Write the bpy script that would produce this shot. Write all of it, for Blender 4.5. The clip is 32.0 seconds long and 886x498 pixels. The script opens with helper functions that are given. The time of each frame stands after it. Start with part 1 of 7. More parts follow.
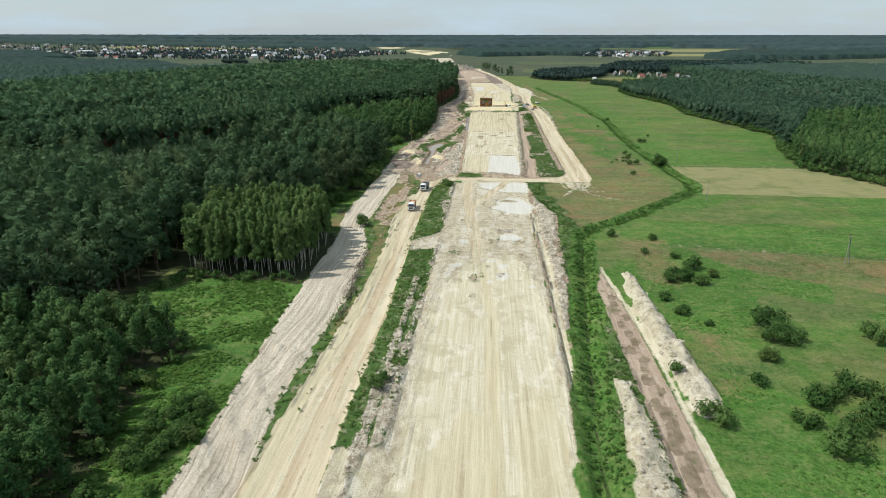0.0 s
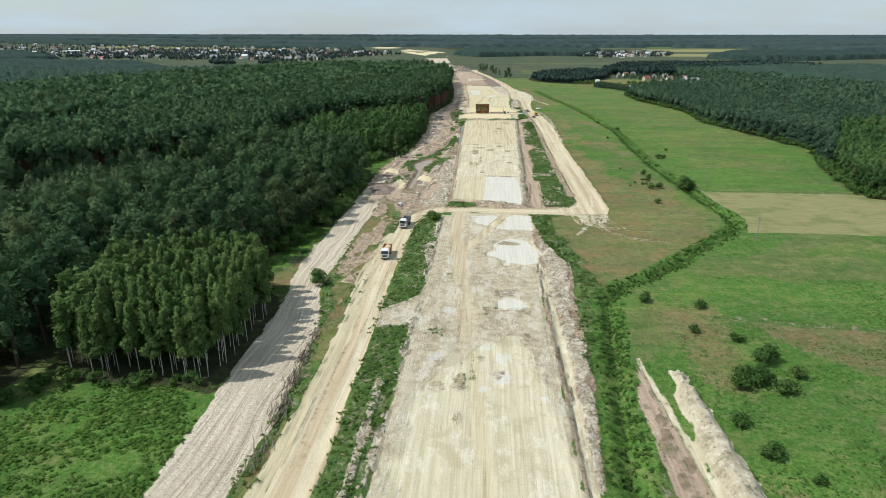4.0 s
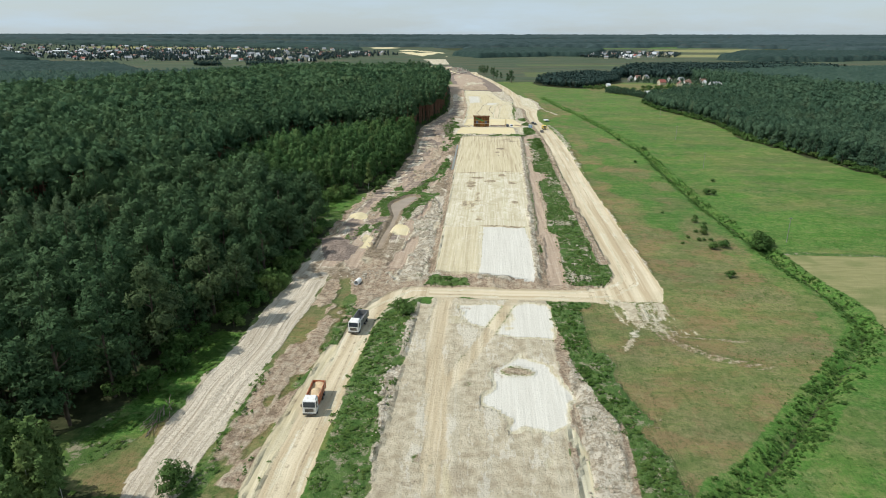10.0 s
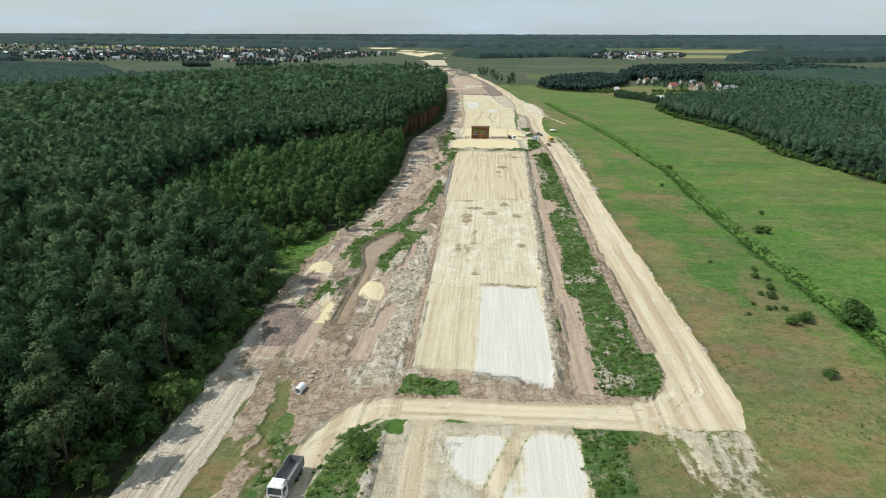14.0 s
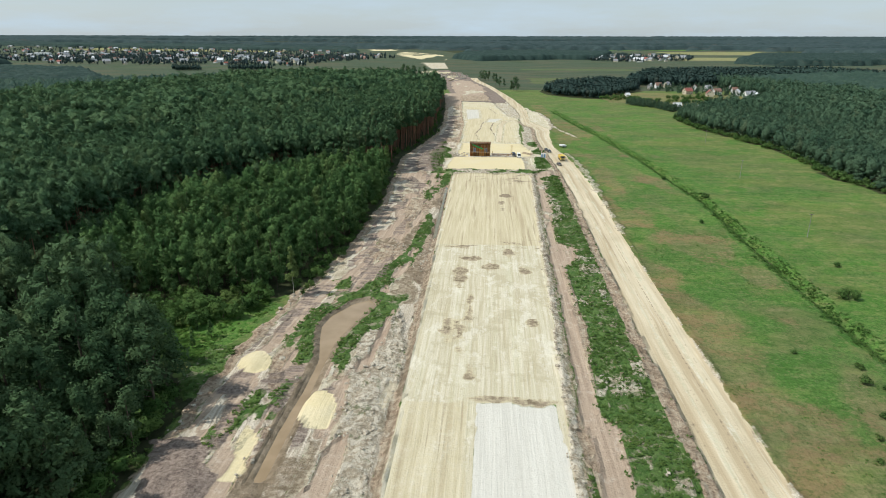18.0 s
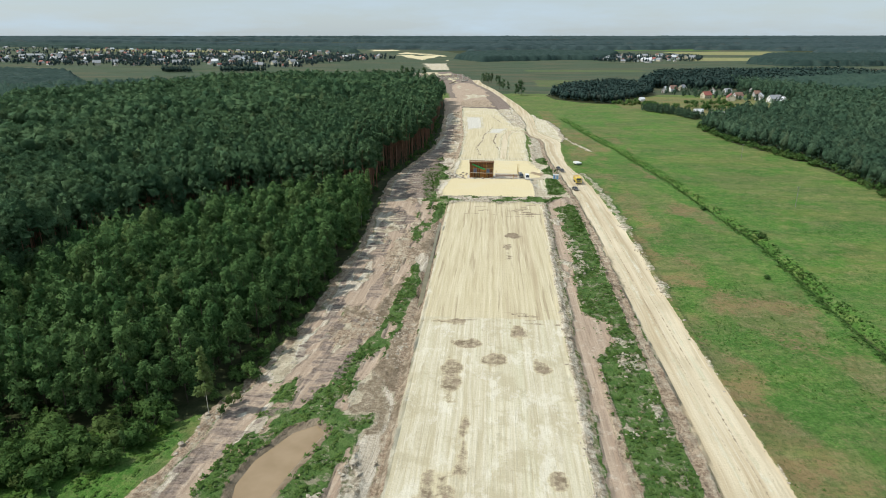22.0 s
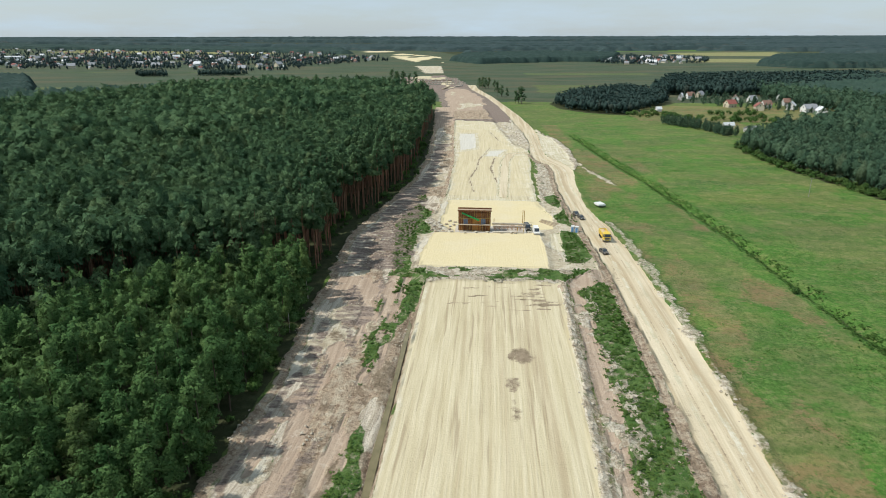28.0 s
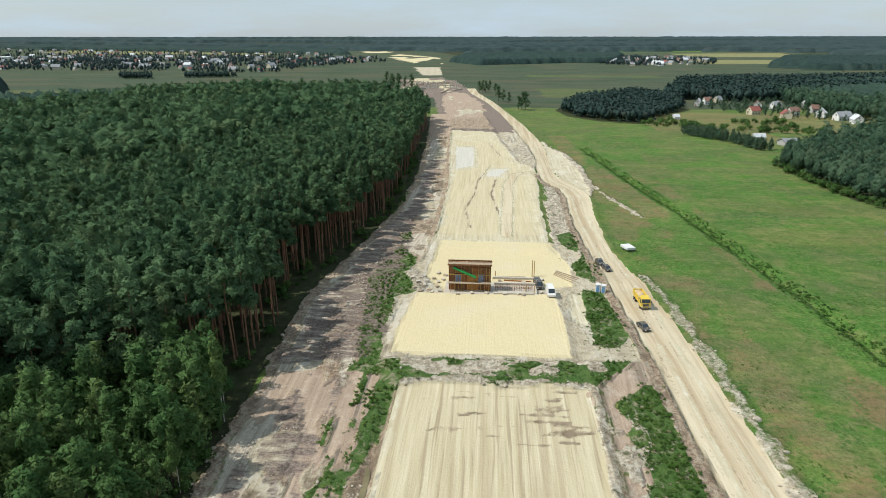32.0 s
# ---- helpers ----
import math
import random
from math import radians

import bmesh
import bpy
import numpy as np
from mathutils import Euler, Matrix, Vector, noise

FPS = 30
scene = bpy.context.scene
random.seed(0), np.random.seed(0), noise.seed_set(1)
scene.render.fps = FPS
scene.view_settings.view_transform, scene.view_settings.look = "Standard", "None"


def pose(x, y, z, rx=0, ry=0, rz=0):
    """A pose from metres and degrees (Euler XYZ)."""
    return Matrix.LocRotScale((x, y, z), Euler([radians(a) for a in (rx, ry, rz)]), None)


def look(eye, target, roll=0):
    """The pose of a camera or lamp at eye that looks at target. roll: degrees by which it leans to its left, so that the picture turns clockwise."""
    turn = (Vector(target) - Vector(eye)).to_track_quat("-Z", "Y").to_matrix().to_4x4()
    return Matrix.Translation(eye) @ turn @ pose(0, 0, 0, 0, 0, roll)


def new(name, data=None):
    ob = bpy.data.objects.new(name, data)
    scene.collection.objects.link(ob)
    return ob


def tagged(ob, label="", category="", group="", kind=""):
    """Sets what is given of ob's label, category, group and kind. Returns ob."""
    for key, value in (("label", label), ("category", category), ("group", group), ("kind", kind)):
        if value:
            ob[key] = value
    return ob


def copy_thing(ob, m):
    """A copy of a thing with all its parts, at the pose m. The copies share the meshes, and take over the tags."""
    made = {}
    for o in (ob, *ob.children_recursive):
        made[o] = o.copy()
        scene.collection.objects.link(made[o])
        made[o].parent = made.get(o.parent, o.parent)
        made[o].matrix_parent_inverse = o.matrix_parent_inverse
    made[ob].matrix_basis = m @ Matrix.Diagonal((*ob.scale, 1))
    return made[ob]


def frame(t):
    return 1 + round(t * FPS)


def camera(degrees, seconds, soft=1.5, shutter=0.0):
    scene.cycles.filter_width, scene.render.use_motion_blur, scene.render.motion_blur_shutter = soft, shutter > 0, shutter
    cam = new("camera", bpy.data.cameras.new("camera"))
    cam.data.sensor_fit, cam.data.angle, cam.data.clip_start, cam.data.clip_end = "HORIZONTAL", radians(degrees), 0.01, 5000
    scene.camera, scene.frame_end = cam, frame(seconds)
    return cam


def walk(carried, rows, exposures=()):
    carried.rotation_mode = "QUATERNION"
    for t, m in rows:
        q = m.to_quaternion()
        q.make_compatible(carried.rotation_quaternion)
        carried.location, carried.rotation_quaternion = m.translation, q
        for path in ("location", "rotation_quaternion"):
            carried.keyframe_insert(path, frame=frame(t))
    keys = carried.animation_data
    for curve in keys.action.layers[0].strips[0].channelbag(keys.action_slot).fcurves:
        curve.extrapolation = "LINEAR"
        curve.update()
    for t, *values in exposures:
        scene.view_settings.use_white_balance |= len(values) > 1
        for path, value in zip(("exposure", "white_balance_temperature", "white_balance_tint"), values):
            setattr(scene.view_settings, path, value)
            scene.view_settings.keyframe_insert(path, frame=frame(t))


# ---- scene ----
cam = camera(71.2, 32.0, 0.9)
METRES, EYE, TILT, LEAN, TURN = 445.94, 66.0, 0.0, 0.0, 4.2
ROWS = [
    (0.0, 0.0, 0.0, 0.0, 0.01, -19.12, -0.04),
    (0.5, 0.0014, 0.0159, -0.0, -0.03, -19.11, -0.02),
    (1.0, 0.0029, 0.0316, -0.0001, -0.02, -19.12, -0.04),
    (1.5, 0.0041, 0.0475, -0.0, -0.07, -19.11, -0.03),
    (2.0, 0.0055, 0.063, 0.0003, -0.12, -19.13, -0.04),
    (2.5, 0.0068, 0.0784, 0.0004, -0.13, -19.13, -0.03),
    (3.0, 0.008, 0.0939, 0.0006, -0.19, -19.13, -0.03),
    (3.5, 0.0093, 0.1091, 0.0006, -0.2, -19.14, -0.05),
    (5.5, 0.0143, 0.1706, 0.0002, -0.27, -19.19, -0.03),
    (6.0, 0.0153, 0.1866, 0.0003, -0.3, -19.2, -0.04),
    (6.5, 0.0166, 0.2024, 0.0006, -0.32, -19.19, -0.04),
    (7.0, 0.018, 0.2184, 0.0006, -0.32, -19.18, -0.03),
    (7.5, 0.0194, 0.2339, 0.0008, -0.28, -19.18, -0.03),
    (8.0, 0.0207, 0.2496, 0.0008, -0.23, -19.16, -0.03),
    (8.5, 0.022, 0.2646, 0.0009, -0.19, -19.15, -0.03),
    (9.0, 0.0235, 0.28, 0.0007, -0.16, -19.14, -0.05),
    (9.5, 0.0248, 0.2955, 0.0004, -0.11, -19.14, -0.02),
    (10.0, 0.0259, 0.3109, 0.0005, -0.12, -19.17, -0.06),
    (10.5, 0.0271, 0.3267, 0.0002, -0.12, -19.14, -0.06),
    (11.0, 0.0286, 0.3422, 0.0002, -0.09, -19.14, -0.08),
    (11.5, 0.0296, 0.3579, 0.0001, -0.07, -19.15, -0.03),
    (12.0, 0.0306, 0.3729, 0.0001, -0.08, -19.15, -0.08),
    (12.5, 0.0318, 0.3884, 0.0001, -0.09, -19.14, -0.08),
    (13.0, 0.0331, 0.404, 0.0002, -0.08, -19.16, -0.09),
    (13.5, 0.0341, 0.4195, 0.0001, -0.12, -19.17, -0.13),
    (14.0, 0.035, 0.4355, 0.0002, -0.12, -19.17, -0.11),
    (14.5, 0.0363, 0.4511, 0.0003, -0.1, -19.14, -0.1),
    (16.5, 0.0414, 0.5127, 0.0008, -0.05, -19.13, -0.11),
    (17.0, 0.0427, 0.5285, 0.001, -0.0, -19.1, -0.11),
    (17.5, 0.044, 0.5441, 0.001, 0.03, -19.07, -0.09),
    (18.0, 0.0453, 0.5596, 0.0011, 0.08, -19.03, -0.09),
    (18.5, 0.0466, 0.5751, 0.0012, 0.14, -19.04, -0.07),
    (19.0, 0.0477, 0.5907, 0.0014, 0.17, -19.05, -0.07),
    (19.5, 0.0488, 0.6063, 0.0016, 0.22, -19.05, -0.02),
    (20.0, 0.0499, 0.6217, 0.0017, 0.25, -19.04, -0.06),
    (20.5, 0.0511, 0.6373, 0.0017, 0.28, -19.05, -0.03),
    (21.0, 0.0522, 0.6529, 0.0018, 0.33, -19.04, 0.01),
    (21.5, 0.0533, 0.6687, 0.0018, 0.34, -19.04, 0.05),
    (22.0, 0.054, 0.6845, 0.002, 0.34, -19.05, 0.02),
    (22.5, 0.0553, 0.7002, 0.0022, 0.36, -19.04, 0.07),
    (23.0, 0.0563, 0.7159, 0.0025, 0.39, -19.04, 0.07),
    (23.5, 0.0575, 0.7316, 0.0029, 0.4, -19.05, 0.09),
    (24.0, 0.0587, 0.7472, 0.0031, 0.42, -19.05, 0.12),
    (24.5, 0.0597, 0.7629, 0.0032, 0.31, -19.04, 0.15),
    (25.0, 0.0606, 0.7784, 0.0036, 0.16, -19.04, 0.15),
    (25.5, 0.0617, 0.794, 0.0038, 0.15, -19.04, 0.14),
    (27.5, 0.0668, 0.8558, 0.0044, 0.1, -19.04, 0.09),
    (28.0, 0.0679, 0.8716, 0.0045, 0.11, -19.02, 0.11),
    (28.5, 0.069, 0.8874, 0.0046, 0.11, -19.02, 0.12),
    (29.0, 0.0699, 0.9034, 0.0046, 0.1, -19.03, 0.11),
    (29.5, 0.0713, 0.9191, 0.0044, 0.08, -19.03, 0.09),
    (30.0, 0.0725, 0.9347, 0.0042, 0.07, -19.03, 0.1),
    (30.5, 0.0739, 0.9504, 0.0043, 0.14, -19.02, 0.1),
    (31.0, 0.0749, 0.966, 0.0042, 0.18, -19.02, 0.08),
    (31.5, 0.076, 0.9814, 0.0042, 0.2, -19.01, 0.07),
    (32.0, 0.077, 0.9969, 0.0041, 0.19, -18.99, 0.06),
]
walk(cam, [(t, pose(0, 0, EYE, TILT, LEAN, TURN) @ pose(METRES * x, METRES * y, METRES * z, 90 + pitch, roll, yaw)) for t, x, y, z, yaw, pitch, roll in ROWS])

# ---- light ----
SUN_EL, SUN_AZ = radians(52), (-0.97, -0.2)
sun_data = bpy.data.lights.new("sun", "SUN")
sun_data.energy, sun_data.angle, sun_data.color = 4.2, radians(0.55), (0.985, 0.965, 0.915)
sun = new("sun", sun_data)
sun_dir = Vector((SUN_AZ[0] * math.cos(SUN_EL), SUN_AZ[1] * math.cos(SUN_EL), math.sin(SUN_EL))).normalized()
sun.matrix_world = look(sun_dir * 300, (0, 0, 0))
world = bpy.data.worlds.new("sky")
world.use_nodes = True
scene.world = world
wn, wl = world.node_tree.nodes, world.node_tree.links
sky = wn.new("ShaderNodeTexSky")
sky.sky_type, sky.sun_disc = "NISHITA", False
sky.sun_elevation, sky.sun_rotation = SUN_EL, math.atan2(sun_dir.x, sun_dir.y)
sky.air_density, sky.dust_density, sky.ozone_density = 1.0, 0.7, 1.5
tc = wn.new("ShaderNodeTexCoord")
mp = wn.new("ShaderNodeMapping")
mp.inputs["Scale"].default_value = (3.0, 3.0, 16.0)
cn = wn.new("ShaderNodeTexNoise")
cn.inputs["Scale"].default_value, cn.inputs["Detail"].default_value, cn.inputs["Roughness"].default_value = 1.6, 7.0, 0.6
cr = wn.new("ShaderNodeMapRange")
cr.inputs["From Min"].default_value, cr.inputs["From Max"].default_value = 0.42, 0.7
cr.inputs["To Min"].default_value, cr.inputs["To Max"].default_value = 0.6, 0.97
cm = wn.new("ShaderNodeMix")
cm.data_type = "RGBA"
cm.inputs["B"].default_value = (5.4, 6.7, 7.7, 1)
wl.new(tc.outputs["Generated"], mp.inputs["Vector"])
wl.new(mp.outputs["Vector"], cn.inputs["Vector"])
wl.new(cn.outputs["Fac"], cr.inputs["Value"])
wl.new(cr.outputs["Result"], cm.inputs["Factor"])
wl.new(sky.outputs["Color"], cm.inputs["A"])
wl.new(cm.outputs["Result"], wn["Background"].inputs["Color"])
wn["Background"].inputs["Strength"].default_value = 0.1
scene.view_settings.exposure = 0.0

# ---- numeric helpers ----
RNG = np.random.default_rng(7)
LATTICE = np.random.default_rng(3).random((64, 257, 257))
for lay in LATTICE:
    lay[256, :], lay[:, 256] = lay[0, :], lay[:, 0]


def vnoise(x, y, size, layer=0):
    """Smooth value noise, 0 to 1; size is the wavelength in metres."""
    u, v = np.asarray(x) / size + 1000.37, np.asarray(y) / size + 1000.71
    i, j = np.floor(u).astype(int), np.floor(v).astype(int)
    fu, fv = u - i, v - j
    fu, fv = fu * fu * (3 - 2 * fu), fv * fv * (3 - 2 * fv)
    i, j = i % 256, j % 256
    t = LATTICE[layer % 64]
    return (t[i, j] * (1 - fu) + t[i + 1, j] * fu) * (1 - fv) + (t[i, j + 1] * (1 - fu) + t[i + 1, j + 1] * fu) * fv


def fbm(x, y, size, layer=0, octaves=3):
    total, amp, norm = 0, 1.0, 0
    for k in range(octaves):
        total = total + amp * vnoise(x, y, size / 2 ** k, layer + k)
        norm += amp
        amp *= 0.55
    return total / norm


def sstep(a, b, v):
    k = np.clip((v - a) / (b - a), 0, 1)
    return k * k * (3 - 2 * k)


def along(y, knots):
    """x of an edge at y; knots are (y, x)."""
    k = np.array(knots, float)
    return np.interp(y, k[:, 0], k[:, 1])


def inside(x, y, poly):
    """Signed distance to a polygon's outline, positive inside."""
    p = np.array(poly, float)
    d2, odd = np.full(np.shape(x), 1e18), np.zeros(np.shape(x), bool)
    for (ax, ay), (bx, by) in zip(p, np.roll(p, -1, 0)):
        ex, ey = bx - ax, by - ay
        h = np.clip(((x - ax) * ex + (y - ay) * ey) / (ex * ex + ey * ey + 1e-9), 0, 1)
        d2 = np.minimum(d2, (x - ax - h * ex) ** 2 + (y - ay - h * ey) ** 2)
        if ay != by:
            odd ^= ((ay > y) != (by > y)) & (x < ex * (y - ay) / (by - ay) + ax)
    return np.where(odd, 1, -1) * np.sqrt(d2)


def off_line(x, y, line):
    """Distance to an open line."""
    p = np.array(line, float)
    d2 = np.full(np.shape(x), 1e18)
    for (ax, ay), (bx, by) in zip(p[:-1], p[1:]):
        ex, ey = bx - ax, by - ay
        h = np.clip(((x - ax) * ex + (y - ay) * ey) / (ex * ex + ey * ey + 1e-9), 0, 1)
        d2 = np.minimum(d2, (x - ax - h * ex) ** 2 + (y - ay - h * ey) ** 2)
    return np.sqrt(d2)


# ---- the plan: edges as (y, x) and outlines as (x, y) ----
STRIP_L = [(40, -46), (90, -48), (136, -50), (200, -51), (228, -55), (260, -54), (320, -53), (368, -53), (396, -50), (421, -46), (449, -43), (500, -42), (540, -44), (600, -47), (645, -41), (690, -36), (750, -35), (850, -40), (950, -47), (1100, -60)]
STRIP_R = [(40, -36), (73, -36), (97, -39), (115, -38), (161, -36.5), (189, -39), (211, -44), (248, -44), (311, -43), (330, -42)]
HAUL_LL = [(40, -35), (104, -33.5), (138, -31.5), (184, -30.5), (221, -33), (263, -31)]
HAUL_LR = [(40, -25), (145, -24.5), (222, -25.5), (278, -25)]
BED_L = [(40, -13), (100, -13), (139, -15), (196, -14), (278, -12), (306, -13), (400, -14), (450, -15), (555, -16), (650, -17), (734, -17.8), (841, -24.4), (940, -29)]
BED_R = [(40, 17), (230, 16.5), (285, 18), (300, 16), (350, 17.5), (400, 19), (450, 20), (500, 21.5), (557, 23), (650, 22), (700, 23), (765, 25.5), (778, 25), (790, 17.5), (818, 14.3), (871, 8), (940, 1)]
DIRT_R = [(40, 21), (129, 21), (165, 24), (199, 25), (243, 28), (288, 22), (300, 23), (349, 22.5), (380, 26), (440, 25.5), (486, 26.5), (555, 27)]
HAUL_RL = [(306, 39), (344, 38.5), (381, 38), (450, 38.5), (530, 39), (573, 38.5), (609, 36.5), (637, 35), (673, 33.6), (693, 33.8), (716, 35.2), (731, 34.2), (743, 29.4), (752, 26.5), (777, 26.2), (807, 28), (849, 26.1), (897, 21.7), (958, 17.2), (1036, 9.2), (1140, -5), (1238, -24), (1307, -32), (1517, -45), (1785, -82), (2228, -165), (2730, -260), (3100, -400)]
HAUL_RR = [(306, 50), (345, 50), (446, 49), (530, 50.5), (590, 48.5), (616, 46.8), (624, 45), (646, 42.5), (673, 43), (694, 44), (715, 46.1), (730, 45.2), (743, 41.4), (761, 35.7), (778, 34.3), (807, 35.2), (850, 35.9), (898, 32.7), (958, 26.8), (1036, 16.6), (1141, 2.8), (1247, -15.7), (1337, -22.5), (1518, -29.5), (1785, -70), (2228, -148), (2730, -240), (3100, -375)]
DITCH = [(17, 40), (20.5, 95), (21.8, 108), (23, 120), (24.6, 135), (27.5, 160), (30.6, 186), (34, 210), (40, 219), (49, 226), (66, 246), (82, 264), (93, 279), (95, 295), (92.5, 325), (90, 390), (92, 466), (94, 515), (89, 605), (80, 690), (70, 760), (60, 850)]
TURN_POLY = [(-31.5, 250), (-31, 270), (-28.5, 284), (-24, 293), (-18, 296.5), (-8, 297.5), (-8, 290), (-17, 290), (-22, 286), (-24.5, 278), (-25.3, 250)]
CROSS_POLY = [(-12, 290), (20, 290), (38, 289), (48, 290.5), (50.5, 300), (50, 320), (39, 320), (38.6, 310), (36.5, 303), (33, 299.3), (27, 297.6), (0, 297), (-12, 297.5)]
POND = [(-38, 384), (-37, 390), (-33, 398), (-29, 401), (-26.5, 398.5), (-29.5, 388), (-32, 375), (-31.6, 355), (-32, 342), (-31.8, 328), (-34.6, 328), (-34.8, 342), (-34.2, 355), (-34.4, 368), (-36.4, 376)]
GREEN_GAP = [(-100, 128), (-92, 140), (-79, 160), (-50, 160), (-48.5, 133), (-48.5, 108), (-55, 102), (-64, 119), (-80, 128)]
NOTCH = [(-86, 376), (-81, 391), (-56, 399), (-51, 395), (-54, 380), (-58, 364), (-66, 366), (-77, 371)]
PALE_FIELD = [(96, 332), (163, 331), (186, 293), (174, 271), (94, 271), (97, 290), (95, 310)]
HEAP_1 = [(26.5, 112), (29, 111), (30.5, 95), (30.5, 70), (18.5, 66), (19.5, 84), (23, 86), (25, 92), (26, 100)]
HEAP_2 = [(39.6, 172), (42.5, 170), (43.6, 150), (44.4, 130), (45.6, 109), (44.8, 98), (40, 100), (38.4, 107), (37.8, 127), (38, 147)]
TRACK = [(30.2, 175), (33.8, 177.5), (36, 146), (36.8, 125), (37, 107), (37, 40), (31, 40), (31, 106), (31.2, 137)]
FOREST_A = [(-66, 30), (-64, 70), (-63, 80), (-67, 89), (-67, 99), (-72, 108), (-66, 114), (-70, 121), (-84, 125), (-100, 126), (-150, 118), (-260, 110), (-260, 30)]
BIRCHES = [(-53, 159), (-51.5, 172), (-52.5, 198), (-59, 210), (-75, 214), (-94, 200), (-90, 167), (-82, 161)]
WILLOWS = [(-150, 245), (-185, 265), (-195, 312), (-161, 350), (-126, 358), (-114, 303), (-130, 284)]
BROADLEAF = [(-330, 60), (-200, 112), (-140, 122), (-101, 130), (-93, 160), (-96, 200), (-76, 220), (-67, 236), (-63, 262), (-59, 290), (-56, 312), (-55, 333), (-57, 346), (-62, 357), (-73, 364), (-84, 372), (-90, 392), (-124, 400), (-150, 365), (-200, 300), (-330, 240)]
MIXED_WOOD = [(-88, 394), (-81, 392), (-55, 401), (-45, 450), (-44, 505), (-45.5, 540), (-54, 557), (-94, 532), (-124, 478), (-124, 402)]
PINES = [(-48, 545), (-50, 583), (-55, 611), (-45, 640), (-39, 690), (-40, 750), (-45, 845), (-48, 940), (-60, 990), (-118, 1070), (-240, 1085), (-337, 1040), (-440, 950), (-515, 920), (-1000, 960), (-1000, 200), (-330, 235), (-200, 300), (-150, 365), (-124, 400), (-124, 478), (-94, 532), (-54, 557)]
EAST_WOOD = [(160, 800), (160, 737), (180, 640), (174, 566), (196, 460), (199, 446), (178, 385), (265, 545), (342, 565), (440, 330), (900, 330), (1250, 1250), (500, 1390), (330, 1250), (300, 1050), (320, 960), (230, 880)]
PLANTATION = [(178, 383), (165, 331), (188, 292), (240, 250), (440, 240), (440, 328), (342, 562), (265, 543)]
PAD = [(-19.5, 568), (-20, 580), (-17.5, 603), (20, 604), (21, 590), (20.5, 569)]
RIDGE = [(-18, 556), (-20, 565), (35, 567), (33, 559), (24, 557)]
BACK_SAND = [(-17, 616), (-15, 650), (22, 652), (27, 630), (26, 612), (8, 606), (-10, 606)]
GRAVEL_FAR = [(-34, 915), (-78, 1290), (-112, 1500), (-105, 1520), (-60, 1480), (-20, 1250), (10, 1090), (20, 930), (6, 905)]
# far woods: outline, kind, step, heights, name, label
FAR_WOODS = [
    ([(70, 1062), (76, 1015), (95, 985), (126, 970), (190, 1080), (205, 1150), (170, 1230), (100, 1150)], "pine", 5, (9, 14), "grove", "dense dark grove standing in the fields"),
    ([(195, 1180), (270, 1150), (330, 1180), (410, 1215), (500, 1290), (640, 1330), (600, 1480), (420, 1430), (270, 1390)], "pine", 6, (13, 18), "pine_wood", "dark pine wood behind the houses"),
    ([(-620, 1480), (-572, 1486), (-600, 1540), (-660, 1540)], "broad", 7, (9, 14), "grove", "small broadleaf grove in the fields"),
    ([(-519, 1500), (-440, 1530), (-470, 1560), (-540, 1540)], "broad", 7, (9, 14), "grove", "small broadleaf grove in the fields"),
    ([(-600, 1010), (-520, 1000), (-497, 1046), (-690, 1300), (-1100, 1420), (-1500, 1400), (-1500, 1000)], "pine", 7, (14, 19), "western_wood", "dark wood at the edge of the fields"),
    ([(-110, 2240), (-28, 2040), (192, 2180), (326, 2190), (440, 2700), (193, 2900), (-82, 2600)], "pine", 11, (13, 18), "far_wood", "dark distant wood beyond the fields"),
    ([(626, 1950), (662, 1840), (850, 1840), (1300, 2100), (1300, 2500), (900, 2500)], "pine", 10, (12, 18), "far_wood", "dark distant wood beyond the fields"),
    ([(900, 1420), (1350, 1300), (2200, 1700), (2400, 2600), (1500, 2400), (1300, 1900)], "pine", 13, (12, 18), "far_wood", "dark distant wood beyond the fields"),
    ([(-2600, 3250), (-1400, 3150), (-800, 3050), (-560, 2900), (-700, 3350), (-1500, 3500), (-3200, 3500), (-3200, 2900)], "broad", 20, (10, 16), "far_wood", "distant wood round the village"),
    ([(-1500, 1500), (-1150, 1600), (-1150, 1700), (-1700, 2300), (-2300, 2300), (-2300, 1500)], "pine", 14, (10, 16), "far_wood", "distant wood round the village"),
    ([(-3900, 3550), (-1500, 3600), (-700, 3420), (-560, 3320), (-250, 3330), (-120, 2800), (180, 3000), (450, 2900), (500, 3300), (1150, 3250), (1400, 2700), (2600, 2800), (4300, 3500), (4300, 5150), (-3900, 5150)], "pine", 27, (14, 24), "horizon_forest", "wide forest reaching to the horizon"),
]
CROSS_DITCH = [(58, 200), (90, 195), (124, 190), (200, 182)]

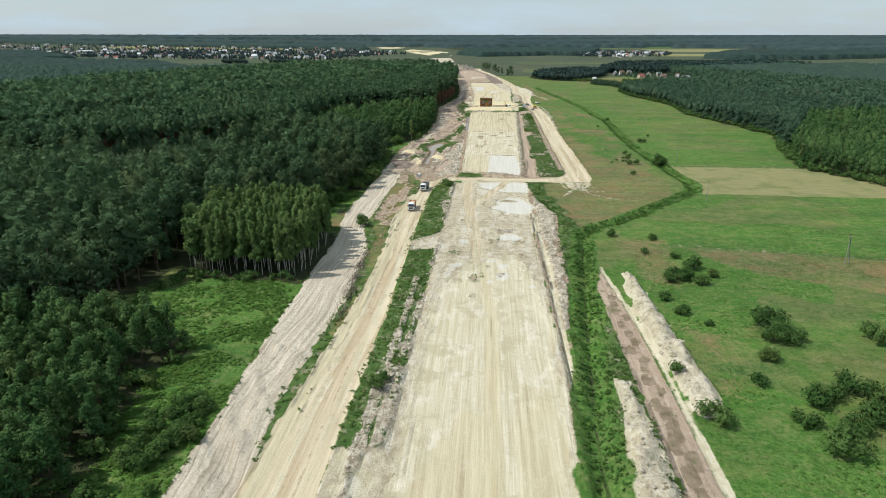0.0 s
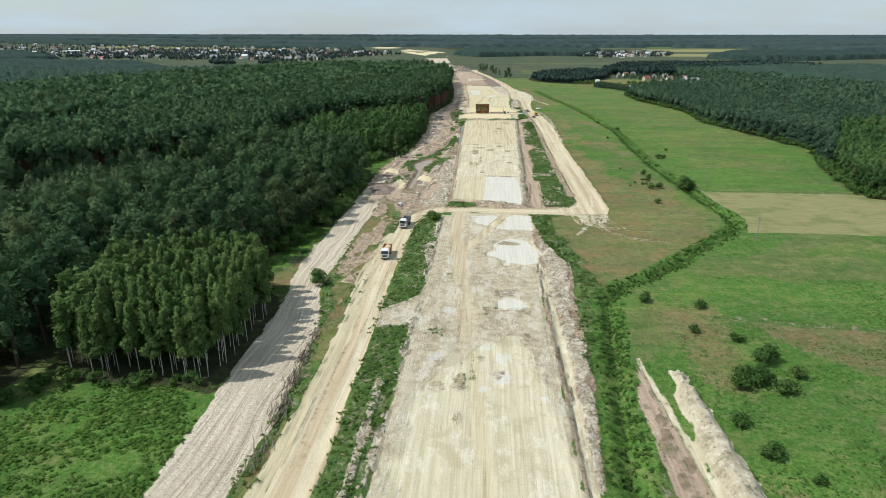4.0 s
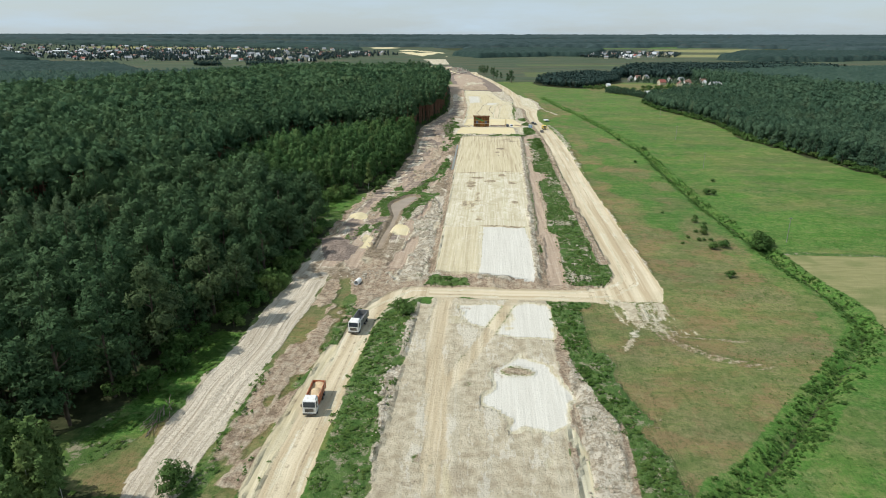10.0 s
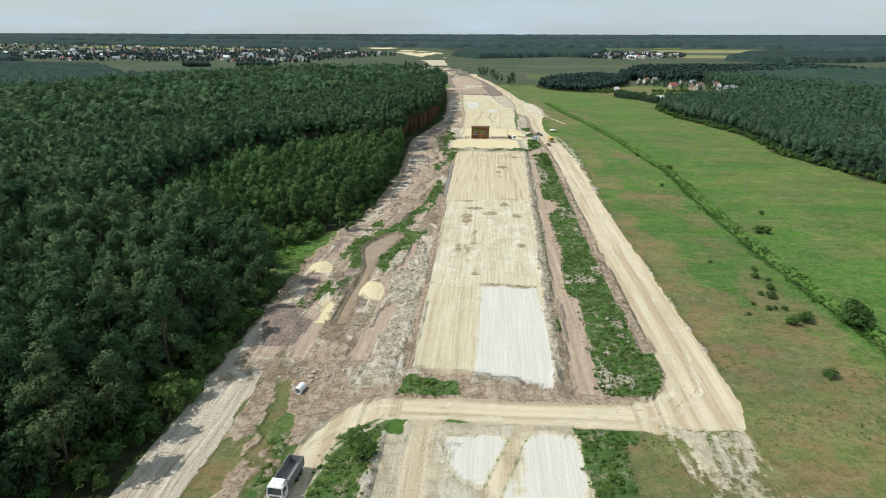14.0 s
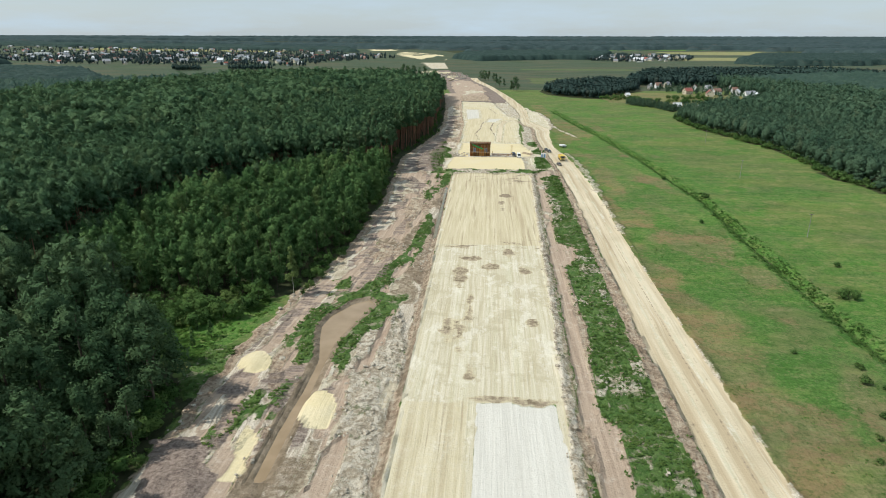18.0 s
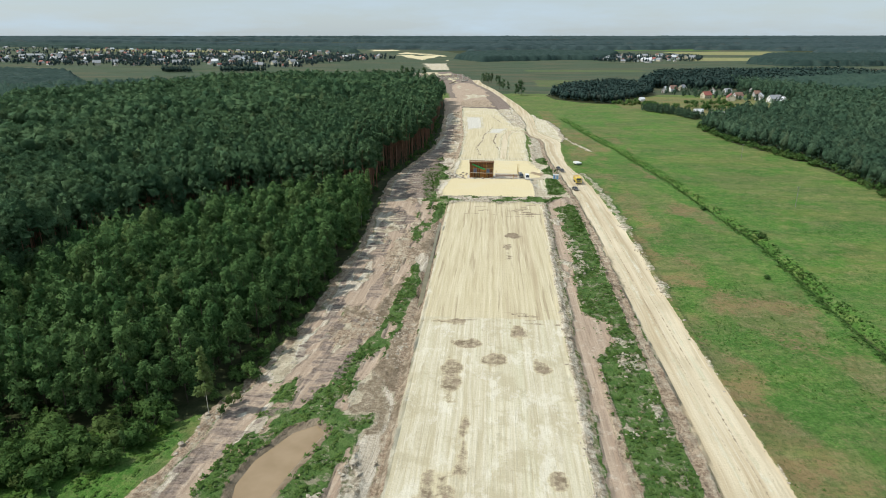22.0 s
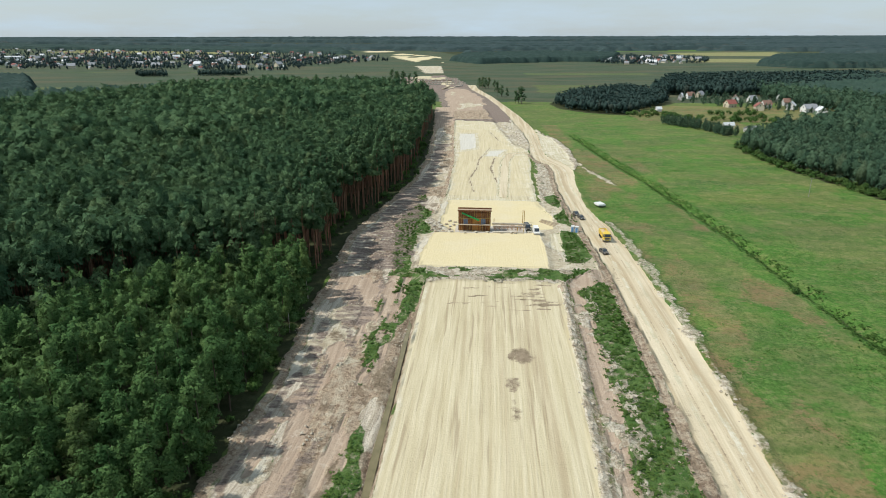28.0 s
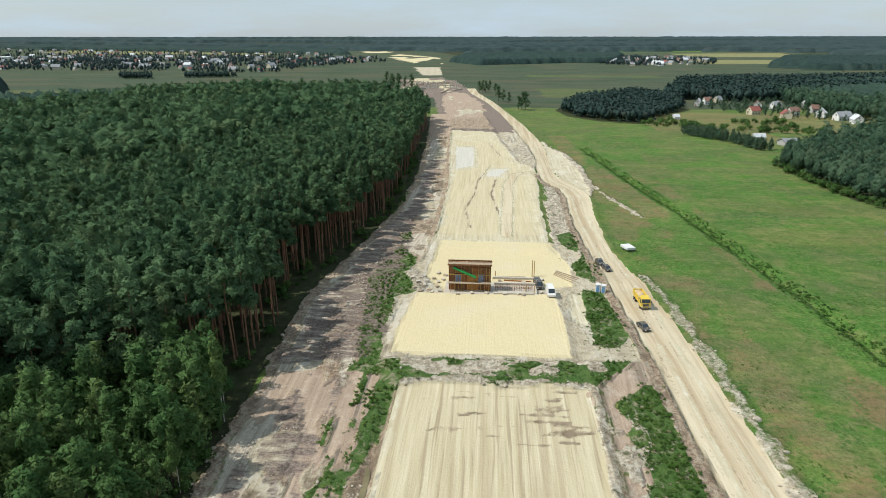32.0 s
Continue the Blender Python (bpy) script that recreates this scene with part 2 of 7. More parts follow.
# ---- materials ----
class Mat:
    """A small builder for node materials."""

    def __init__(self, name, rough=0.9, spec=0.2):
        self.m = bpy.data.materials.new(name)
        self.m.use_nodes = True
        self.n, self.l = self.m.node_tree.nodes, self.m.node_tree.links
        self.b = self.n["Principled BSDF"]
        self.b.inputs["Roughness"].default_value = rough
        self.b.inputs["Specular IOR Level"].default_value = spec

    def node(self, kind, **sockets):
        nd = self.n.new(kind)
        for k, v in sockets.items():
            self.put(v, nd.inputs[k.replace("_", " ")])
        return nd

    def put(self, v, socket):
        if isinstance(v, bpy.types.NodeSocket):
            self.l.new(v, socket)
        elif isinstance(v, tuple) and len(v) == 3 and socket.type == "RGBA":
            socket.default_value = (*v, 1)
        else:
            socket.default_value = v

    def coords(self, scale=(1, 1, 1), source="Position"):
        g = self.node("ShaderNodeNewGeometry").outputs["Position"] if source == "Position" else self.node("ShaderNodeTexCoord").outputs["Object"]
        return self.node("ShaderNodeMapping", Vector=g, Scale=scale).outputs["Vector"]

    def noise(self, size, detail=4.0, scale=(1, 1, 1), vec=None, rough=0.55, source="Position"):
        v = vec if vec is not None else self.coords(scale, source)
        return self.node("ShaderNodeTexNoise", Vector=v, Scale=1.0 / size, Detail=detail, Roughness=rough).outputs["Fac"]

    def ramp(self, v, a, b, lo=0.0, hi=1.0):
        r = self.node("ShaderNodeMapRange", Value=v, From_Min=a, From_Max=b, To_Min=lo, To_Max=hi)
        return r.outputs["Result"]

    def mix(self, f, a, b):
        x = self.n.new("ShaderNodeMix")
        x.data_type = "RGBA"
        self.put(f, x.inputs["Factor"])
        self.put(a, x.inputs["A"])
        self.put(b, x.inputs["B"])
        return x.outputs["Result"]

    def math(self, op, a, b=0.0):
        x = self.n.new("ShaderNodeMath")
        x.operation = op
        self.put(a, x.inputs[0])
        self.put(b, x.inputs[1])
        return x.outputs[0]

    def bump(self, height, strength=0.5, dist=0.1):
        self.l.new(self.node("ShaderNodeBump", Height=height, Strength=strength, Distance=dist).outputs["Normal"], self.b.inputs["Normal"])

    def colour(self, c):
        self.put(c, self.b.inputs["Base Color"])
        return self.m


def ground_material():
    k = Mat("ground_surface", 0.95, 0.1)
    grain = k.noise(0.35, 5)
    mid = k.noise(2.2, 5)
    big = k.noise(14, 4)
    vast = k.noise(70, 3)
    names = ("mask_a", "mask_b", "mask_c", "mask_d")
    masks = []
    for nm in names:
        a = k.n.new("ShaderNodeAttribute")
        a.attribute_name = nm
        s = k.node("ShaderNodeSeparateColor", Color=a.outputs["Color"])
        masks.append([s.outputs[0], s.outputs[1], s.outputs[2], a.outputs["Alpha"]])
    across = masks[3][3]
    # streaks that run along the works: wheel marks and grader passes
    pos = k.node("ShaderNodeSeparateXYZ", Vector=k.node("ShaderNodeNewGeometry").outputs["Position"])
    lane = k.node("ShaderNodeCombineXYZ", X=across, Y=k.math("MULTIPLY", pos.outputs["Y"], 0.028)).outputs["Vector"]
    streak = k.noise(0.9, 4, vec=lane, rough=0.65)
    streak2 = k.noise(2.6, 3, vec=lane)
    ruts = k.noise(0.45, 2, vec=lane)

    edge = k.noise(1.3, 7, rough=0.72)
    fine = k.noise(0.75, 7, rough=0.75)
    vor = k.node("ShaderNodeTexVoronoi", Vector=k.coords((1, 1, 0.3)), Scale=1.4)
    stone = k.node("ShaderNodeSeparateColor", Color=vor.outputs["Color"]).outputs[0]

    def mask(sock, soft=0.55, src=None):
        j = k.math("ADD", sock, k.math("MULTIPLY", k.math("SUBTRACT", src if src is not None else edge, 0.5), soft * 1.6))
        return k.ramp(j, 0.38, 0.62)

    meadow = k.mix(k.ramp(mid, 0.38, 0.62), (0.052, 0.118, 0.025), (0.094, 0.165, 0.04))
    meadow = k.mix(k.ramp(fine, 0.44, 0.57), k.mix(0.6, meadow, (0.045, 0.085, 0.022)), k.mix(0.5, meadow, (0.145, 0.185, 0.072)))
    meadow = k.mix(k.ramp(big, 0.46, 0.56, 0, 0.8), meadow, (0.058, 0.15, 0.024))
    meadow = k.mix(k.ramp(k.noise(11, 6, (0.3, 1, 1), rough=0.65), 0.52, 0.6, 0, 0.6), meadow, (0.135, 0.142, 0.05))
    meadow = k.mix(k.ramp(k.noise(34, 5, (0.6, 1, 1), rough=0.6), 0.53, 0.6, 0, 0.55), meadow, (0.125, 0.135, 0.046))
    meadow = k.mix(k.ramp(vast, 0.46, 0.58, 0, 0.7), meadow, (0.105, 0.13, 0.047))
    meadow = k.mix(k.math("MULTIPLY", k.ramp(k.noise(7.5, 7, rough=0.7), 0.5, 0.6), 0.55), meadow, (0.18, 0.178, 0.075))
    lush = k.mix(k.ramp(mid, 0.36, 0.64), (0.055, 0.145, 0.026), (0.098, 0.2, 0.042))
    lush = k.mix(k.ramp(fine, 0.44, 0.57), k.mix(0.55, lush, (0.026, 0.068, 0.012)), k.mix(0.45, lush, (0.118, 0.188, 0.052)))
    lush = k.mix(k.ramp(big, 0.5, 0.65, 0, 0.5), lush, (0.042, 0.118, 0.02))
    lush = k.mix(k.math("MULTIPLY", k.ramp(k.noise(8, 7, rough=0.7), 0.55, 0.63), 0.5), lush, (0.14, 0.16, 0.06))
    dry = k.mix(k.ramp(mid, 0.36, 0.64), (0.138, 0.132, 0.055), (0.2, 0.176, 0.085))
    dry = k.mix(k.ramp(fine, 0.4, 0.66), k.mix(0.5, dry, (0.075, 0.105, 0.035)), k.mix(0.4, dry, (0.24, 0.215, 0.115)))
    dry = k.mix(k.ramp(big, 0.5, 0.6, 0, 0.4), dry, (0.09, 0.122, 0.038))
    dry = k.mix(k.ramp(k.noise(12, 5, rough=0.65), 0.47, 0.56, 0, 0.75), dry, (0.185, 0.13, 0.068))
    pale = k.mix(k.ramp(k.noise(1.2, 5, (0.15, 1, 1)), 0.3, 0.7), (0.19, 0.19, 0.08), (0.27, 0.25, 0.12))
    pale = k.mix(k.ramp(big, 0.52, 0.62, 0, 0.55), pale, (0.115, 0.15, 0.05))
    weed = k.mix(k.ramp(mid, 0.38, 0.62), (0.058, 0.12, 0.028), (0.105, 0.17, 0.048))
    weed = k.mix(k.ramp(fine, 0.52, 0.68, 0, 0.7), weed, (0.12, 0.145, 0.062))
    weed = k.mix(k.ramp(k.noise(3.4, 7, rough=0.75), 0.53, 0.61, 0, 0.8), weed, (0.32, 0.275, 0.195))
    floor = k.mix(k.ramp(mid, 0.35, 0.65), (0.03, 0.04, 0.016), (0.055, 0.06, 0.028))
    cream = k.mix(k.ramp(streak, 0.36, 0.64), (0.43, 0.375, 0.25), (0.58, 0.53, 0.4))
    cream = k.mix(k.ramp(streak2, 0.5, 0.72, 0, 0.7), cream, (0.49, 0.46, 0.315))
    cream = k.mix(k.ramp(k.noise(9, 6, rough=0.68), 0.52, 0.6, 0, 0.65), cream, (0.4, 0.345, 0.225))
    cream = k.mix(k.ramp(fine, 0.56, 0.7, 0, 0.5), cream, (0.39, 0.34, 0.24))
    cream = k.mix(k.ramp(k.noise(4.5, 7, (1, 0.5, 1), rough=0.74), 0.53, 0.62, 0, 0.55), cream, (0.66, 0.62, 0.51))
    cream = k.mix(k.ramp(k.noise(5.5, 7, (1, 0.6, 1), rough=0.76), 0.58, 0.64, 0, 0.5), cream, (0.38, 0.335, 0.235))
    lines = k.noise(0.5, 4, vec=lane, rough=0.7)
    cream = k.mix(k.math("MULTIPLY", k.ramp(lines, 0.57, 0.64, 0, 0.55), k.ramp(k.noise(16, 5, rough=0.65), 0.44, 0.56)), cream, (0.36, 0.3, 0.2))
    white = k.mix(k.ramp(streak, 0.36, 0.66), (0.51, 0.485, 0.42), (0.585, 0.56, 0.49))
    white = k.mix(k.ramp(fine, 0.55, 0.68, 0, 0.5), white, (0.43, 0.4, 0.33))
    tan = k.mix(k.ramp(streak, 0.35, 0.68), (0.445, 0.38, 0.24), (0.57, 0.505, 0.35))
    tan = k.mix(k.ramp(streak2, 0.52, 0.66, 0, 0.6), tan, (0.36, 0.285, 0.18))
    tan = k.mix(k.ramp(k.noise(1.2, 3, vec=lane), 0.58, 0.66, 0, 0.6), tan, (0.28, 0.215, 0.135))
    haul = k.mix(k.ramp(streak2, 0.4, 0.6), (0.42, 0.335, 0.215), (0.575, 0.495, 0.35))
    haul = k.mix(k.ramp(big, 0.5, 0.7, 0, 0.5), haul, (0.42, 0.355, 0.235))
    haul = k.mix(k.ramp(streak, 0.56, 0.7, 0, 0.6), haul, (0.6, 0.54, 0.41))
    dull = k.mix(k.ramp(mid, 0.34, 0.62), (0.37, 0.31, 0.212), (0.53, 0.465, 0.34))
    dull = k.mix(k.ramp(streak2, 0.54, 0.68, 0, 0.55), dull, (0.55, 0.51, 0.395))
    dull = k.mix(k.ramp(k.noise(7, 7, (1, 0.5, 1), rough=0.72), 0.54, 0.61, 0, 0.55), dull, (0.31, 0.255, 0.175))
    dull = k.mix(k.ramp(k.noise(6, 7, (1, 0.35, 1), rough=0.74), 0.53, 0.58, 0, 0.6), dull, (0.62, 0.58, 0.48))
    dull = k.mix(k.ramp(fine, 0.56, 0.66, 0, 0.3), dull, (0.33, 0.275, 0.19))
    dirt = k.mix(k.ramp(fine, 0.42, 0.58), (0.245, 0.172, 0.117), (0.47, 0.37, 0.26))
    dirt = k.mix(k.ramp(k.math("ADD", k.math("MULTIPLY", streak, 0.5), k.math("MULTIPLY", mid, 0.5)), 0.48, 0.58, 0, 0.7), dirt, (0.51, 0.435, 0.32))
    dirt = k.mix(k.ramp(k.noise(5, 7, rough=0.7), 0.52, 0.62, 0, 0.75), dirt, (0.19, 0.14, 0.095))
    dirt = k.mix(k.ramp(k.noise(2.2, 6, rough=0.7), 0.6, 0.68, 0, 0.8), dirt, (0.58, 0.515, 0.4))
    strip = k.mix(k.ramp(streak, 0.4, 0.6), (0.46, 0.395, 0.3), (0.64, 0.57, 0.455))
    strip = k.mix(k.ramp(fine, 0.5, 0.62, 0, 0.6), strip, (0.36, 0.295, 0.215))
    strip = k.mix(k.ramp(k.noise(0.5, 3, vec=lane), 0.56, 0.62, 0, 0.6), strip, (0.3, 0.245, 0.18))
    rubble = k.mix(k.ramp(fine, 0.38, 0.62), (0.28, 0.225, 0.155), (0.52, 0.455, 0.345))
    rubble = k.mix(k.ramp(k.noise(2.0, 7, rough=0.72), 0.47, 0.56, 0, 0.85), rubble, (0.63, 0.57, 0.455))
    rubble = k.mix(k.ramp(k.noise(3.2, 7, rough=0.72), 0.55, 0.63, 0, 0.75), rubble, (0.19, 0.155, 0.105))
    rubble = k.mix(k.ramp(k.noise(4.5, 6, rough=0.7), 0.57, 0.64, 0, 0.7), rubble, (0.085, 0.115, 0.042))
    yellow = k.mix(k.ramp(fine, 0.34, 0.68), (0.565, 0.475, 0.28), (0.62, 0.535, 0.335))
    yellow = k.mix(k.ramp(big, 0.5, 0.68, 0, 0.5), yellow, (0.59, 0.52, 0.36))
    mud = k.mix(k.ramp(mid, 0.35, 0.65), (0.17, 0.13, 0.085), (0.29, 0.23, 0.16))
    gravel = k.mix(k.ramp(mid, 0.38, 0.62), (0.13, 0.105, 0.085), (0.27, 0.215, 0.175))
    # dark soil colour that also paints tree shade on the strip
    humus_and_shade = k.mix(k.ramp(fine, 0.38, 0.62), (0.12, 0.09, 0.074), (0.3, 0.24, 0.195))
    clay = k.mix(k.ramp(streak, 0.36, 0.64), (0.315, 0.235, 0.17), (0.44, 0.345, 0.255))
    clay = k.mix(k.ramp(k.noise(2.4, 7, rough=0.72), 0.54, 0.62, 0, 0.6), clay, (0.5, 0.42, 0.33))
    clay = k.mix(k.ramp(fine, 0.54, 0.66, 0, 0.6), clay, (0.25, 0.19, 0.14))
    # far field green, the cloud shade over it put into the colour
    shaded_fallow = k.mix(k.ramp(mid, 0.36, 0.64), (0.048, 0.07, 0.042), (0.075, 0.098, 0.058))
    shaded_fallow = k.mix(k.ramp(k.noise(60, 4, (0.35, 1, 1)), 0.48, 0.6, 0, 0.7), shaded_fallow, (0.105, 0.092, 0.055))
    shaded_fallow = k.mix(k.ramp(k.noise(45, 4, (0.4, 1, 1)), 0.52, 0.64, 0, 0.7), shaded_fallow, (0.04, 0.066, 0.03))
    y_attr = k.n.new("ShaderNodeAttribute")
    y_attr.attribute_name = "mask_e"
    ys_ = k.node("ShaderNodeSeparateColor", Color=y_attr.outputs["Color"])
    # streaks across the strip, for rough soil and painted tree shadows
    turned = k.node("ShaderNodeMapping", Vector=k.coords(), Rotation=(0, 0, 0.2), Scale=(0.22, 1, 1)).outputs["Vector"]
    soil_shade_streak = k.noise(1.9, 6, vec=turned, rough=0.68)
    a, b, c, d = masks
    col = meadow
    for tex, m in ((lush, mask(c[1], 0.9)), (dry, mask(c[0], 0.9))):
        col = k.mix(m, col, tex)
    swath = k.noise(9, 7, (0.3, 1.0, 1), rough=0.72)
    col = k.mix(k.ramp(swath, 0.5, 0.57, 0, 0.5), col, k.mix(0.6, col, (0.04, 0.115, 0.016)))
    col = k.mix(k.ramp(k.noise(6, 7, (0.35, 1.0, 1), rough=0.74), 0.53, 0.6, 0, 0.6), col, k.mix(0.6, col, (0.16, 0.19, 0.06)))
    patch = k.noise(3.6, 7, rough=0.78)
    col = k.mix(k.ramp(patch, 0.5, 0.58, 0, 0.6), col, k.mix(0.6, col, (0.035, 0.085, 0.016)))
    col = k.mix(k.ramp(k.noise(2.6, 7, rough=0.78), 0.52, 0.6, 0, 0.55), col, k.mix(0.55, col, (0.235, 0.22, 0.105)))
    tuft = k.noise(0.9, 6, rough=0.8)
    col = k.mix(k.ramp(tuft, 0.52, 0.6, 0, 0.55), col, k.mix(0.55, col, (0.03, 0.06, 0.015)))
    lit = k.n.new("ShaderNodeVectorMath")
    lit.operation = "MULTIPLY"
    k.l.new(col, lit.inputs[0])
    lit.inputs[1].default_value = (1.2, 1.18, 1.08)
    col = k.mix(k.ramp(k.noise(25, 4, (0.5, 1, 1), rough=0.6), 0.4, 0.6), col, lit.outputs[0])
    for tex, m in ((pale, mask(d[0])), (shaded_fallow, mask(ys_.outputs[2])), (floor, mask(c[2])), (weed, mask(b[3], 1.1)),
                   (gravel, mask(c[3])), (strip, mask(d[2])), (dirt, mask(a[2])), (dull, mask(d[1], 0.8)), (haul, mask(a[3])), (cream, mask(a[0])),
                   (tan, mask(b[0], 0.3)), (white, mask(a[1], 0.35)), (rubble, mask(b[2], 0.6)), (clay, mask(y_attr.outputs["Alpha"], 0.55)), (humus_and_shade, mask(ys_.outputs[1], 0.9, soil_shade_streak)), (mud, mask(b[1], 0.6))):
        col = k.mix(m, col, tex)
    col = k.mix(mask(ys_.outputs[0], 0.25), col, yellow)
    h = k.math("ADD", k.math("MULTIPLY", grain, 0.5), k.math("ADD", k.math("MULTIPLY", ruts, 0.55), mid))
    rough_ = k.math("ADD", k.math("ADD", a[2], b[2]), k.math("ADD", k.math("MULTIPLY", b[3], 0.8), k.math("MULTIPLY", k.math("ADD", d[1], d[2]), 0.45)))
    firm = k.math("ADD", k.math("ADD", a[0], a[1]), k.math("ADD", k.math("ADD", a[3], b[0]), ys_.outputs[0]))
    grassy = k.ramp(firm, 0.2, 0.8, 0.42, 0.08)
    lift = k.math("MULTIPLY", k.math("ADD", fine, k.math("MULTIPLY", k.noise(1.9, 6, rough=0.7), 1.4)), k.math("ADD", rough_, grassy))
    k.bump(k.math("ADD", k.math("MULTIPLY", h, 0.3), lift), 0.75, 0.75)
    return k.colour(col)


def leaf_material(name, dark, light, sheen=0.25, gap=0.3, size=0.45):
    """Leaf sprays: a colour for each tree and spray, dark grain painting the shade among its leaves and small gaps
    between them.
    """
    k = Mat(name, 0.8, 0.06)
    oi = k.node("ShaderNodeObjectInfo").outputs["Random"]
    isl = k.node("ShaderNodeNewGeometry").outputs["Random Per Island"]
    tree = k.n.new("ShaderNodeAttribute")
    tree.attribute_name = "tree"
    v = k.math("FRACT", k.math("ADD", oi, tree.outputs["Fac"]))
    f = k.math("ADD", k.math("MULTIPLY", v, 0.6), k.math("MULTIPLY", isl, 0.4))
    c = k.mix(f, dark, light)
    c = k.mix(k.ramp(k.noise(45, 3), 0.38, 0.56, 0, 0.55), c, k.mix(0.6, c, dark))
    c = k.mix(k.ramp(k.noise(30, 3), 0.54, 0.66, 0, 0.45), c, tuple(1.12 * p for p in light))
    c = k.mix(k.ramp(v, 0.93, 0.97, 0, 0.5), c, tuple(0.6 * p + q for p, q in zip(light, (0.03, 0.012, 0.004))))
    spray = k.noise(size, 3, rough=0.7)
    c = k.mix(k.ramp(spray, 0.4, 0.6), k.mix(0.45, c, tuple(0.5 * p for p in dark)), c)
    k.colour(c)
    tr = k.node("ShaderNodeBsdfTranslucent", Color=c)
    ad = k.node("ShaderNodeMixShader", Fac=sheen)
    k.l.new(k.b.outputs[0], ad.inputs[1])
    k.l.new(tr.outputs[0], ad.inputs[2])
    out = ad
    if gap:
        cut = k.ramp(k.noise(size * 0.8, 2, rough=0.6, vec=k.coords((1.0, 1.0, 1.3))), gap + 0.14, gap + 0.18)
        out = k.node("ShaderNodeMixShader", Fac=cut)
        k.l.new(k.node("ShaderNodeBsdfTransparent").outputs[0], out.inputs[1])
        k.l.new(ad.outputs[0], out.inputs[2])
    k.l.new(out.outputs[0], k.n["Material Output"].inputs["Surface"])
    return k.m


def bark_material(name, low, high, marks=None):
    k = Mat(name, 0.9, 0.15)
    c = k.mix(k.ramp(k.noise(0.5, 5, (1, 1, 0.25), source="Object"), 0.35, 0.65), low, high)
    if marks:
        c = k.mix(k.ramp(k.noise(0.35, 2, (1, 1, 3), source="Object"), 0.6, 0.68), c, marks)
    return k.colour(c)


def plain(name, low, high, size=0.6, rough=0.7, spec=0.3, metal=0.0, bump=0.0):
    k = Mat(name, rough, spec)
    k.b.inputs["Metallic"].default_value = metal
    n1 = k.noise(size, 5)
    f = k.math("ADD", k.math("MULTIPLY", n1, 0.7), k.math("MULTIPLY", k.noise(size * 7, 3), 0.3))
    if bump:
        k.bump(n1, bump, size * 0.2)
    return k.colour(k.mix(k.ramp(f, 0.36, 0.64), low, high))


M_GROUND = ground_material()
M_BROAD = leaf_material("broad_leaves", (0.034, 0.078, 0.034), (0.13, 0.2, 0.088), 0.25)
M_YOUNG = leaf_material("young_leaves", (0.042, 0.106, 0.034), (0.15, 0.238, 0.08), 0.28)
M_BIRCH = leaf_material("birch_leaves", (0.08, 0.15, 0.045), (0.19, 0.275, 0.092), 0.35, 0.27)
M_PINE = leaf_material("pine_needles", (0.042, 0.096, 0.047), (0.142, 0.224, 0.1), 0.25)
# pine copy for canopy sheets, crown self-shade and distance haze in its colour
M_PINEFAR = leaf_material("shaded_pine_roof", (0.03, 0.064, 0.052), (0.074, 0.12, 0.085), 0.2, 0)
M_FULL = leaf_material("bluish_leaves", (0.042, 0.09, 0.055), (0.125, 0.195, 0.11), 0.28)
# horizon and village trees: blue of distance haze put into the leaf colour
M_HORIZON = leaf_material("haze_blue_needles", (0.03, 0.054, 0.054), (0.064, 0.094, 0.09), 0.1, 0)
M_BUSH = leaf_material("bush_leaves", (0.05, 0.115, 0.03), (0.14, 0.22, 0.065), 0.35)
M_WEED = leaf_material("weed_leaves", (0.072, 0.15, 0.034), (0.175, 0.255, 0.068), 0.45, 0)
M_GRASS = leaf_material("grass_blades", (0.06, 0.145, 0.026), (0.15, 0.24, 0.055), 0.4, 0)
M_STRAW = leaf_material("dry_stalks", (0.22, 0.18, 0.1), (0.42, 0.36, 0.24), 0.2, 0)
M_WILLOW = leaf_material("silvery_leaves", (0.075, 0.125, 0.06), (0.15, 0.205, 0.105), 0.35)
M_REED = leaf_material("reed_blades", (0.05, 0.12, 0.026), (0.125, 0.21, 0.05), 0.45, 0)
# far woods: distance haze painted in as a dark blue-green tint
M_FARWOOD = leaf_material("haze_tinted_needles", (0.023, 0.048, 0.042), (0.06, 0.094, 0.078), 0.15, 0)
M_BARK = bark_material("brown_bark", (0.05, 0.038, 0.027), (0.13, 0.105, 0.08))
M_PINEBARK = bark_material("pine_bark", (0.13, 0.07, 0.045), (0.25, 0.14, 0.09))
M_BIRCHBARK = bark_material("birch_bark", (0.42, 0.4, 0.36), (0.62, 0.6, 0.55), (0.06, 0.055, 0.05))

# ---- the ground: one sheet, told apart by what covers it ----
def spread(start, stop, step, growth):
    out, v = [], start
    while (v < stop) if stop > start else (v > stop):
        v += step if stop > start else -step
        out.append(v)
        step = min(step * growth, 160)
    return out


xs = np.array(sorted(spread(-62, -6500, 0.8, 1.09) + list(np.arange(-62, 54, 0.75)) + list(np.arange(54, 104, 1.25)) + spread(104, 6500, 1.3, 1.07)))
ys = np.array(sorted(spread(60, -3000, 1.0, 1.12) + list(np.arange(60, 680, 1.0)) + spread(680, 5250, 1.0, 1.018)))
GX, GY = np.meshgrid(xs, ys)
CH = ["sand", "white", "dirt", "haul", "tan", "mud", "rubble", "weed", "dry", "lush", "floor", "gravel", "pale", "dull", "strip", "yellow", "humus_and_shade", "shaded_fallow", "clay"]
W = {c: np.zeros(GX.shape, np.float32) for c in CH}
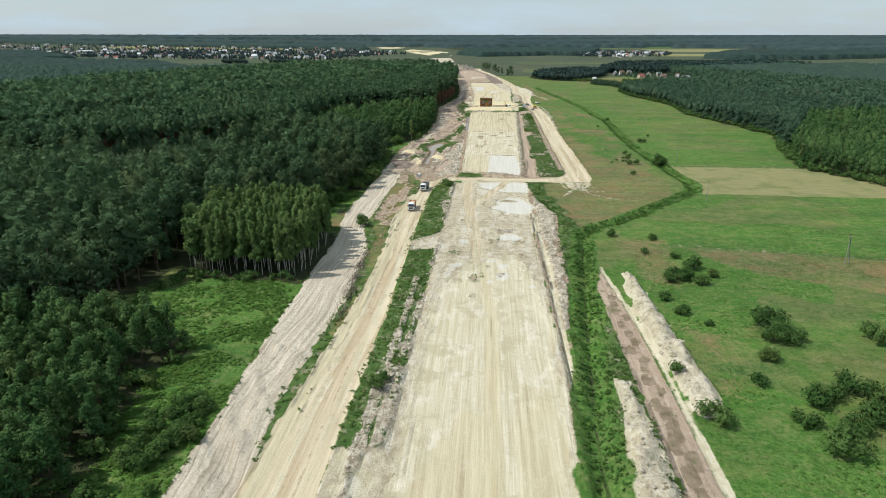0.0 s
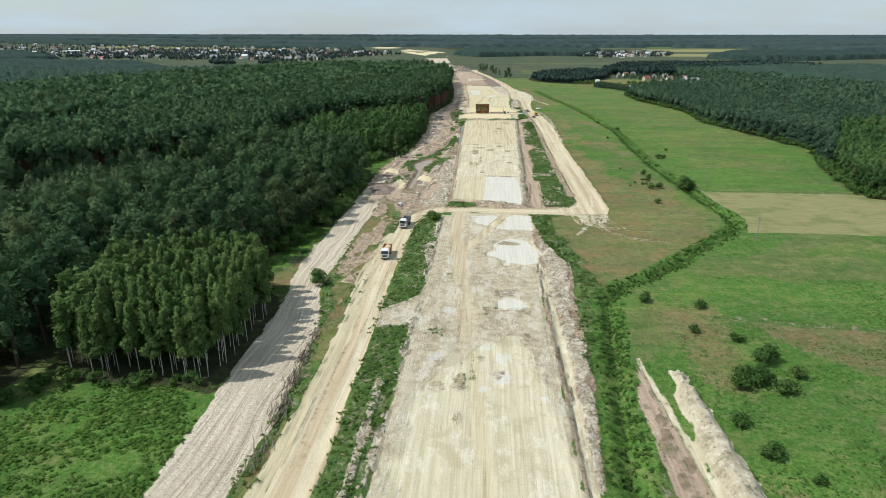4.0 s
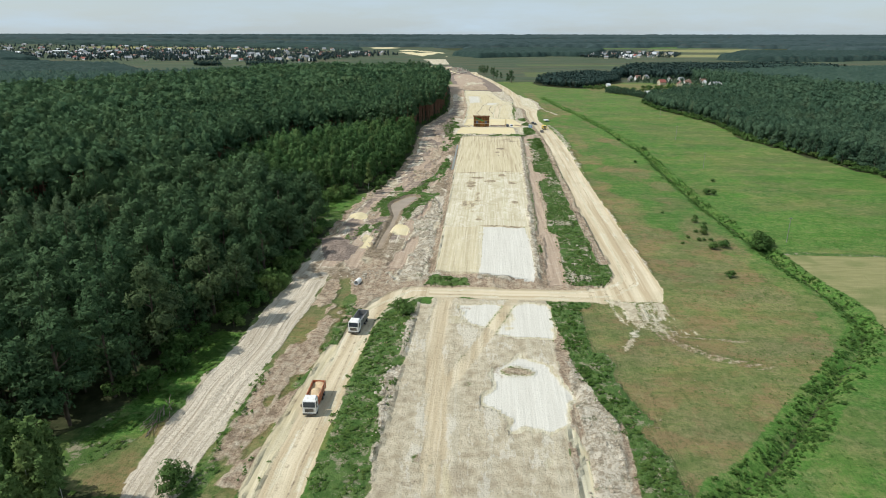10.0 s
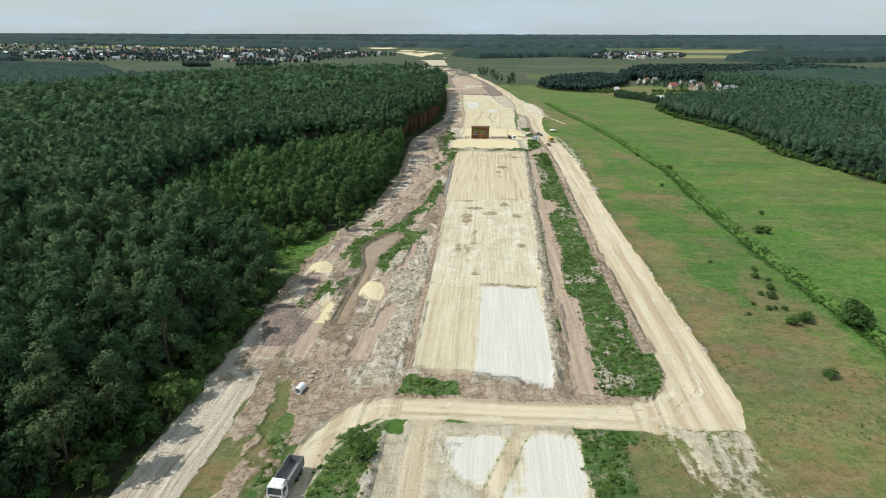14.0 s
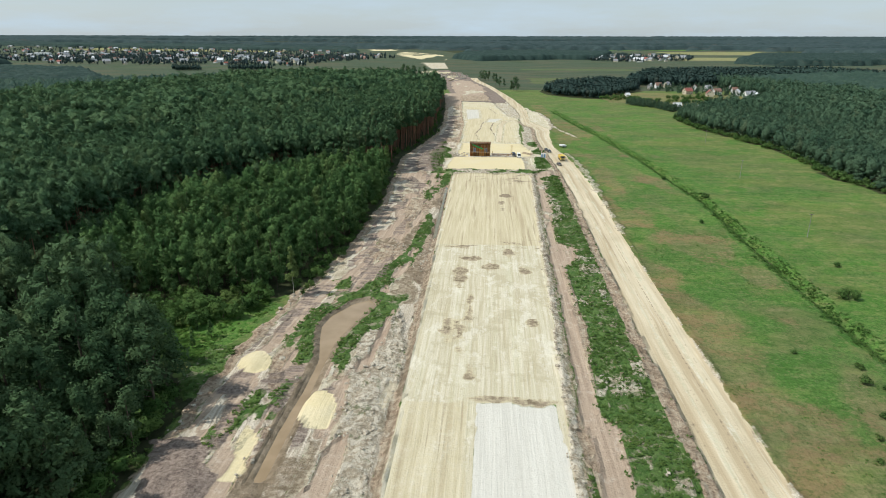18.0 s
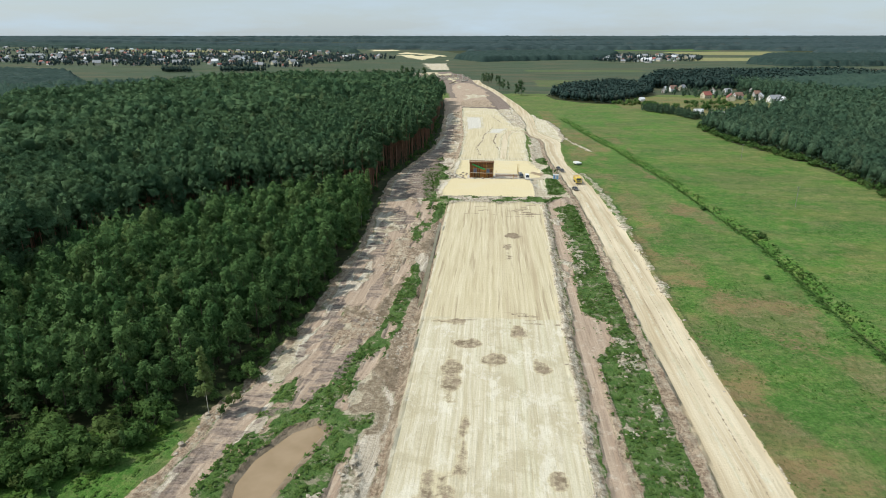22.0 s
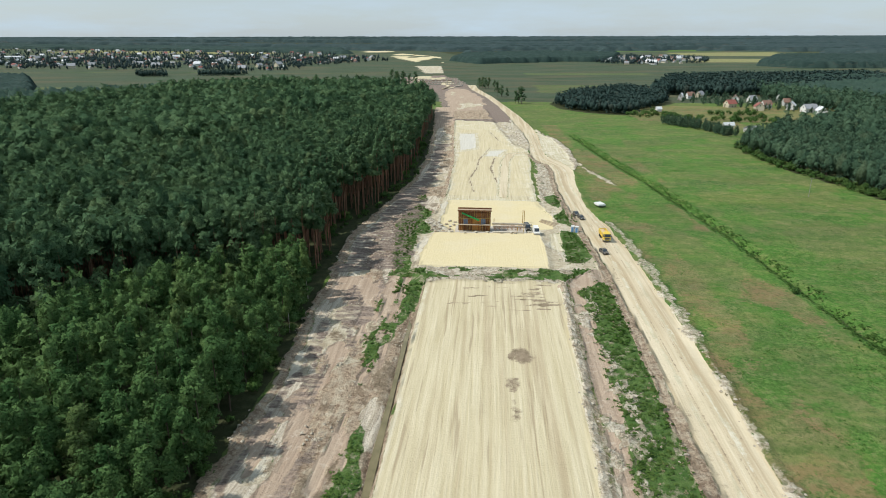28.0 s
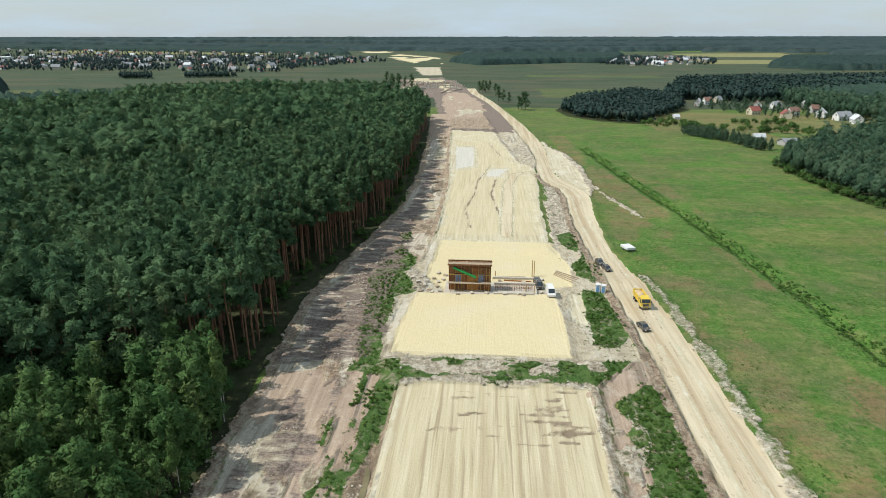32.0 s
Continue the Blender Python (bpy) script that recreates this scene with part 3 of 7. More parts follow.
J1 = (fbm(GX, GY, 5, 0) - 0.5) * 3.0
J2 = (fbm(GX, GY, 16, 4) - 0.5) * 7.0
GZ = np.zeros(GX.shape)
U = GX.copy()


LAYERS = ["lush", "dry", "pale", "shaded_fallow", "floor", "weed", "gravel", "strip", "dirt", "dull", "haul", "sand", "tan", "white", "rubble", "clay", "humus_and_shade", "mud", "yellow"]


def cover(ch, d, soft=0.8, rough=1.0, power=1.0):
    """Lay the cover ch where d, a distance inside its outline, is positive. A thin cover (power below 1) leaves what lies under it."""
    m = sstep(-soft, soft, d + J1 * rough) * power
    rank = LAYERS.index(ch)
    for c in CH:
        if c != ch and LAYERS.index(c) > rank:
            W[c] *= 1 - m
        elif c != ch and power > 0.99:
            W[c] *= 1 - sstep(0.8, 1.0, m)
    W[ch] = np.maximum(W[ch], sstep(0, 0.75, m) if power > 0.99 else m)
    return m


def band(left, right, y0, y1):
    return np.minimum.reduce([GX - along(GY, left), along(GY, right) - GX, GY - y0, y1 - GY])


def poly(p):
    return inside(GX, GY, p)


far = np.hypot(GX, GY - 150)
GZ += 44 * np.clip((far - 2900) / 2000, 0, 1) ** 1.3
GZ += (fbm(GX, GY, 60, 8) - 0.5) * 0.8 * sstep(15, 60, np.abs(GX)) + (fbm(GX, GY, 9, 12) - 0.5) * 0.35

FAR_VILLAGE = [(-1050, 1740), (-770, 1712), (-426, 1670), (-440, 1850), (-290, 2240), (-380, 2450), (-800, 2500), (-1700, 2400), (-1700, 1900)]
# grassland
cover("dry", np.minimum(band([(0, 24), (240, 28), (290, 40), (560, 51), (900, 42)], [(0, 30), (205, 32), (225, 45), (262, 78), (300, 86), (420, 62), (560, 66), (900, 55)], 175, 900), 40) + J2 * 0.6, 4, 1, 0.8)
cover("lush", np.minimum.reduce([GX - np.interp(GY, [40, 210, 226, 264, 280], [31, 34, 50, 83, 96]), 285 - GY, GY + 50, (fbm(GX, GY, 46, 17) - 0.44) * 90]) + J2, 4, 1)
cover("dry", poly([(62, 199), (130, 190), (300, 180), (300, 155), (110, 160), (80, 172)]) + J2, 4, 1, 0.8)
cover("pale", poly(PALE_FIELD), 1.0, 0.5)
cover("shaded_fallow", GY - 1085 + J2 * 3, 20, 3)
for p_ in ([(41, 208), (63, 209), (55, 162), (43, 165)], [(45.5, 140), (58, 135), (52, 122), (45, 132)], [(44, 117), (54, 114), (49, 107), (45, 110)], [(60, 413), (73, 409), (81, 379), (85, 357), (71, 331), (69, 353), (70, 384), (62, 397)], [(75, 331), (86, 329), (80, 320), (72, 322)]):
    cover("dry", poly(p_) + J2 * 0.8, 5, 1.4, 0.62)
cover("dry", np.minimum.reduce([GX - along(GY, HAUL_RR) - 3, 88 - GX, GY - 330, 780 - GY, (fbm(GX, GY * 0.5, 26, 31) - 0.43) * 70]), 7, 1.8, 0.85)
cover("lush", np.minimum.reduce([GX - along(GY, HAUL_RR) - 1, 110 - GX, GY - 334, 900 - GY, (fbm(GX, GY * 0.6, 18, 37) - 0.58) * 60]), 7, 1.6, 0.7)
cover("lush", np.minimum.reduce([GX - 95, 260 - GX, GY - 334, 900 - GY, (fbm(GX * 0.5, GY, 26, 35) - 0.54) * 80]), 8, 1.6, 0.68)
cover("lush", poly(GREEN_GAP), 1)
cover("lush", poly(NOTCH), 1)
cover("lush", poly([(-49, 112), (-47.5, 98), (-46.5, 84), (-45, 30), (-66, 30), (-63, 78), (-67, 90), (-66, 98), (-72, 110), (-60, 118)]), 1)
cover("weed", band([(40, -56), (230, -68), (300, -62), (360, -60)], STRIP_L, 200, 372), 1)
cover("lush", band([(200, -60), (225, -66), (300, -62)], STRIP_L, 224, 268) + J2 * 0.5 - 1, 1.0, 1.2)
# shade under overhanging crowns painted as a band of dark floor colour
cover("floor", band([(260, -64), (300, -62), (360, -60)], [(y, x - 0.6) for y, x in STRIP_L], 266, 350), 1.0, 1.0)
cover("dry", poly([(-64, 214), (-55, 232), (-52.5, 226), (-53, 212)]) + J2 * 0.3, 1, 1)
WOODS = (FOREST_A, BIRCHES, BROADLEAF, MIXED_WOOD, PINES, EAST_WOOD, PLANTATION)
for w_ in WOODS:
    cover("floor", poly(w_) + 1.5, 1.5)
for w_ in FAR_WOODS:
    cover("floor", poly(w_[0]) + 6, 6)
for y0_, y1_, x0_, x1_, ch_ in ((1000, 1740, -1700, -110, "shaded_fallow"), (1200, 1260, -1500, -150, "dry"), (1600, 1625, -1600, -190, "dry"), (1080, 2050, -20, 700, "shaded_fallow"), (1180, 1330, 60, 160, "dry"), (1560, 1640, 60, 300, "dry"), (2150, 2420, 560, 950, "pale"), (2700, 3100, 700, 1100, "pale"), (3200, 3700, 500, 1000, "lush"), (2900, 3300, -1900, -900, "pale"), (925, 1045, 128, 330, "straw"), (880, 925, 178, 205, "straw")):
    ch_, tall_ = ("dry", 0.8) if ch_ == "straw" else (ch_, 2)
    cover(ch_, np.minimum.reduce([GX - x0_, x1_ - GX, GY - y0_, y1_ - GY]) + J2 * tall_, 6, 1, 0.5 if ch_ == "dry" and tall_ == 2 else 1.0)

cover("shaded_fallow", poly(FAR_VILLAGE) + J2 * 6, 10, 3)
# dark floor colour stands in for shade along the foot of the woods
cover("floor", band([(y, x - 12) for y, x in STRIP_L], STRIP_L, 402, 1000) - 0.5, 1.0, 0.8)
# the works
cover("weed", band(STRIP_R, HAUL_LL, 40, 285), 1.0, 1.0, 0.8)
cover("dry", np.minimum(band(STRIP_R, HAUL_LL, 40, 285), 50) + J2 * 0.9 - 2.4, 1.0, 1.4, 0.8)
cover("dirt", np.minimum(band(STRIP_R, HAUL_LL, 180, 300), (fbm(GX, GY * 0.5, 5, 53) - 0.62) * 20), 0.8, 1.2, 0.62)
cover("dirt", band(STRIP_L, BED_L, 300, 1010) + 0.5, 1.0, 1.2)
cover("dirt", poly([(-43, 304), (-39.5, 303), (-33, 290), (-31, 280), (-12, 297), (-12, 312), (-46, 330)]), 1, 1.3)
cover("dry", poly([(-43.5, 303), (-46, 285), (-43.6, 250), (-33, 250), (-34.5, 277), (-35.8, 303)]), 0.8, 1.0)
cover("dirt", np.minimum(poly([(-43, 303), (-44, 276), (-42, 215), (-33.5, 215), (-34.5, 277), (-35.8, 303)]), (fbm(GX, GY * 0.4, 5, 56) - 0.52) * 22), 0.8, 1.2, 0.8)
sd = band(STRIP_L, STRIP_R, 30, 336)
cover("strip", sd, 0.8, 0.8)
GZ += sstep(0, 1.5, np.minimum(sd, 122 - GY)) * (fbm(GX * 1.5 + GY * 0.5, GY * 0.6, 3.4, 76) - 0.5) * 2.6
cover("strip", band([(y, x + 2) for y, x in STRIP_L], [(y, x + 9) for y, x in STRIP_L], 330, 960) + J2 * 0.5, 1.5, 1, 0.8)
cover("weed", band(HAUL_LR, [(40, -15.5), (160, -16), (200, -15), (288, -15)], 85, 288) + J2 * 0.35, 1.0, 1.6)
cover("dull", band(HAUL_LR, BED_L, 40, 86), 1.0, 1.2)
cover("sand", np.minimum(band(HAUL_LR, BED_L, 40, 86), (fbm(GX * 0.6, GY, 5, 77) - 0.5) * 24), 0.8, 1.2, 0.75)
cover("dull", poly([(-26, 197), (-15, 209), (-12, 200), (-14, 190), (-24, 188)]), 1)
cover("dull", band([(40, -16), (160, -16.5), (288, -15.5)], [(40, -12), (139, -14), (288, -11)], 40, 286) + J2 * 0.25, 1.0, 1.2)
cover("rubble", band([(40, -22), (90, -20), (130, -19), (160, -18), (200, -17), (250, -19), (288, -17)], [(40, -18), (90, -16), (160, -15), (288, -14)], 86, 284) + J2 * 0.6 - 1.5, 0.8, 1.2)
cover("dirt", band(BED_R, DIRT_R, 40, 286), 1.0, 1.0)
cover("rubble", band([(y, x + 1) for y, x in BED_R], DIRT_R, 40, 286) + J2 * 0.6 - 1.6, 1.0, 1.2)
cover("weed", band(DIRT_R, [(40, 32), (175, 30), (215, 34), (240, 30), (288, 37)], 40, 289), 1.0, 1.2)
cover("dry", band([(40, 29), (290, 29)], [(40, 39), (290, 39)], 240, 289), 1.0, 1)
cover("weed", band(DIRT_R, HAUL_RL, 300, 560), 1.0, 1.2)
cover("rubble", np.minimum(band(DIRT_R, [(y, x - 1) for y, x in HAUL_RL], 300, 560), (fbm(GX, GY * 0.5, 4, 19) - 0.62) * 20), 0.8, 1.2, 0.6)
cover("weed", band([(560, 25), (700, 26), (900, 30)], HAUL_RL, 560, 900), 1.0, 1.2)
cover("rubble", band([(560, 25), (660, 25), (760, 29)], [(y, x - 2) for y, x in HAUL_RL], 590, 780) + J2 * 0.5, 1.0, 1.2)
cover("dull", band(BED_L, BED_R, 40, 290), 0.7, 0.5)
cover("sand", np.minimum(J2 * 0.7 + poly([(-13, 30), (-13, 100), (-15, 139), (-10, 168), (0, 183), (10, 178), (15.5, 165), (16.5, 30)]), 9), 2.0, 1.6)
for p_ in ([(4, 254), (9, 260.5), (15, 255), (19.5, 244), (17, 234), (7, 232), (2, 241)], [(-6, 286), (18.5, 287.5), (18.5, 267), (6, 269), (-4, 276)], [(3.5, 205), (7, 208), (12, 207), (14, 201), (6, 199.5)]):
    cover("sand", poly(p_) + J2 * 0.25, 0.8, 1.4)
    cover("white", poly(p_) + J2 * 0.25 - 0.5, 0.8, 1.4, 0.75)
cover("tan", off_line(GX, GY, [(-9, 284), (-8, 240), (-4, 215), (-2, 180), (2, 140), (2, 60)]) * -1 + 2.0, 1.4, 0.4, 0.62)
cover("sand", 0.8 - off_line(GX, GY, [(17.4, 233), (18.8, 226), (17.8, 217), (18.6, 200), (19, 170), (18.6, 140), (18.4, 110)]) * 1.0, 0.5, 0.5)
spot = random.Random(9)
for k_ in range(46):
    cx, cy, rx_, ry_ = spot.uniform(-9, 15), spot.uniform(150, 284), spot.uniform(0.7, 2.6), spot.uniform(1.0, 3.4)
    e_ = (1 - np.hypot((GX - cx) / rx_, (GY - cy) / ry_)) * min(rx_, ry_)
    cover(("dirt", "mud", "sand", "white")[k_ % 4], e_, 0.8, 1.6, (0.62, 0.52, 0.75, 0.62)[k_ % 4])
cover("weed", poly([(-12, 186), (-8, 184), (-7, 189), (-11, 190)]) + J2 * 0.3, 0.6, 1.2, 0.5)
for ox in (-1.1, 1.1):
    cover("haul", 0.5 - off_line(GX, GY, [(-9.2 + ox, 288), (-9.4 + ox, 262), (-8 + ox, 243), (-6.6 + ox, 222), (-3.5 + ox, 196), (-2 + ox, 165)]), 0.5, 0.3, 0.8)
    cover("mud", 0.35 - off_line(GX, GY, [(8.6 + ox, 288), (0.2 + ox, 263), (-6.4 + ox, 243), (-6 + ox, 226)]), 0.5, 0.3, 0.5)
cover("haul", off_line(GX, GY, [(9, 289), (0, 262), (-7, 243)]) * -1 + 1.8, 1.0, 0.3, 0.7)
cover("haul", off_line(GX, GY, [(-9, 289), (-9.5, 262), (-7, 243), (-6, 225)]) * -1 + 2.2, 1.0, 0.4, 0.8)
cover("tan", poly([(5, 70), (16, 80), (14, 105), (7, 110), (5, 95)]), 1.0, 0.6, 0.52)
cover("tan", poly([(-13, 40), (-12, 76), (-4, 100), (2, 96), (2, 40)]), 2.0, 0.8, 0.58)
cover("sand", band(BED_L, BED_R, 301, 556), 0.5, 0.25)
cover("dirt", poly([(-15, 296), (38, 296), (38, 300), (28, 300.5), (25, 303), (16.5, 303.5), (-1, 305.5), (-13, 307)]), 0.6, 0.5)
cover("tan", band([(y, x + 0.5) for y, x in BED_L], BED_R, 445, 557) + J2 * 0.35, 2.0, 0.8, 0.78)
cover("tan", poly([(-12.7, 305), (0, 304), (-0.5, 352), (-13.5, 352)]), 0.5, 0.2, 0.54)
cover("white", poly([(0.2, 305), (8.8, 303.7), (15.4, 300.8), (16.4, 304.3), (16.6, 325), (15.6, 352.8), (0.9, 352)]) + J1 * 0.15, 0.4, 0.2)
cover("rubble", poly([(-0.5, 306.4), (9, 305), (9.5, 301.5), (-0.5, 302)]) + J2 * 0.15, 0.6, 0.9, 0.6)
for cx, cy, rx_, ry_ in ((-3.5, 432, 3.2, 2.0), (-5.5, 416, 1.8, 6), (3, 424, 2.2, 2.6), (13.5, 421, 1.6, 2.8), (-6.5, 383, 1.8, 5), (-3.8, 381, 1.5, 4.5), (13.5, 387, 1.2, 1.6), (-4, 373, 1.1, 1), (10, 513, 2.4, 3.6), (9, 439, 1.6, 4), (6, 353, 9, 1.6), (-9, 443, 5, 1.1), (7.5, 497, 0.9, 7), (-2, 395, 0.8, 5), (-1, 362, 0.9, 3)):
    e_ = (1 - np.hypot((GX - cx) / rx_ / 1.2, (GY - cy) / ry_ / 1.2)) * min(rx_, ry_)
    cover("tan", e_, 0.9, 1.2, 0.8)
    cover("mud", e_, 0.7, 1.2, 0.57)
cover("dirt", band([(y, x + 0.5) for y, x in BED_R], DIRT_R, 300, 560), 0.7, 0.7)
cover("clay", np.minimum(band([(300, 19.2), (314, 19.4), (341, 21.4), (352, 19), (410, 20.6), (560, 24.2)], [(300, 24.5), (314, 24.9), (346, 26.4), (351, 23.7), (410, 24.6), (440, 25.4), (560, 27)], 300, 560), 3), 0.5, 0.35)
dash = random.Random(5)
cover("mud", (1 - np.hypot((GX - 10) / 2.8, (GY - 513) / 2.6)) * 2.4, 0.7, 2.0, 0.7)
for k_ in range(54):
    cy = dash.uniform(537, 555.5) if k_ < 42 else dash.uniform(441, 451)
    cx, ln = dash.uniform(-8, 19), dash.uniform(1.5, 5)
    cover("mud", 0.42 - off_line(GX, GY, [(cx - ln, cy), (cx + ln, cy + dash.uniform(-0.4, 0.4))]), 0.6, 0.3, 0.6 if k_ % 3 else 0.72)
cover("clay", poly([(23.7, 473), (25.8, 452), (31.3, 446), (30.5, 437), (25.4, 428), (20.4, 427), (20.4, 438), (22, 472)]), 0.8, 1.0)
cover("rubble", band([(y, x + 0.4) for y, x in BED_R], [(y, x + 2.4) for y, x in BED_R], 304, 560) + J2 * 0.3, 0.6, 0.8)
cover("weed", band([(y, x + 1.6) for y, x in BED_R], [(y, x + 3.4) for y, x in BED_R], 312, 345) + J2 * 0.6 - 0.8, 0.6, 0.8)
in_soil = band([(y, x + 2) for y, x in STRIP_L], [(y, x - 2) for y, x in BED_L], 300, 1000)
cover("strip", np.minimum(in_soil, (fbm(GX + 0.25 * GY, GY * 0.45, 12, 60) - 0.6) * 45), 1.0, 0.8)
cover("dull", np.minimum(in_soil, (fbm(GX + 0.2 * GY, GY * 0.5, 9, 5) - 0.62) * 40), 1.0, 0.8)
cover("mud", np.minimum(in_soil, (fbm(GX + 0.3 * GY, GY * 0.5, 8, 15) - 0.53) * 40), 1.0, 0.8, 0.58)
cover("mud", band([(y, x - 1.5) for y, x in BED_L], [(y, x - 0.2) for y, x in BED_L], 306, 556), 0.6, 0.5, 0.62)
for p_ in ([(-26, 406), (-20, 432), (-18, 470), (-21, 490), (-24, 440), (-30, 420), (-45, 412), (-43, 407)], [(-41, 402), (-26, 406), (-24, 385), (-28, 372), (-26, 404), (-38, 404)], [(-42, 372), (-37, 396), (-40, 398), (-46, 380)], [(-28, 352), (-27, 376), (-21, 388), (-19, 404), (-25, 403), (-29, 372)], [(-46, 338), (-42, 356), (-40, 352), (-43, 336)], [(-24, 500), (-19, 530), (-17, 552), (-21, 552), (-26, 520)], [(-27, 535), (-20, 572), (-22, 604), (-30, 640), (-33, 615), (-27, 570)], [(-36, 345), (-36, 366), (-39, 362), (-39, 345)]):
    cover("weed", poly(p_), 0.8, 1.0)
cover("rubble", poly([(-24, 345), (-18, 352), (-17, 385), (-20, 392), (-27, 366), (-27, 350)]), 1, 1)
cover("rubble", poly([(-23.9, 304), (-16.8, 304), (-15.8, 328), (-16.5, 350), (-23, 352), (-24.8, 340), (-25.5, 327)]), 0.8, 1)
cover("rubble", poly([(-28.3, 379.6), (-17.7, 384), (-15.4, 369), (-15.5, 359), (-22, 359.7), (-25.8, 366.6)]), 0.8, 0.8)
cover("rubble", poly(RIDGE) + 1, 1.0, 1.0)
cover("weed", np.minimum(poly(RIDGE), (fbm(GX * 0.6, GY, 5, 29) - 0.5) * 22), 0.8, 1.0)
cover("dull", poly([(-22, 566), (-24, 604), (-18, 650), (30, 650), (36, 612), (37, 568)]), 1, 1)
cover("yellow", poly(PAD), 0.6, 0.35)
cover("yellow", poly(BACK_SAND), 0.8, 0.6)
cover("sand", band(BED_L, BED_R, 648, 940), 0.8, 0.6)
cover("tan", band([(640, -16), (925, -24)], [(640, 20), (760, 18), (925, 0)], 650, 860) + J2, 2.0, 0.8, 0.57)
cover("yellow", band(BED_L, BED_R, 655, 940) + J2 * 0.6, 2.0, 0.8, 0.46)
cover("sand", poly([(-21.9, 842), (-7.8, 843), (-5.1, 775), (-18, 763)]), 0.8, 0.5)
cover("white", poly([(-20.5, 838), (-8.6, 840), (-6.4, 779), (-17, 768)]), 0.8, 0.5, 0.6)
cover("sand", poly([(0.1, 772.5), (13, 773.5), (8.2, 750), (-3, 749)]), 0.8, 0.6)
cover("white", poly([(1.4, 770), (11.5, 771.5), (7, 752), (-1.5, 751)]), 0.8, 0.6, 0.6)
cover("haul", 2.6 - off_line(GX, GY, [(30, 757), (22, 764), (14, 758), (10.5, 735), (9, 690), (8, 655)]), 1.0, 0.4, 0.7)
for p_ in ([(0.5, 852), (8.4, 805), (16.6, 789)], [(2.5, 783), (-4.2, 741), (-5, 715), (-8, 690), (-5, 664)], [(6.4, 910), (14.3, 818), (17, 792)], [(4.6, 745), (2.4, 715), (6, 680)]):
    cover("mud", 0.5 - off_line(GX, GY, p_), 0.6, 0.3, 0.75)
cover("rubble", poly([(36, 880), (40.3, 846), (47, 826), (50.6, 795), (51.6, 779), (51, 739), (46.5, 715), (45, 730), (41.4, 743), (35.7, 761), (34.3, 778), (35.2, 807), (35.9, 850)]), 1.0, 1.2)
cover("sand", poly([(36, 870), (39, 846), (44, 826), (47.6, 795), (48, 779), (48, 745), (46.5, 720), (45, 730), (41.4, 743), (35.7, 761), (34.3, 778), (35.2, 807), (35.9, 850)]) + J2 * 0.4, 1.0, 1.2)
cover("dull", band(BED_R, HAUL_RL, 776, 940) + 1.0, 1.0, 1.0)
cover("rubble", np.minimum(band(BED_R, HAUL_RL, 776, 940) + 1.0, (fbm(GX, GY * 0.4, 9, 79) - 0.5) * 30), 1.0, 1.0)
cover("rubble", 1.2 - off_line(GX, GY, [(51, 739), (55.5, 713), (61.8, 686)]), 0.8, 1.2, 0.7)
SITE_WEEDS = [[(-27.9, 645), (-21, 632), (-23.8, 620), (-18.3, 606), (-24.3, 601), (-23.9, 580), (-25.8, 579), (-27, 591), (-30.7, 607), (-31, 628)], [(-23.6, 562), (-16.7, 565), (-16.4, 553), (-17.8, 538), (-23, 538), (-25.4, 541), (-24.3, 550)], [(-30, 663), (-26.4, 661), (-25.8, 651), (-28, 651)], [(26.4, 659), (31.2, 664), (34, 649), (30.8, 643), (27, 649)], [(28.2, 631), (32, 637), (36, 631), (36, 620), (32.5, 615.5), (28.4, 621)], [(28.8, 609), (33, 608), (36, 592), (35.6, 581), (31.7, 576), (28, 575.6), (27.5, 591)], [(27.4, 567.6), (32.5, 566.5), (30.6, 560.7), (24, 556.6), (22.8, 558), (27.2, 562)], [(31, 556.5), (35, 559), (37.2, 557), (37.4, 547), (31, 546)], [(32, 544.5), (37.2, 545), (37.2, 520), (36.8, 490), (33.5, 486), (32, 520)]]
cover("dull", poly([(22.5, 583), (26.5, 580), (36.7, 571.3), (40, 569), (40, 571), (32.4, 576), (24.9, 567.4), (23, 571.7)]) + 0.6, 0.8, 0.8)
cover("sand", poly([(24, 606), (28.4, 608), (27, 587.5), (25, 585.5), (22.4, 593)]), 0.8, 1.0)
cover("clay", poly([(23.9, 474), (26.5, 480), (28, 510), (28.6, 545), (28, 556), (24.2, 552)]) + J2 * 0.3, 0.8, 1.2)
cover("rubble", np.minimum(poly([(23.9, 474), (27.5, 480), (29, 510), (29.6, 545), (28.5, 556), (24.2, 552)]), (fbm(GX, GY, 5, 59) - 0.55) * 18), 0.8, 1.0)
cover("rubble", poly([(-22.4, 625), (-15.5, 615), (-15.6, 605), (-18.5, 607), (-23, 619)]), 0.8, 0.8)
cover("rubble", poly([(24.5, 709), (35, 709), (31.6, 661), (25, 666)]), 0.8, 0.8)
cover("dull", poly([(31, 580), (37, 573), (37.5, 576), (33, 582)]), 0.8, 0.8)
for p_ in SITE_WEEDS:
    cover("weed", poly(p_) + 0.4, 0.8, 1.0)
cover("clay", poly([(40, 569.6), (36, 568.8), (31.2, 563), (25.6, 557.4), (22, 554), (22.7, 549), (28.7, 554.3), (35, 560), (40, 562)]) + 0.3, 0.6, 0.4)
# dark soil beside the pines, with their cast shade painted in as streaks
cover("humus_and_shade", np.minimum.reduce([in_soil, -24 - GX, GY - 565, 800 - GY]) + J2 * 1.2, 2.5, 1, 0.6)
cover("clay", np.minimum.reduce([in_soil, -21 - GX, GY - 310, 560 - GY, (fbm(GX - along(GY, STRIP_L), GY * 0.22, 4, 47) - 0.56) * 18]), 0.8, 0.8)
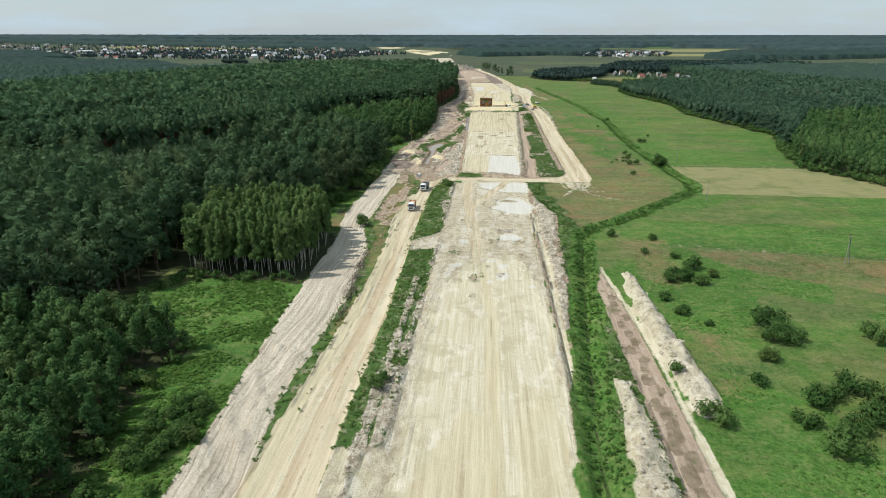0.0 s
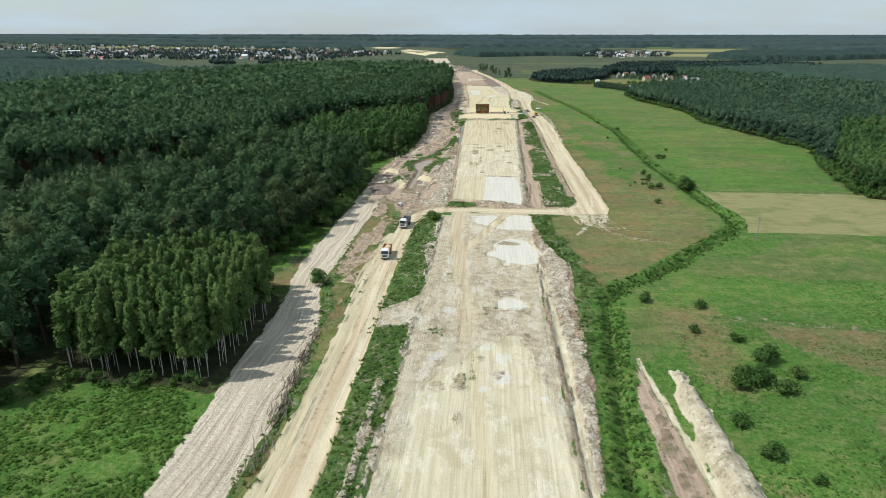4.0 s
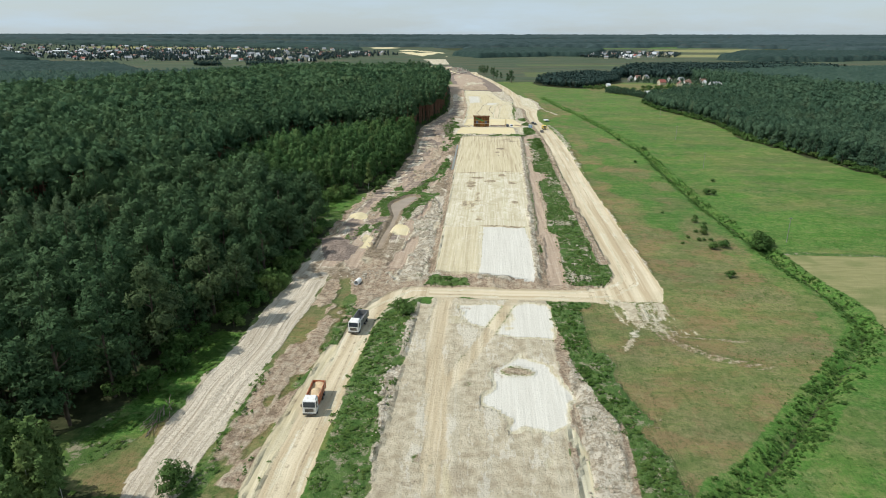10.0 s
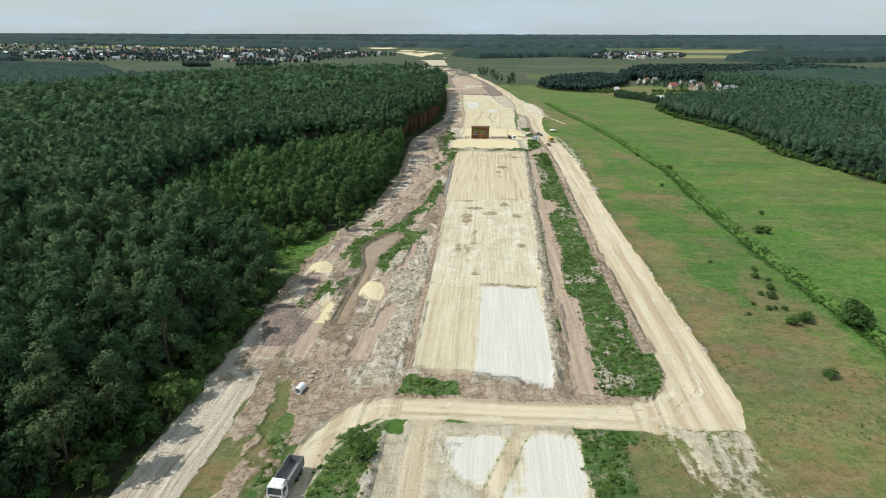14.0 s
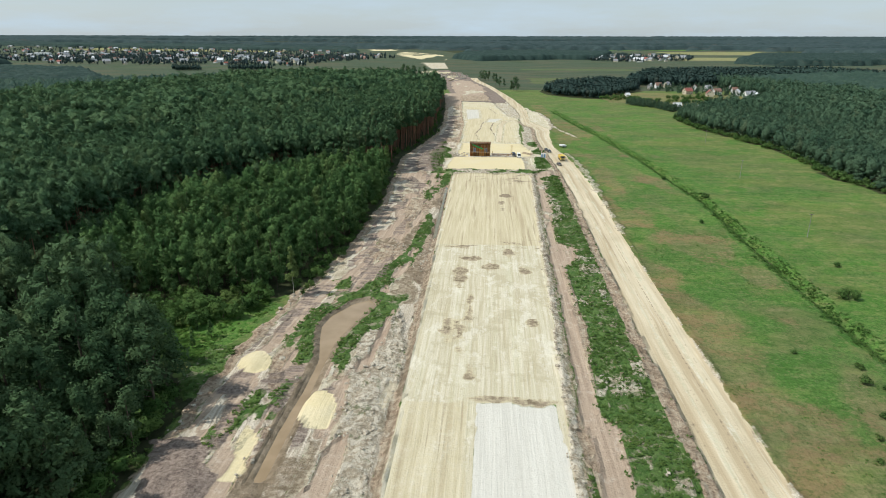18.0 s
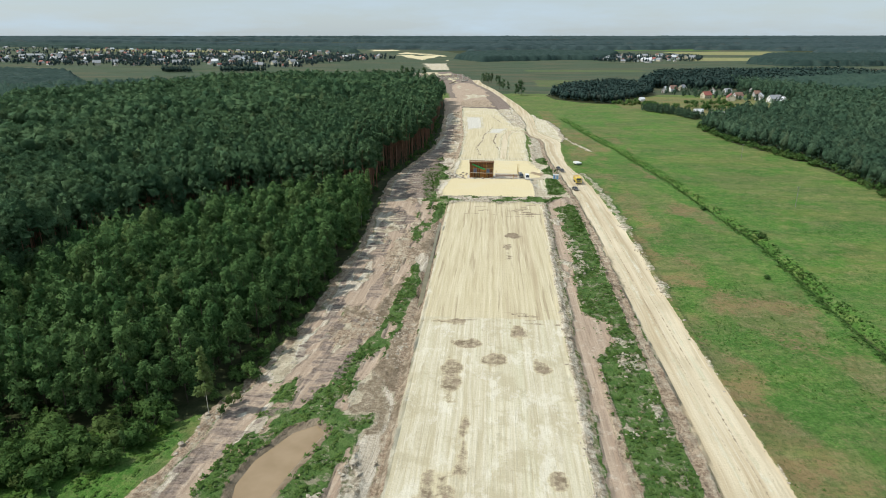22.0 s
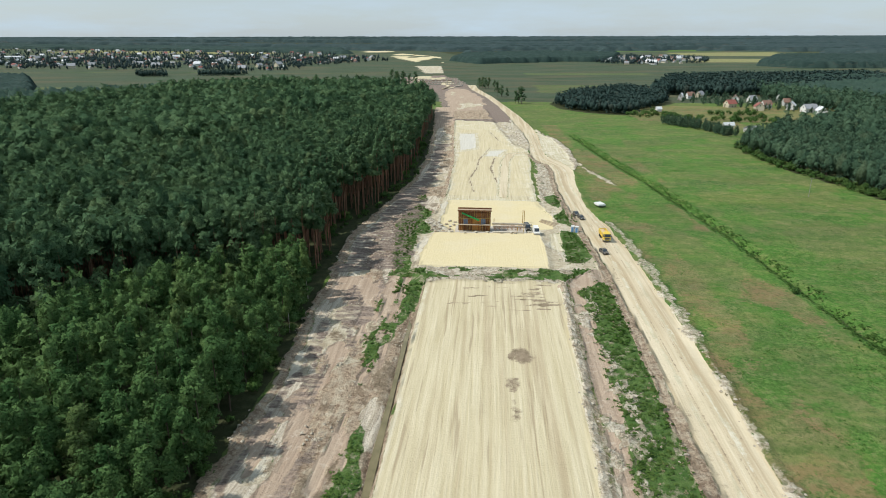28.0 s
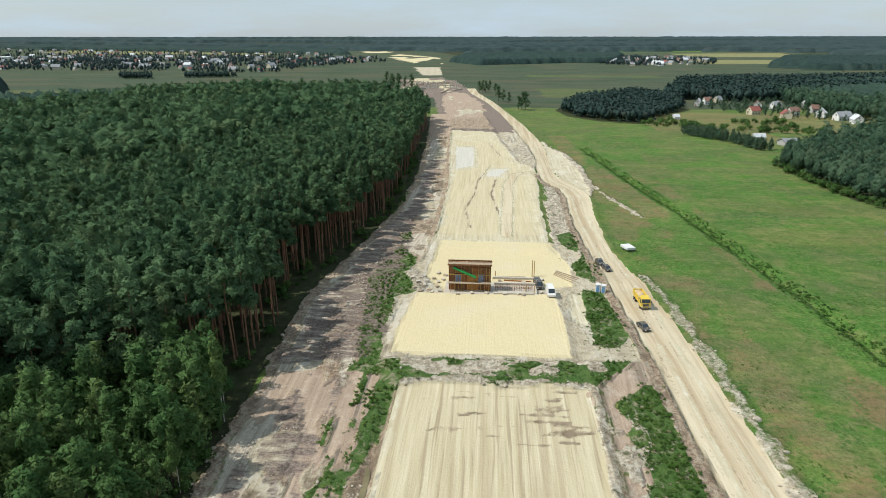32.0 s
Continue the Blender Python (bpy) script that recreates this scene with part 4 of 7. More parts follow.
# lengthwise dark soil streaks, deepened in colour for the wood's shade
cover("humus_and_shade", np.minimum.reduce([in_soil, -27 - GX, GY - 335, 560 - GY, (fbm(GX - along(GY, STRIP_L), GY * 0.25, 3.4, 48) - 0.52) * 16]), 0.8, 0.8, 0.56)
cover("gravel", poly(GRAVEL_FAR), 3, 2)
cover("clay", poly([(-29, 935), (-50, 1118), (-62, 1277), (-30, 1240), (-9, 1120), (1, 949)]) + J2, 3, 2)
cover("dirt", poly([(-29, 925), (-34, 985), (-4, 1000), (3, 930)]) + J2, 3, 2)
cover("clay", poly([(-52.6, 1023), (-36, 1024), (-27.5, 894), (-40, 868)]) + J2 * 0.5, 1.5, 1)
cover("humus_and_shade", poly([(-7.8, 1048), (8.2, 1036), (14.8, 951), (18, 911), (6.4, 919), (0.1, 974)]), 1.5, 1)
cover("dull", np.minimum(poly([(-29, 1000), (-50, 1200), (-25, 1200), (-2, 1000)]), (fbm(GX, GY * 0.3, 14, 45) - 0.55) * 60), 2, 2)
cover("humus_and_shade", poly([(-150, 1490), (-85, 1560), (-40, 1300), (-60, 1190), (-100, 1190)]) + J2 * 2, 4, 3)
cover("dull", poly([(-177, 1917), (-120, 1920), (-89, 1620), (-124, 1618)]), 4, 2)
cover("tan", np.minimum(poly([(-150, 1500), (-90, 1560), (-45, 1300), (-70, 1200), (-105, 1190)]), (fbm(GX, GY * 0.4, 26, 39) - 0.55) * 80), 3, 2)
cover("yellow", np.minimum(poly([(-180, 2085), (-125, 2088), (-173, 2566), (-323, 2922), (-506, 3424), (-620, 3400), (-400, 2800), (-250, 2290)]), (fbm(GX, GY * 0.3, 70, 63) - 0.43) * 300), 8, 3)
ROUTE = [(-29.5, 40), (-28.5, 200), (-28.6, 262), (-25.5, 281), (-17, 292), (0, 293.6), (25, 293.6), (36, 296.5), (42.5, 304), (44.3, 320), (44, 560), (43.2, 600), (40, 640), (38.4, 680), (40, 715), (38.4, 735), (31, 765), (31.4, 810), (31, 850)]
cover("haul", np.maximum.reduce([band(HAUL_LL, HAUL_LR, 40, 256), poly(TURN_POLY), poly(CROSS_POLY), band(HAUL_RL, HAUL_RR, 312, 1315)]), 0.6, 0.35)
cover("dry", poly([(30, 232), (36, 270), (44, 287), (85, 288), (79, 264), (60, 245), (45, 228), (37, 222)]) + J2 * 0.4, 1.5, 1.0)
cover("dry", poly([(45.7, 288), (86, 289), (70, 257), (52, 268)]) + J2, 2.0, 1.0)
cover("dry", poly([(26, 286), (37, 284), (31, 262), (25.4, 262)]) + J2 * 0.3, 1.0, 1.0)
cover("dull", poly([(36.5, 290), (48, 290), (46.8, 282), (44, 276), (38, 273), (33, 261), (31, 259), (36.6, 275)]), 1.2, 1.4, 0.57)
cover("dull", poly([(34, 291), (47.5, 291), (46.6, 281), (43.5, 276.5), (38, 280), (36, 286)]), 1.0, 1.2, 0.8)
cover("weed", poly([(19.2, 288), (24, 287), (25.4, 263), (29, 246), (33, 236), (27, 236), (22.6, 245), (19.8, 263)]) + J2 * 0.3, 0.8, 1.0)
for p_, w_ in (([(45, 290), (44.2, 280), (46.5, 271.6), (62, 270)], 0.7), ([(43, 290), (42.6, 278), (45, 270), (51, 263), (63, 259)], 0.7), ([(41, 290), (40.2, 280), (43, 270), (50.5, 261.5), (62, 257.5)], 0.6)):
    cover("dirt", w_ - off_line(GX, GY, p_), 0.9, 0.3, 0.56)
for k_ in range(7):
    fx = 33.5 + k_ * 2.1
    fan = [(fx + 1.5, 292), (fx + 1.0, 286), (fx + 1.6 + 0.1 * k_, 280), (fx + 3.4 + 0.4 * k_, 275 - 0.4 * k_)]
    cover("sand", 0.75 - off_line(GX, GY, fan), 0.7, 0.5, 0.56)
    cover("mud", 0.3 - off_line(GX, GY, [(u + 1.05, v) for u, v in fan[:4]]), 0.5, 0.4, 0.6)
d_route = off_line(GX, GY, ROUTE)
for off_, w_, pw_ in ((1.1, 0.5, 0.55), (3.0, 0.45, 0.5)):
    cover("mud", w_ - np.abs(d_route - off_), 0.5, 0.25, pw_)
cover("sand", 0.7 - np.abs(d_route - 2.05), 0.6, 0.4, 0.62)
cover("rubble", band([(300, 49.5), (560, 50), (590, 48.5), (612, 47.2), (740, 44)], [(300, 51), (480, 51), (520, 53), (590, 53.5), (612, 52), (630, 46), (740, 46)], 440, 622) + J2 * 0.5 - 0.3, 0.8, 1.2, 0.52)
cover("mud", band([(y, x - 1.4) for y, x in HAUL_LL], [(y, x + 0.4) for y, x in HAUL_LL], 40, 262), 0.7, 0.5, 0.3)
cover("tan", band([(y, x - 2.4) for y, x in HAUL_LL], [(y, x + 0.3) for y, x in HAUL_LL], 40, 262) + J2 * 0.2, 0.6, 0.6)
cover("tan", band([(y, x - 0.9) for y, x in HAUL_LL], [(y, x + 0.5) for y, x in HAUL_LL], 40, 262), 0.5, 0.3, 0.6)
cover("mud", band([(y, x + 1.2) for y, x in HAUL_LL], [(y, x + 2.6) for y, x in HAUL_LL], 40, 262), 0.8, 0.5, 0.38)
cover("dirt", band([(y, x - 2.4) for y, x in HAUL_RL], [(y, x + 0.3) for y, x in HAUL_RL], 318, 760), 0.6, 0.5)
cover("mud", band([(y, x + 1.0) for y, x in HAUL_RL], [(y, x + 1.8) for y, x in HAUL_RL], 318, 760), 0.5, 0.3, 0.42)
cover("rubble", band([(y, x - 0.3) for y, x in HAUL_RR], [(y, x + 0.7) for y, x in HAUL_RR], 300, 560) + J2 * 0.45 - 0.2, 0.6, 0.8, 0.6)
cover("rubble", band([(40, -22.5), (90, -21.5), (130, -20.5), (180, -20)], [(40, -20.3), (90, -19.8), (130, -19), (180, -18.5)], 70, 165) + J2 * 0.2, 0.6, 0.8)
cover("weed", 1.0 - off_line(GX, GY, CROSS_DITCH), 0.6, 0.4)
cover("weed", 1.1 - off_line(GX, GY, [(93, 333), (130, 332.5), (165, 331.5)]), 0.6, 0.4)
GZ -= 0.6 * np.clip(1 - off_line(GX, GY, CROSS_DITCH) / 1.6, 0, 1)
cover("clay", poly(TRACK) + 0.2, 0.6, 0.4)
cover("mud", poly(TRACK) - 1.0, 0.8, 0.8, 0.42)
cover("sand", off_line(GX, GY, [(34.2, 177), (36.6, 146), (37.6, 125), (37.8, 100), (37.8, 45)]) * -1 + 0.9, 0.5, 0.3, 0.7)
for k_ in range(26):
    ty = 62 + k_ * 4.2
    tx = 33.8 + 1.2 * math.sin(k_ * 2.4) - max(0, ty - 140) * 0.04
    cover("mud", (1 - np.hypot((GX - tx) / 1.0, (GY - ty) / 2.0)) * 0.9, 0.5, 0.4)
    cover("floor", (1 - np.hypot((GX - tx) / 0.5, (GY - ty) / 1.1)) * 0.6, 0.4, 0.3, 0.5)
cover("sand", poly(HEAP_1), 0.8, 0.6)
cover("sand", poly(HEAP_2), 0.8, 0.8)
GZ += (sstep(0, 1.2, poly(HEAP_1)) + sstep(0, 1.2, poly(HEAP_2))) * (fbm(GX, GY, 2.6, 74) - 0.5) * 2.6
cover("rubble", poly(HEAP_1), 0.8, 0.6, 0.52)
cover("rubble", poly(HEAP_2), 0.8, 0.6, 0.52)
cover("weed", np.minimum(poly(POND) + 4.5, GY - 366) + J2 * 0.4, 0.8, 1.4)
m_pond = sstep(-0.4, 1.6, poly(POND))
cover("mud", poly(POND) + 1.0, 0.6, 0.3)
cover("humus_and_shade", poly([(-55, 337), (-48, 338), (-40, 329.5), (-41, 316), (-48, 315.6)]) + J2 * 0.2, 0.8, 1.0)
GZ += sstep(-1, 2.5, poly([(-55, 337), (-48, 338), (-40, 329.5), (-41, 316), (-48, 315.6)])) * (0.3 + 2.2 * np.abs(fbm(GX, GY, 5, 78) - 0.5))
cover("yellow", poly([(-40.6, 343), (-36.8, 339), (-36.2, 327), (-39.6, 328)]) + J2 * 0.2, 0.6, 1.0, 0.7)
Y_HEAPS = ((-47.5, 365, 3.2, 4.2, 1.2), (-29, 348.5, 3.6, 7, 0.9))
for cx, cy, rx_, ry_, hh in Y_HEAPS:
    e_ = 1 - np.hypot((GX - cx) / rx_, (GY - cy) / ry_)
    cover("yellow", e_ * 3 + J2 * 0.28, 0.6, 1.3)
    GZ += hh * np.clip(e_ + 0.1 + J1 * 0.08, 0, 1) ** 0.7 * (0.55 + 0.9 * fbm(GX, GY, 2.6, 58))
d_ditch = off_line(GX, GY, DITCH)
cover("lush", 4.2 - d_ditch + J2 * 0.3, 1.5, 0.8)
# narrow dark line along the ditch bottom, borrowing the floor colour
cover("floor", 0.55 - np.abs(d_ditch), 0.5, 0.3, 0.62)

cover("rubble", poly([(-20, 300), (-13, 300), (-8, 303), (-13, 308), (-20, 307)]), 0.8, 0.8, 0.6)
cover("weed", poly([(-15, 298.5), (-3, 299), (-4, 302), (-13.5, 304.5)]), 0.6, 0.7)
cover("rubble", band([(y, x - 0.2) for y, x in BED_R], [(y, x + 1.7) for y, x in BED_R], 303, 556), 0.6, 0.4)
cover("dirt", band([(y, x + 1.2) for y, x in BED_R], [(y, x + 2.6) for y, x in BED_R], 303, 556), 0.6, 0.4, 0.6)
# relief
lump = (fbm(GX, GY, 2.8, 20) - 0.5) * 2.5
lump2 = (fbm(GX, GY, 7.5, 26) - 0.5) * 2
GZ += W["rubble"] * (lump * 0.7 + 0.25) + W["dirt"] * (lump * 0.45 + lump2 * 0.5) + W["weed"] * (np.abs(lump) * 0.3) + W["dull"] * lump * 0.12
GZ += 0.9 * sstep(-3.0, 0.5, band(BED_L, BED_R, 301, 556)) + 0.35 * sstep(-2, 0.5, band(BED_L, BED_R, 20, 180))
GZ += 0.9 * sstep(-2.5, 0.8, poly(PAD)) + 1.6 * sstep(-3, 2, poly(RIDGE)) * (0.5 + fbm(GX, GY, 6, 30)) + 1.2 * sstep(-3, 1, band(BED_L, BED_R, 640, 925))
GZ += 1.8 * sstep(-0.5, 2.5, poly(HEAP_1) + J1 * 0.3) * (0.5 + fbm(GX, GY, 4, 33)) + 2.0 * sstep(-0.5, 2.2, poly(HEAP_2) + J1 * 0.3) * (0.5 + fbm(GX, GY, 4, 36))
GZ -= 1.5 * np.clip(1 - d_ditch / 2.6, 0, 1) * sstep(900, 800, GY)
GZ -= 1.4 * m_pond
GZ += 0.5 * np.exp(-((GX - along(GY, HAUL_LL) + 1.6) / 1.1) ** 2) * sstep(40, 60, GY) * sstep(262, 250, GY) * (0.3 + fbm(GX, GY, 5, 40))
GZ -= (0.7 + 0.6 * sstep(440, 455, GY)) * np.exp(-((GX - along(GY, BED_L) + 1.3) / 1.0) ** 2) * sstep(300, 310, GY) * sstep(556, 548, GY)
GZ -= 0.6 * np.exp(-((GX - along(GY, [(40, 18.2), (150, 18.6), (250, 19.5)])) / 0.8) ** 2) * sstep(260, 240, GY)
GZ += 0.4 * np.exp(-((GX - along(GY, HAUL_RR) - 1.2) / 0.8) ** 2) * sstep(330, 350, GY) * sstep(760, 740, GY) * fbm(GX, GY, 5, 44)
rut = (vnoise(GX, GY * 0.03, 1.6, 50) - 0.5)
GZ += rut * 0.3 * (W["strip"] + 0.5 * W["haul"] + 0.8 * W["dirt"])
U = np.where((GY < 300) & (GX < -20), GX - along(GY, HAUL_LL), np.where(GX > 34, GX - along(GY, HAUL_RL), np.where(GX < -20, GX - along(GY, STRIP_L), GX)))
U = U + (fbm(GX, GY, 30, 55) - 0.5) * 3.0 * (W["strip"] + W["dirt"] + 0.3)
U = np.where((GY > 288) & (GY < 298.5) & (GX > -14) & (GX < 30) & (W["haul"] > 0.3), GY, U)


def height(x, y):
    i = np.clip(np.searchsorted(xs, x) - 1, 0, len(xs) - 2)
    j = np.clip(np.searchsorted(ys, y) - 1, 0, len(ys) - 2)
    fx, fy = (x - xs[i]) / (xs[i + 1] - xs[i]), (y - ys[j]) / (ys[j + 1] - ys[j])
    return (GZ[j, i] * (1 - fx) + GZ[j, i + 1] * fx) * (1 - fy) + (GZ[j + 1, i] * (1 - fx) + GZ[j + 1, i + 1] * fx) * fy


def weight(ch, x, y):
    i = np.clip(np.searchsorted(xs, x), 0, len(xs) - 1)
    j = np.clip(np.searchsorted(ys, y), 0, len(ys) - 1)
    return W[ch][j, i]


def raw_mesh(name, verts, faces, mat, attrs=None, smooth=False, normals=None):
    """A mesh from numpy arrays; all faces have the same number of corners."""
    me = bpy.data.meshes.new(name)
    n, k = faces.shape
    me.vertices.add(len(verts))
    me.vertices.foreach_set("co", np.ascontiguousarray(verts, np.float32).ravel())
    me.loops.add(n * k)
    me.loops.foreach_set("vertex_index", np.ascontiguousarray(faces, np.int32).ravel())
    me.polygons.add(n)
    me.polygons.foreach_set("loop_start", np.arange(0, n * k, k, dtype=np.int32))
    me.polygons.foreach_set("use_smooth", np.full(n, smooth))
    for key, val in (attrs or {}).items():
        at = me.attributes.new(key, "FLOAT_COLOR" if val.ndim == 2 else "FLOAT", "POINT")
        at.data.foreach_set("color" if val.ndim == 2 else "value", np.ascontiguousarray(val, np.float32).ravel())
    me.update(calc_edges=True)
    if normals is not None:
        me.polygons.foreach_set("use_smooth", np.full(n, True))
        at = me.attributes.new("custom_normal", "FLOAT_VECTOR", "POINT")
        at.data.foreach_set("vector", np.ascontiguousarray(normals, np.float32).ravel())
    me.materials.append(mat)
    return me


NX = len(xs)
verts_all = np.stack([GX.ravel(), GY.ravel(), GZ.ravel()], 1)
corner = (np.arange(len(ys) - 1)[:, None] * NX + np.arange(NX - 1)[None, :]).ravel()
quads = np.stack([corner, corner + 1, corner + NX + 1, corner + NX], 1)
zone_of = {"meadow": ["dry", "lush", "pale", "weed", "shaded_fallow"], "roadbed": ["sand", "white", "tan", "yellow", "dull"], "haul_road": ["haul"], "dirt_strip": ["strip", "dirt", "mud", "gravel", "rubble", "humus_and_shade", "clay"], "forest_floor": ["floor"]}
zones = list(zone_of)
score = np.stack([sum(W[c] for c in zone_of[z]) for z in zones], 0)
score[0] += np.clip(1 - sum(W.values()), 0, 1)
best = score.argmax(0).ravel()[corner]
MA = {"mask_a": ("sand", "white", "dirt", "haul"), "mask_b": ("tan", "mud", "rubble", "weed"), "mask_c": ("dry", "lush", "floor", "gravel"), "mask_d": ("pale", "dull", "strip", None), "mask_e": ("yellow", "humus_and_shade", "shaded_fallow", "clay")}
cols = {k: np.stack([(W[c] if c else (U if k == "mask_d" else W["sand"])).ravel() for c in v], 1) for k, v in MA.items()}
LABELS = {
    "meadow": ("ground", "green and sun-dried meadow grass with weeds", "ground"),
    "roadbed": ("roadbed", "pale compacted sand roadbed of an unfinished motorway", "roadbed"),
    "haul_road": ("haul_road", "rutted yellowish sand haul road beside the works", "road"),
    "dirt_strip": ("dirt_strip", "churned pinkish brown soil with ruts and rubble", "bare ground"),
    "forest_floor": ("forest_floor", "dark shaded forest floor under the trees", "ground"),
    "spoil_heap": ("spoil_heap", "long lumpy heap of pale sand beside the ditch", "sand heap"),
    "sand_heap": ("sand_heap", "small heap of yellow sand on churned soil", "sand heap"),
    "sand_pad": ("sand_pad", "smooth yellow sand pad in front of the formwork", "sand"),
    "sand_bank": ("sand_bank", "yellow sand fill behind the bridge formwork", "sand"),
    "north_bed": ("roadbed", "pale graded sand roadbed beyond the bridge site", "roadbed"),
    "middle_bed": ("roadbed", "pale graded sand roadbed with wheel marks and damp patches", "roadbed"),
    "far_works": ("far_works", "pale opened ground of distant motorway works", "bare ground"),
    "west_track": ("forest_track", "pale rutted sand track along the forest edge", "track"),
    "verge": ("verge", "stony soil verge with weeds between roadbed and meadow", "bare ground"),
    "meadow_track": ("meadow_track", "muddy brown track with puddle marks in the meadow", "track"),
}
mid_x, mid_y = verts_all[corner, 0], verts_all[corner, 1]
kind_of = np.array([zones[b] for b in best], dtype=object)
bed_ = best == zones.index("roadbed")
soil_ = best == zones.index("dirt_strip")
for nm_, base_, k_ in (
        ("spoil_heap", bed_, (mid_x > 22) & (mid_y < 200)), ("sand_heap", bed_, (mid_x < -24) & (mid_y > 300) & (mid_y < 420)),
        ("middle_bed", bed_, (mid_x > -24) & (mid_y > 298) & (mid_y < 562)), ("sand_pad", bed_, (mid_y >= 562) & (mid_y < 605)),
        ("sand_bank", bed_, (mid_y >= 605) & (mid_y < 655)), ("north_bed", bed_, (mid_y >= 655) & (mid_y < 1000)), ("far_works", bed_ | soil_, mid_y >= 1000),
        ("west_track", soil_, (mid_x < -33) & (mid_y < 330)), ("meadow_track", soil_, (mid_x > 28) & (mid_y < 190)), ("verge", soil_, (mid_x > 14) & (mid_y >= 0) & (mid_y < 1000))):
    kind_of[base_ & k_ & np.isin(kind_of, zones)] = nm_
for zn in LABELS:
    q = quads[kind_of == zn]
    if not len(q):
        continue
    used, inv = np.unique(q, return_inverse=True)
    nm, lab, cat = LABELS[zn]
    ob = new(nm, raw_mesh(nm, verts_all[used], inv.reshape(q.shape), M_GROUND, {k: v[used] for k, v in cols.items()}, True))
    tagged(ob, lab, cat, kind="structure")

# ---- trees ----
def clumps(rng, lobes, count, size, flat=0.0):
    """Leaf sprays as small leaning blades on the outside of the lobes (x, y, z, rx, rz)."""
    lob = np.array(lobes, float)
    area = lob[:, 3] * (lob[:, 3] + lob[:, 4])
    pick = rng.choice(len(lob), count, p=area / area.sum())
    L = lob[pick]
    d = rng.normal(size=(count, 3))
    d[:, 2] = np.abs(d[:, 2]) * 1.1 - 0.45 * rng.random(count)
    d /= np.linalg.norm(d, axis=1)[:, None]
    c = L[:, :3] + d * np.stack([L[:, 3], L[:, 3], L[:, 4]], 1) * (0.85 + 0.3 * rng.random((count, 1)))
    nrm = d + rng.normal(size=(count, 3)) * 0.42
    nrm[:, 2] += flat
    nrm /= np.linalg.norm(nrm, axis=1)[:, None]
    t = np.cross(nrm, rng.normal(size=(count, 3)))
    t /= np.linalg.norm(t, axis=1)[:, None] + 1e-9
    b = np.cross(nrm, t)
    s = size * (0.6 + 0.8 * rng.random((count, 1)))
    bend = nrm * s * 0.25
    v = np.stack([c - t * s * 0.62 - bend, c + t * s * 0.62 - bend, c + b * s * 0.95], 1).reshape(-1, 3)
    soft = d * 0.8 + nrm * 0.45 + [0, 0, 0.15]
    soft /= np.linalg.norm(soft, axis=1)[:, None]
    return v, np.arange(count * 3).reshape(-1, 3), np.repeat(soft, 3, 0)


ICO_V, ICO_F = None, None


def ico():
    global ICO_V, ICO_F
    if ICO_V is None:
        bm = bmesh.new()
        bmesh.ops.create_icosphere(bm, subdivisions=1, radius=1)
        bm.verts.index_update()
        ICO_V = np.array([v.co[:] for v in bm.verts])
        ICO_F = np.array([[v.index for v in f.verts] for f in bm.faces])
        bm.free()
    return ICO_V, ICO_F


def core(rng, x, y, z, rx, rz):
    v, f = ico()
    r = 0.55 + 0.6 * rng.random((len(v), 1))
    return v * r * [rx, rx, rz] + [x, y, z], f, v


def joined(parts):
    vs, fs, ns, n = [], [], [], 0
    for p in parts:
        vs.append(p[0])
        fs.append(p[1] + n)
        ns.append(p[2] if len(p) > 2 else p[0] * 0)
        n += len(p[0])
    return np.concatenate(vs), np.concatenate(fs), np.concatenate(ns)


def tube(points, radii, sides=6):
    """A tapered limb along points."""
    pts = [np.array(p, float) for p in points]
    vs, fs = [], []
    for i, (p, r) in enumerate(zip(pts, radii)):
        d = pts[min(i + 1, len(pts) - 1)] - pts[max(i - 1, 0)]
        d /= np.linalg.norm(d)
        a = np.cross(d, [0.31, 0.95, 0.02])
        a /= np.linalg.norm(a)
        b = np.cross(d, a)
        for s in range(sides):
            w = 2 * math.pi * s / sides
            vs.append(p + r * (math.cos(w) * a + math.sin(w) * b))
    for i in range(len(pts) - 1):
        for s in range(sides):
            q0, q1 = i * sides + s, i * sides + (s + 1) % sides
            fs += [[q0, q1, q1 + sides], [q0, q1 + sides, q0 + sides]]
    return np.array(vs), np.array(fs)


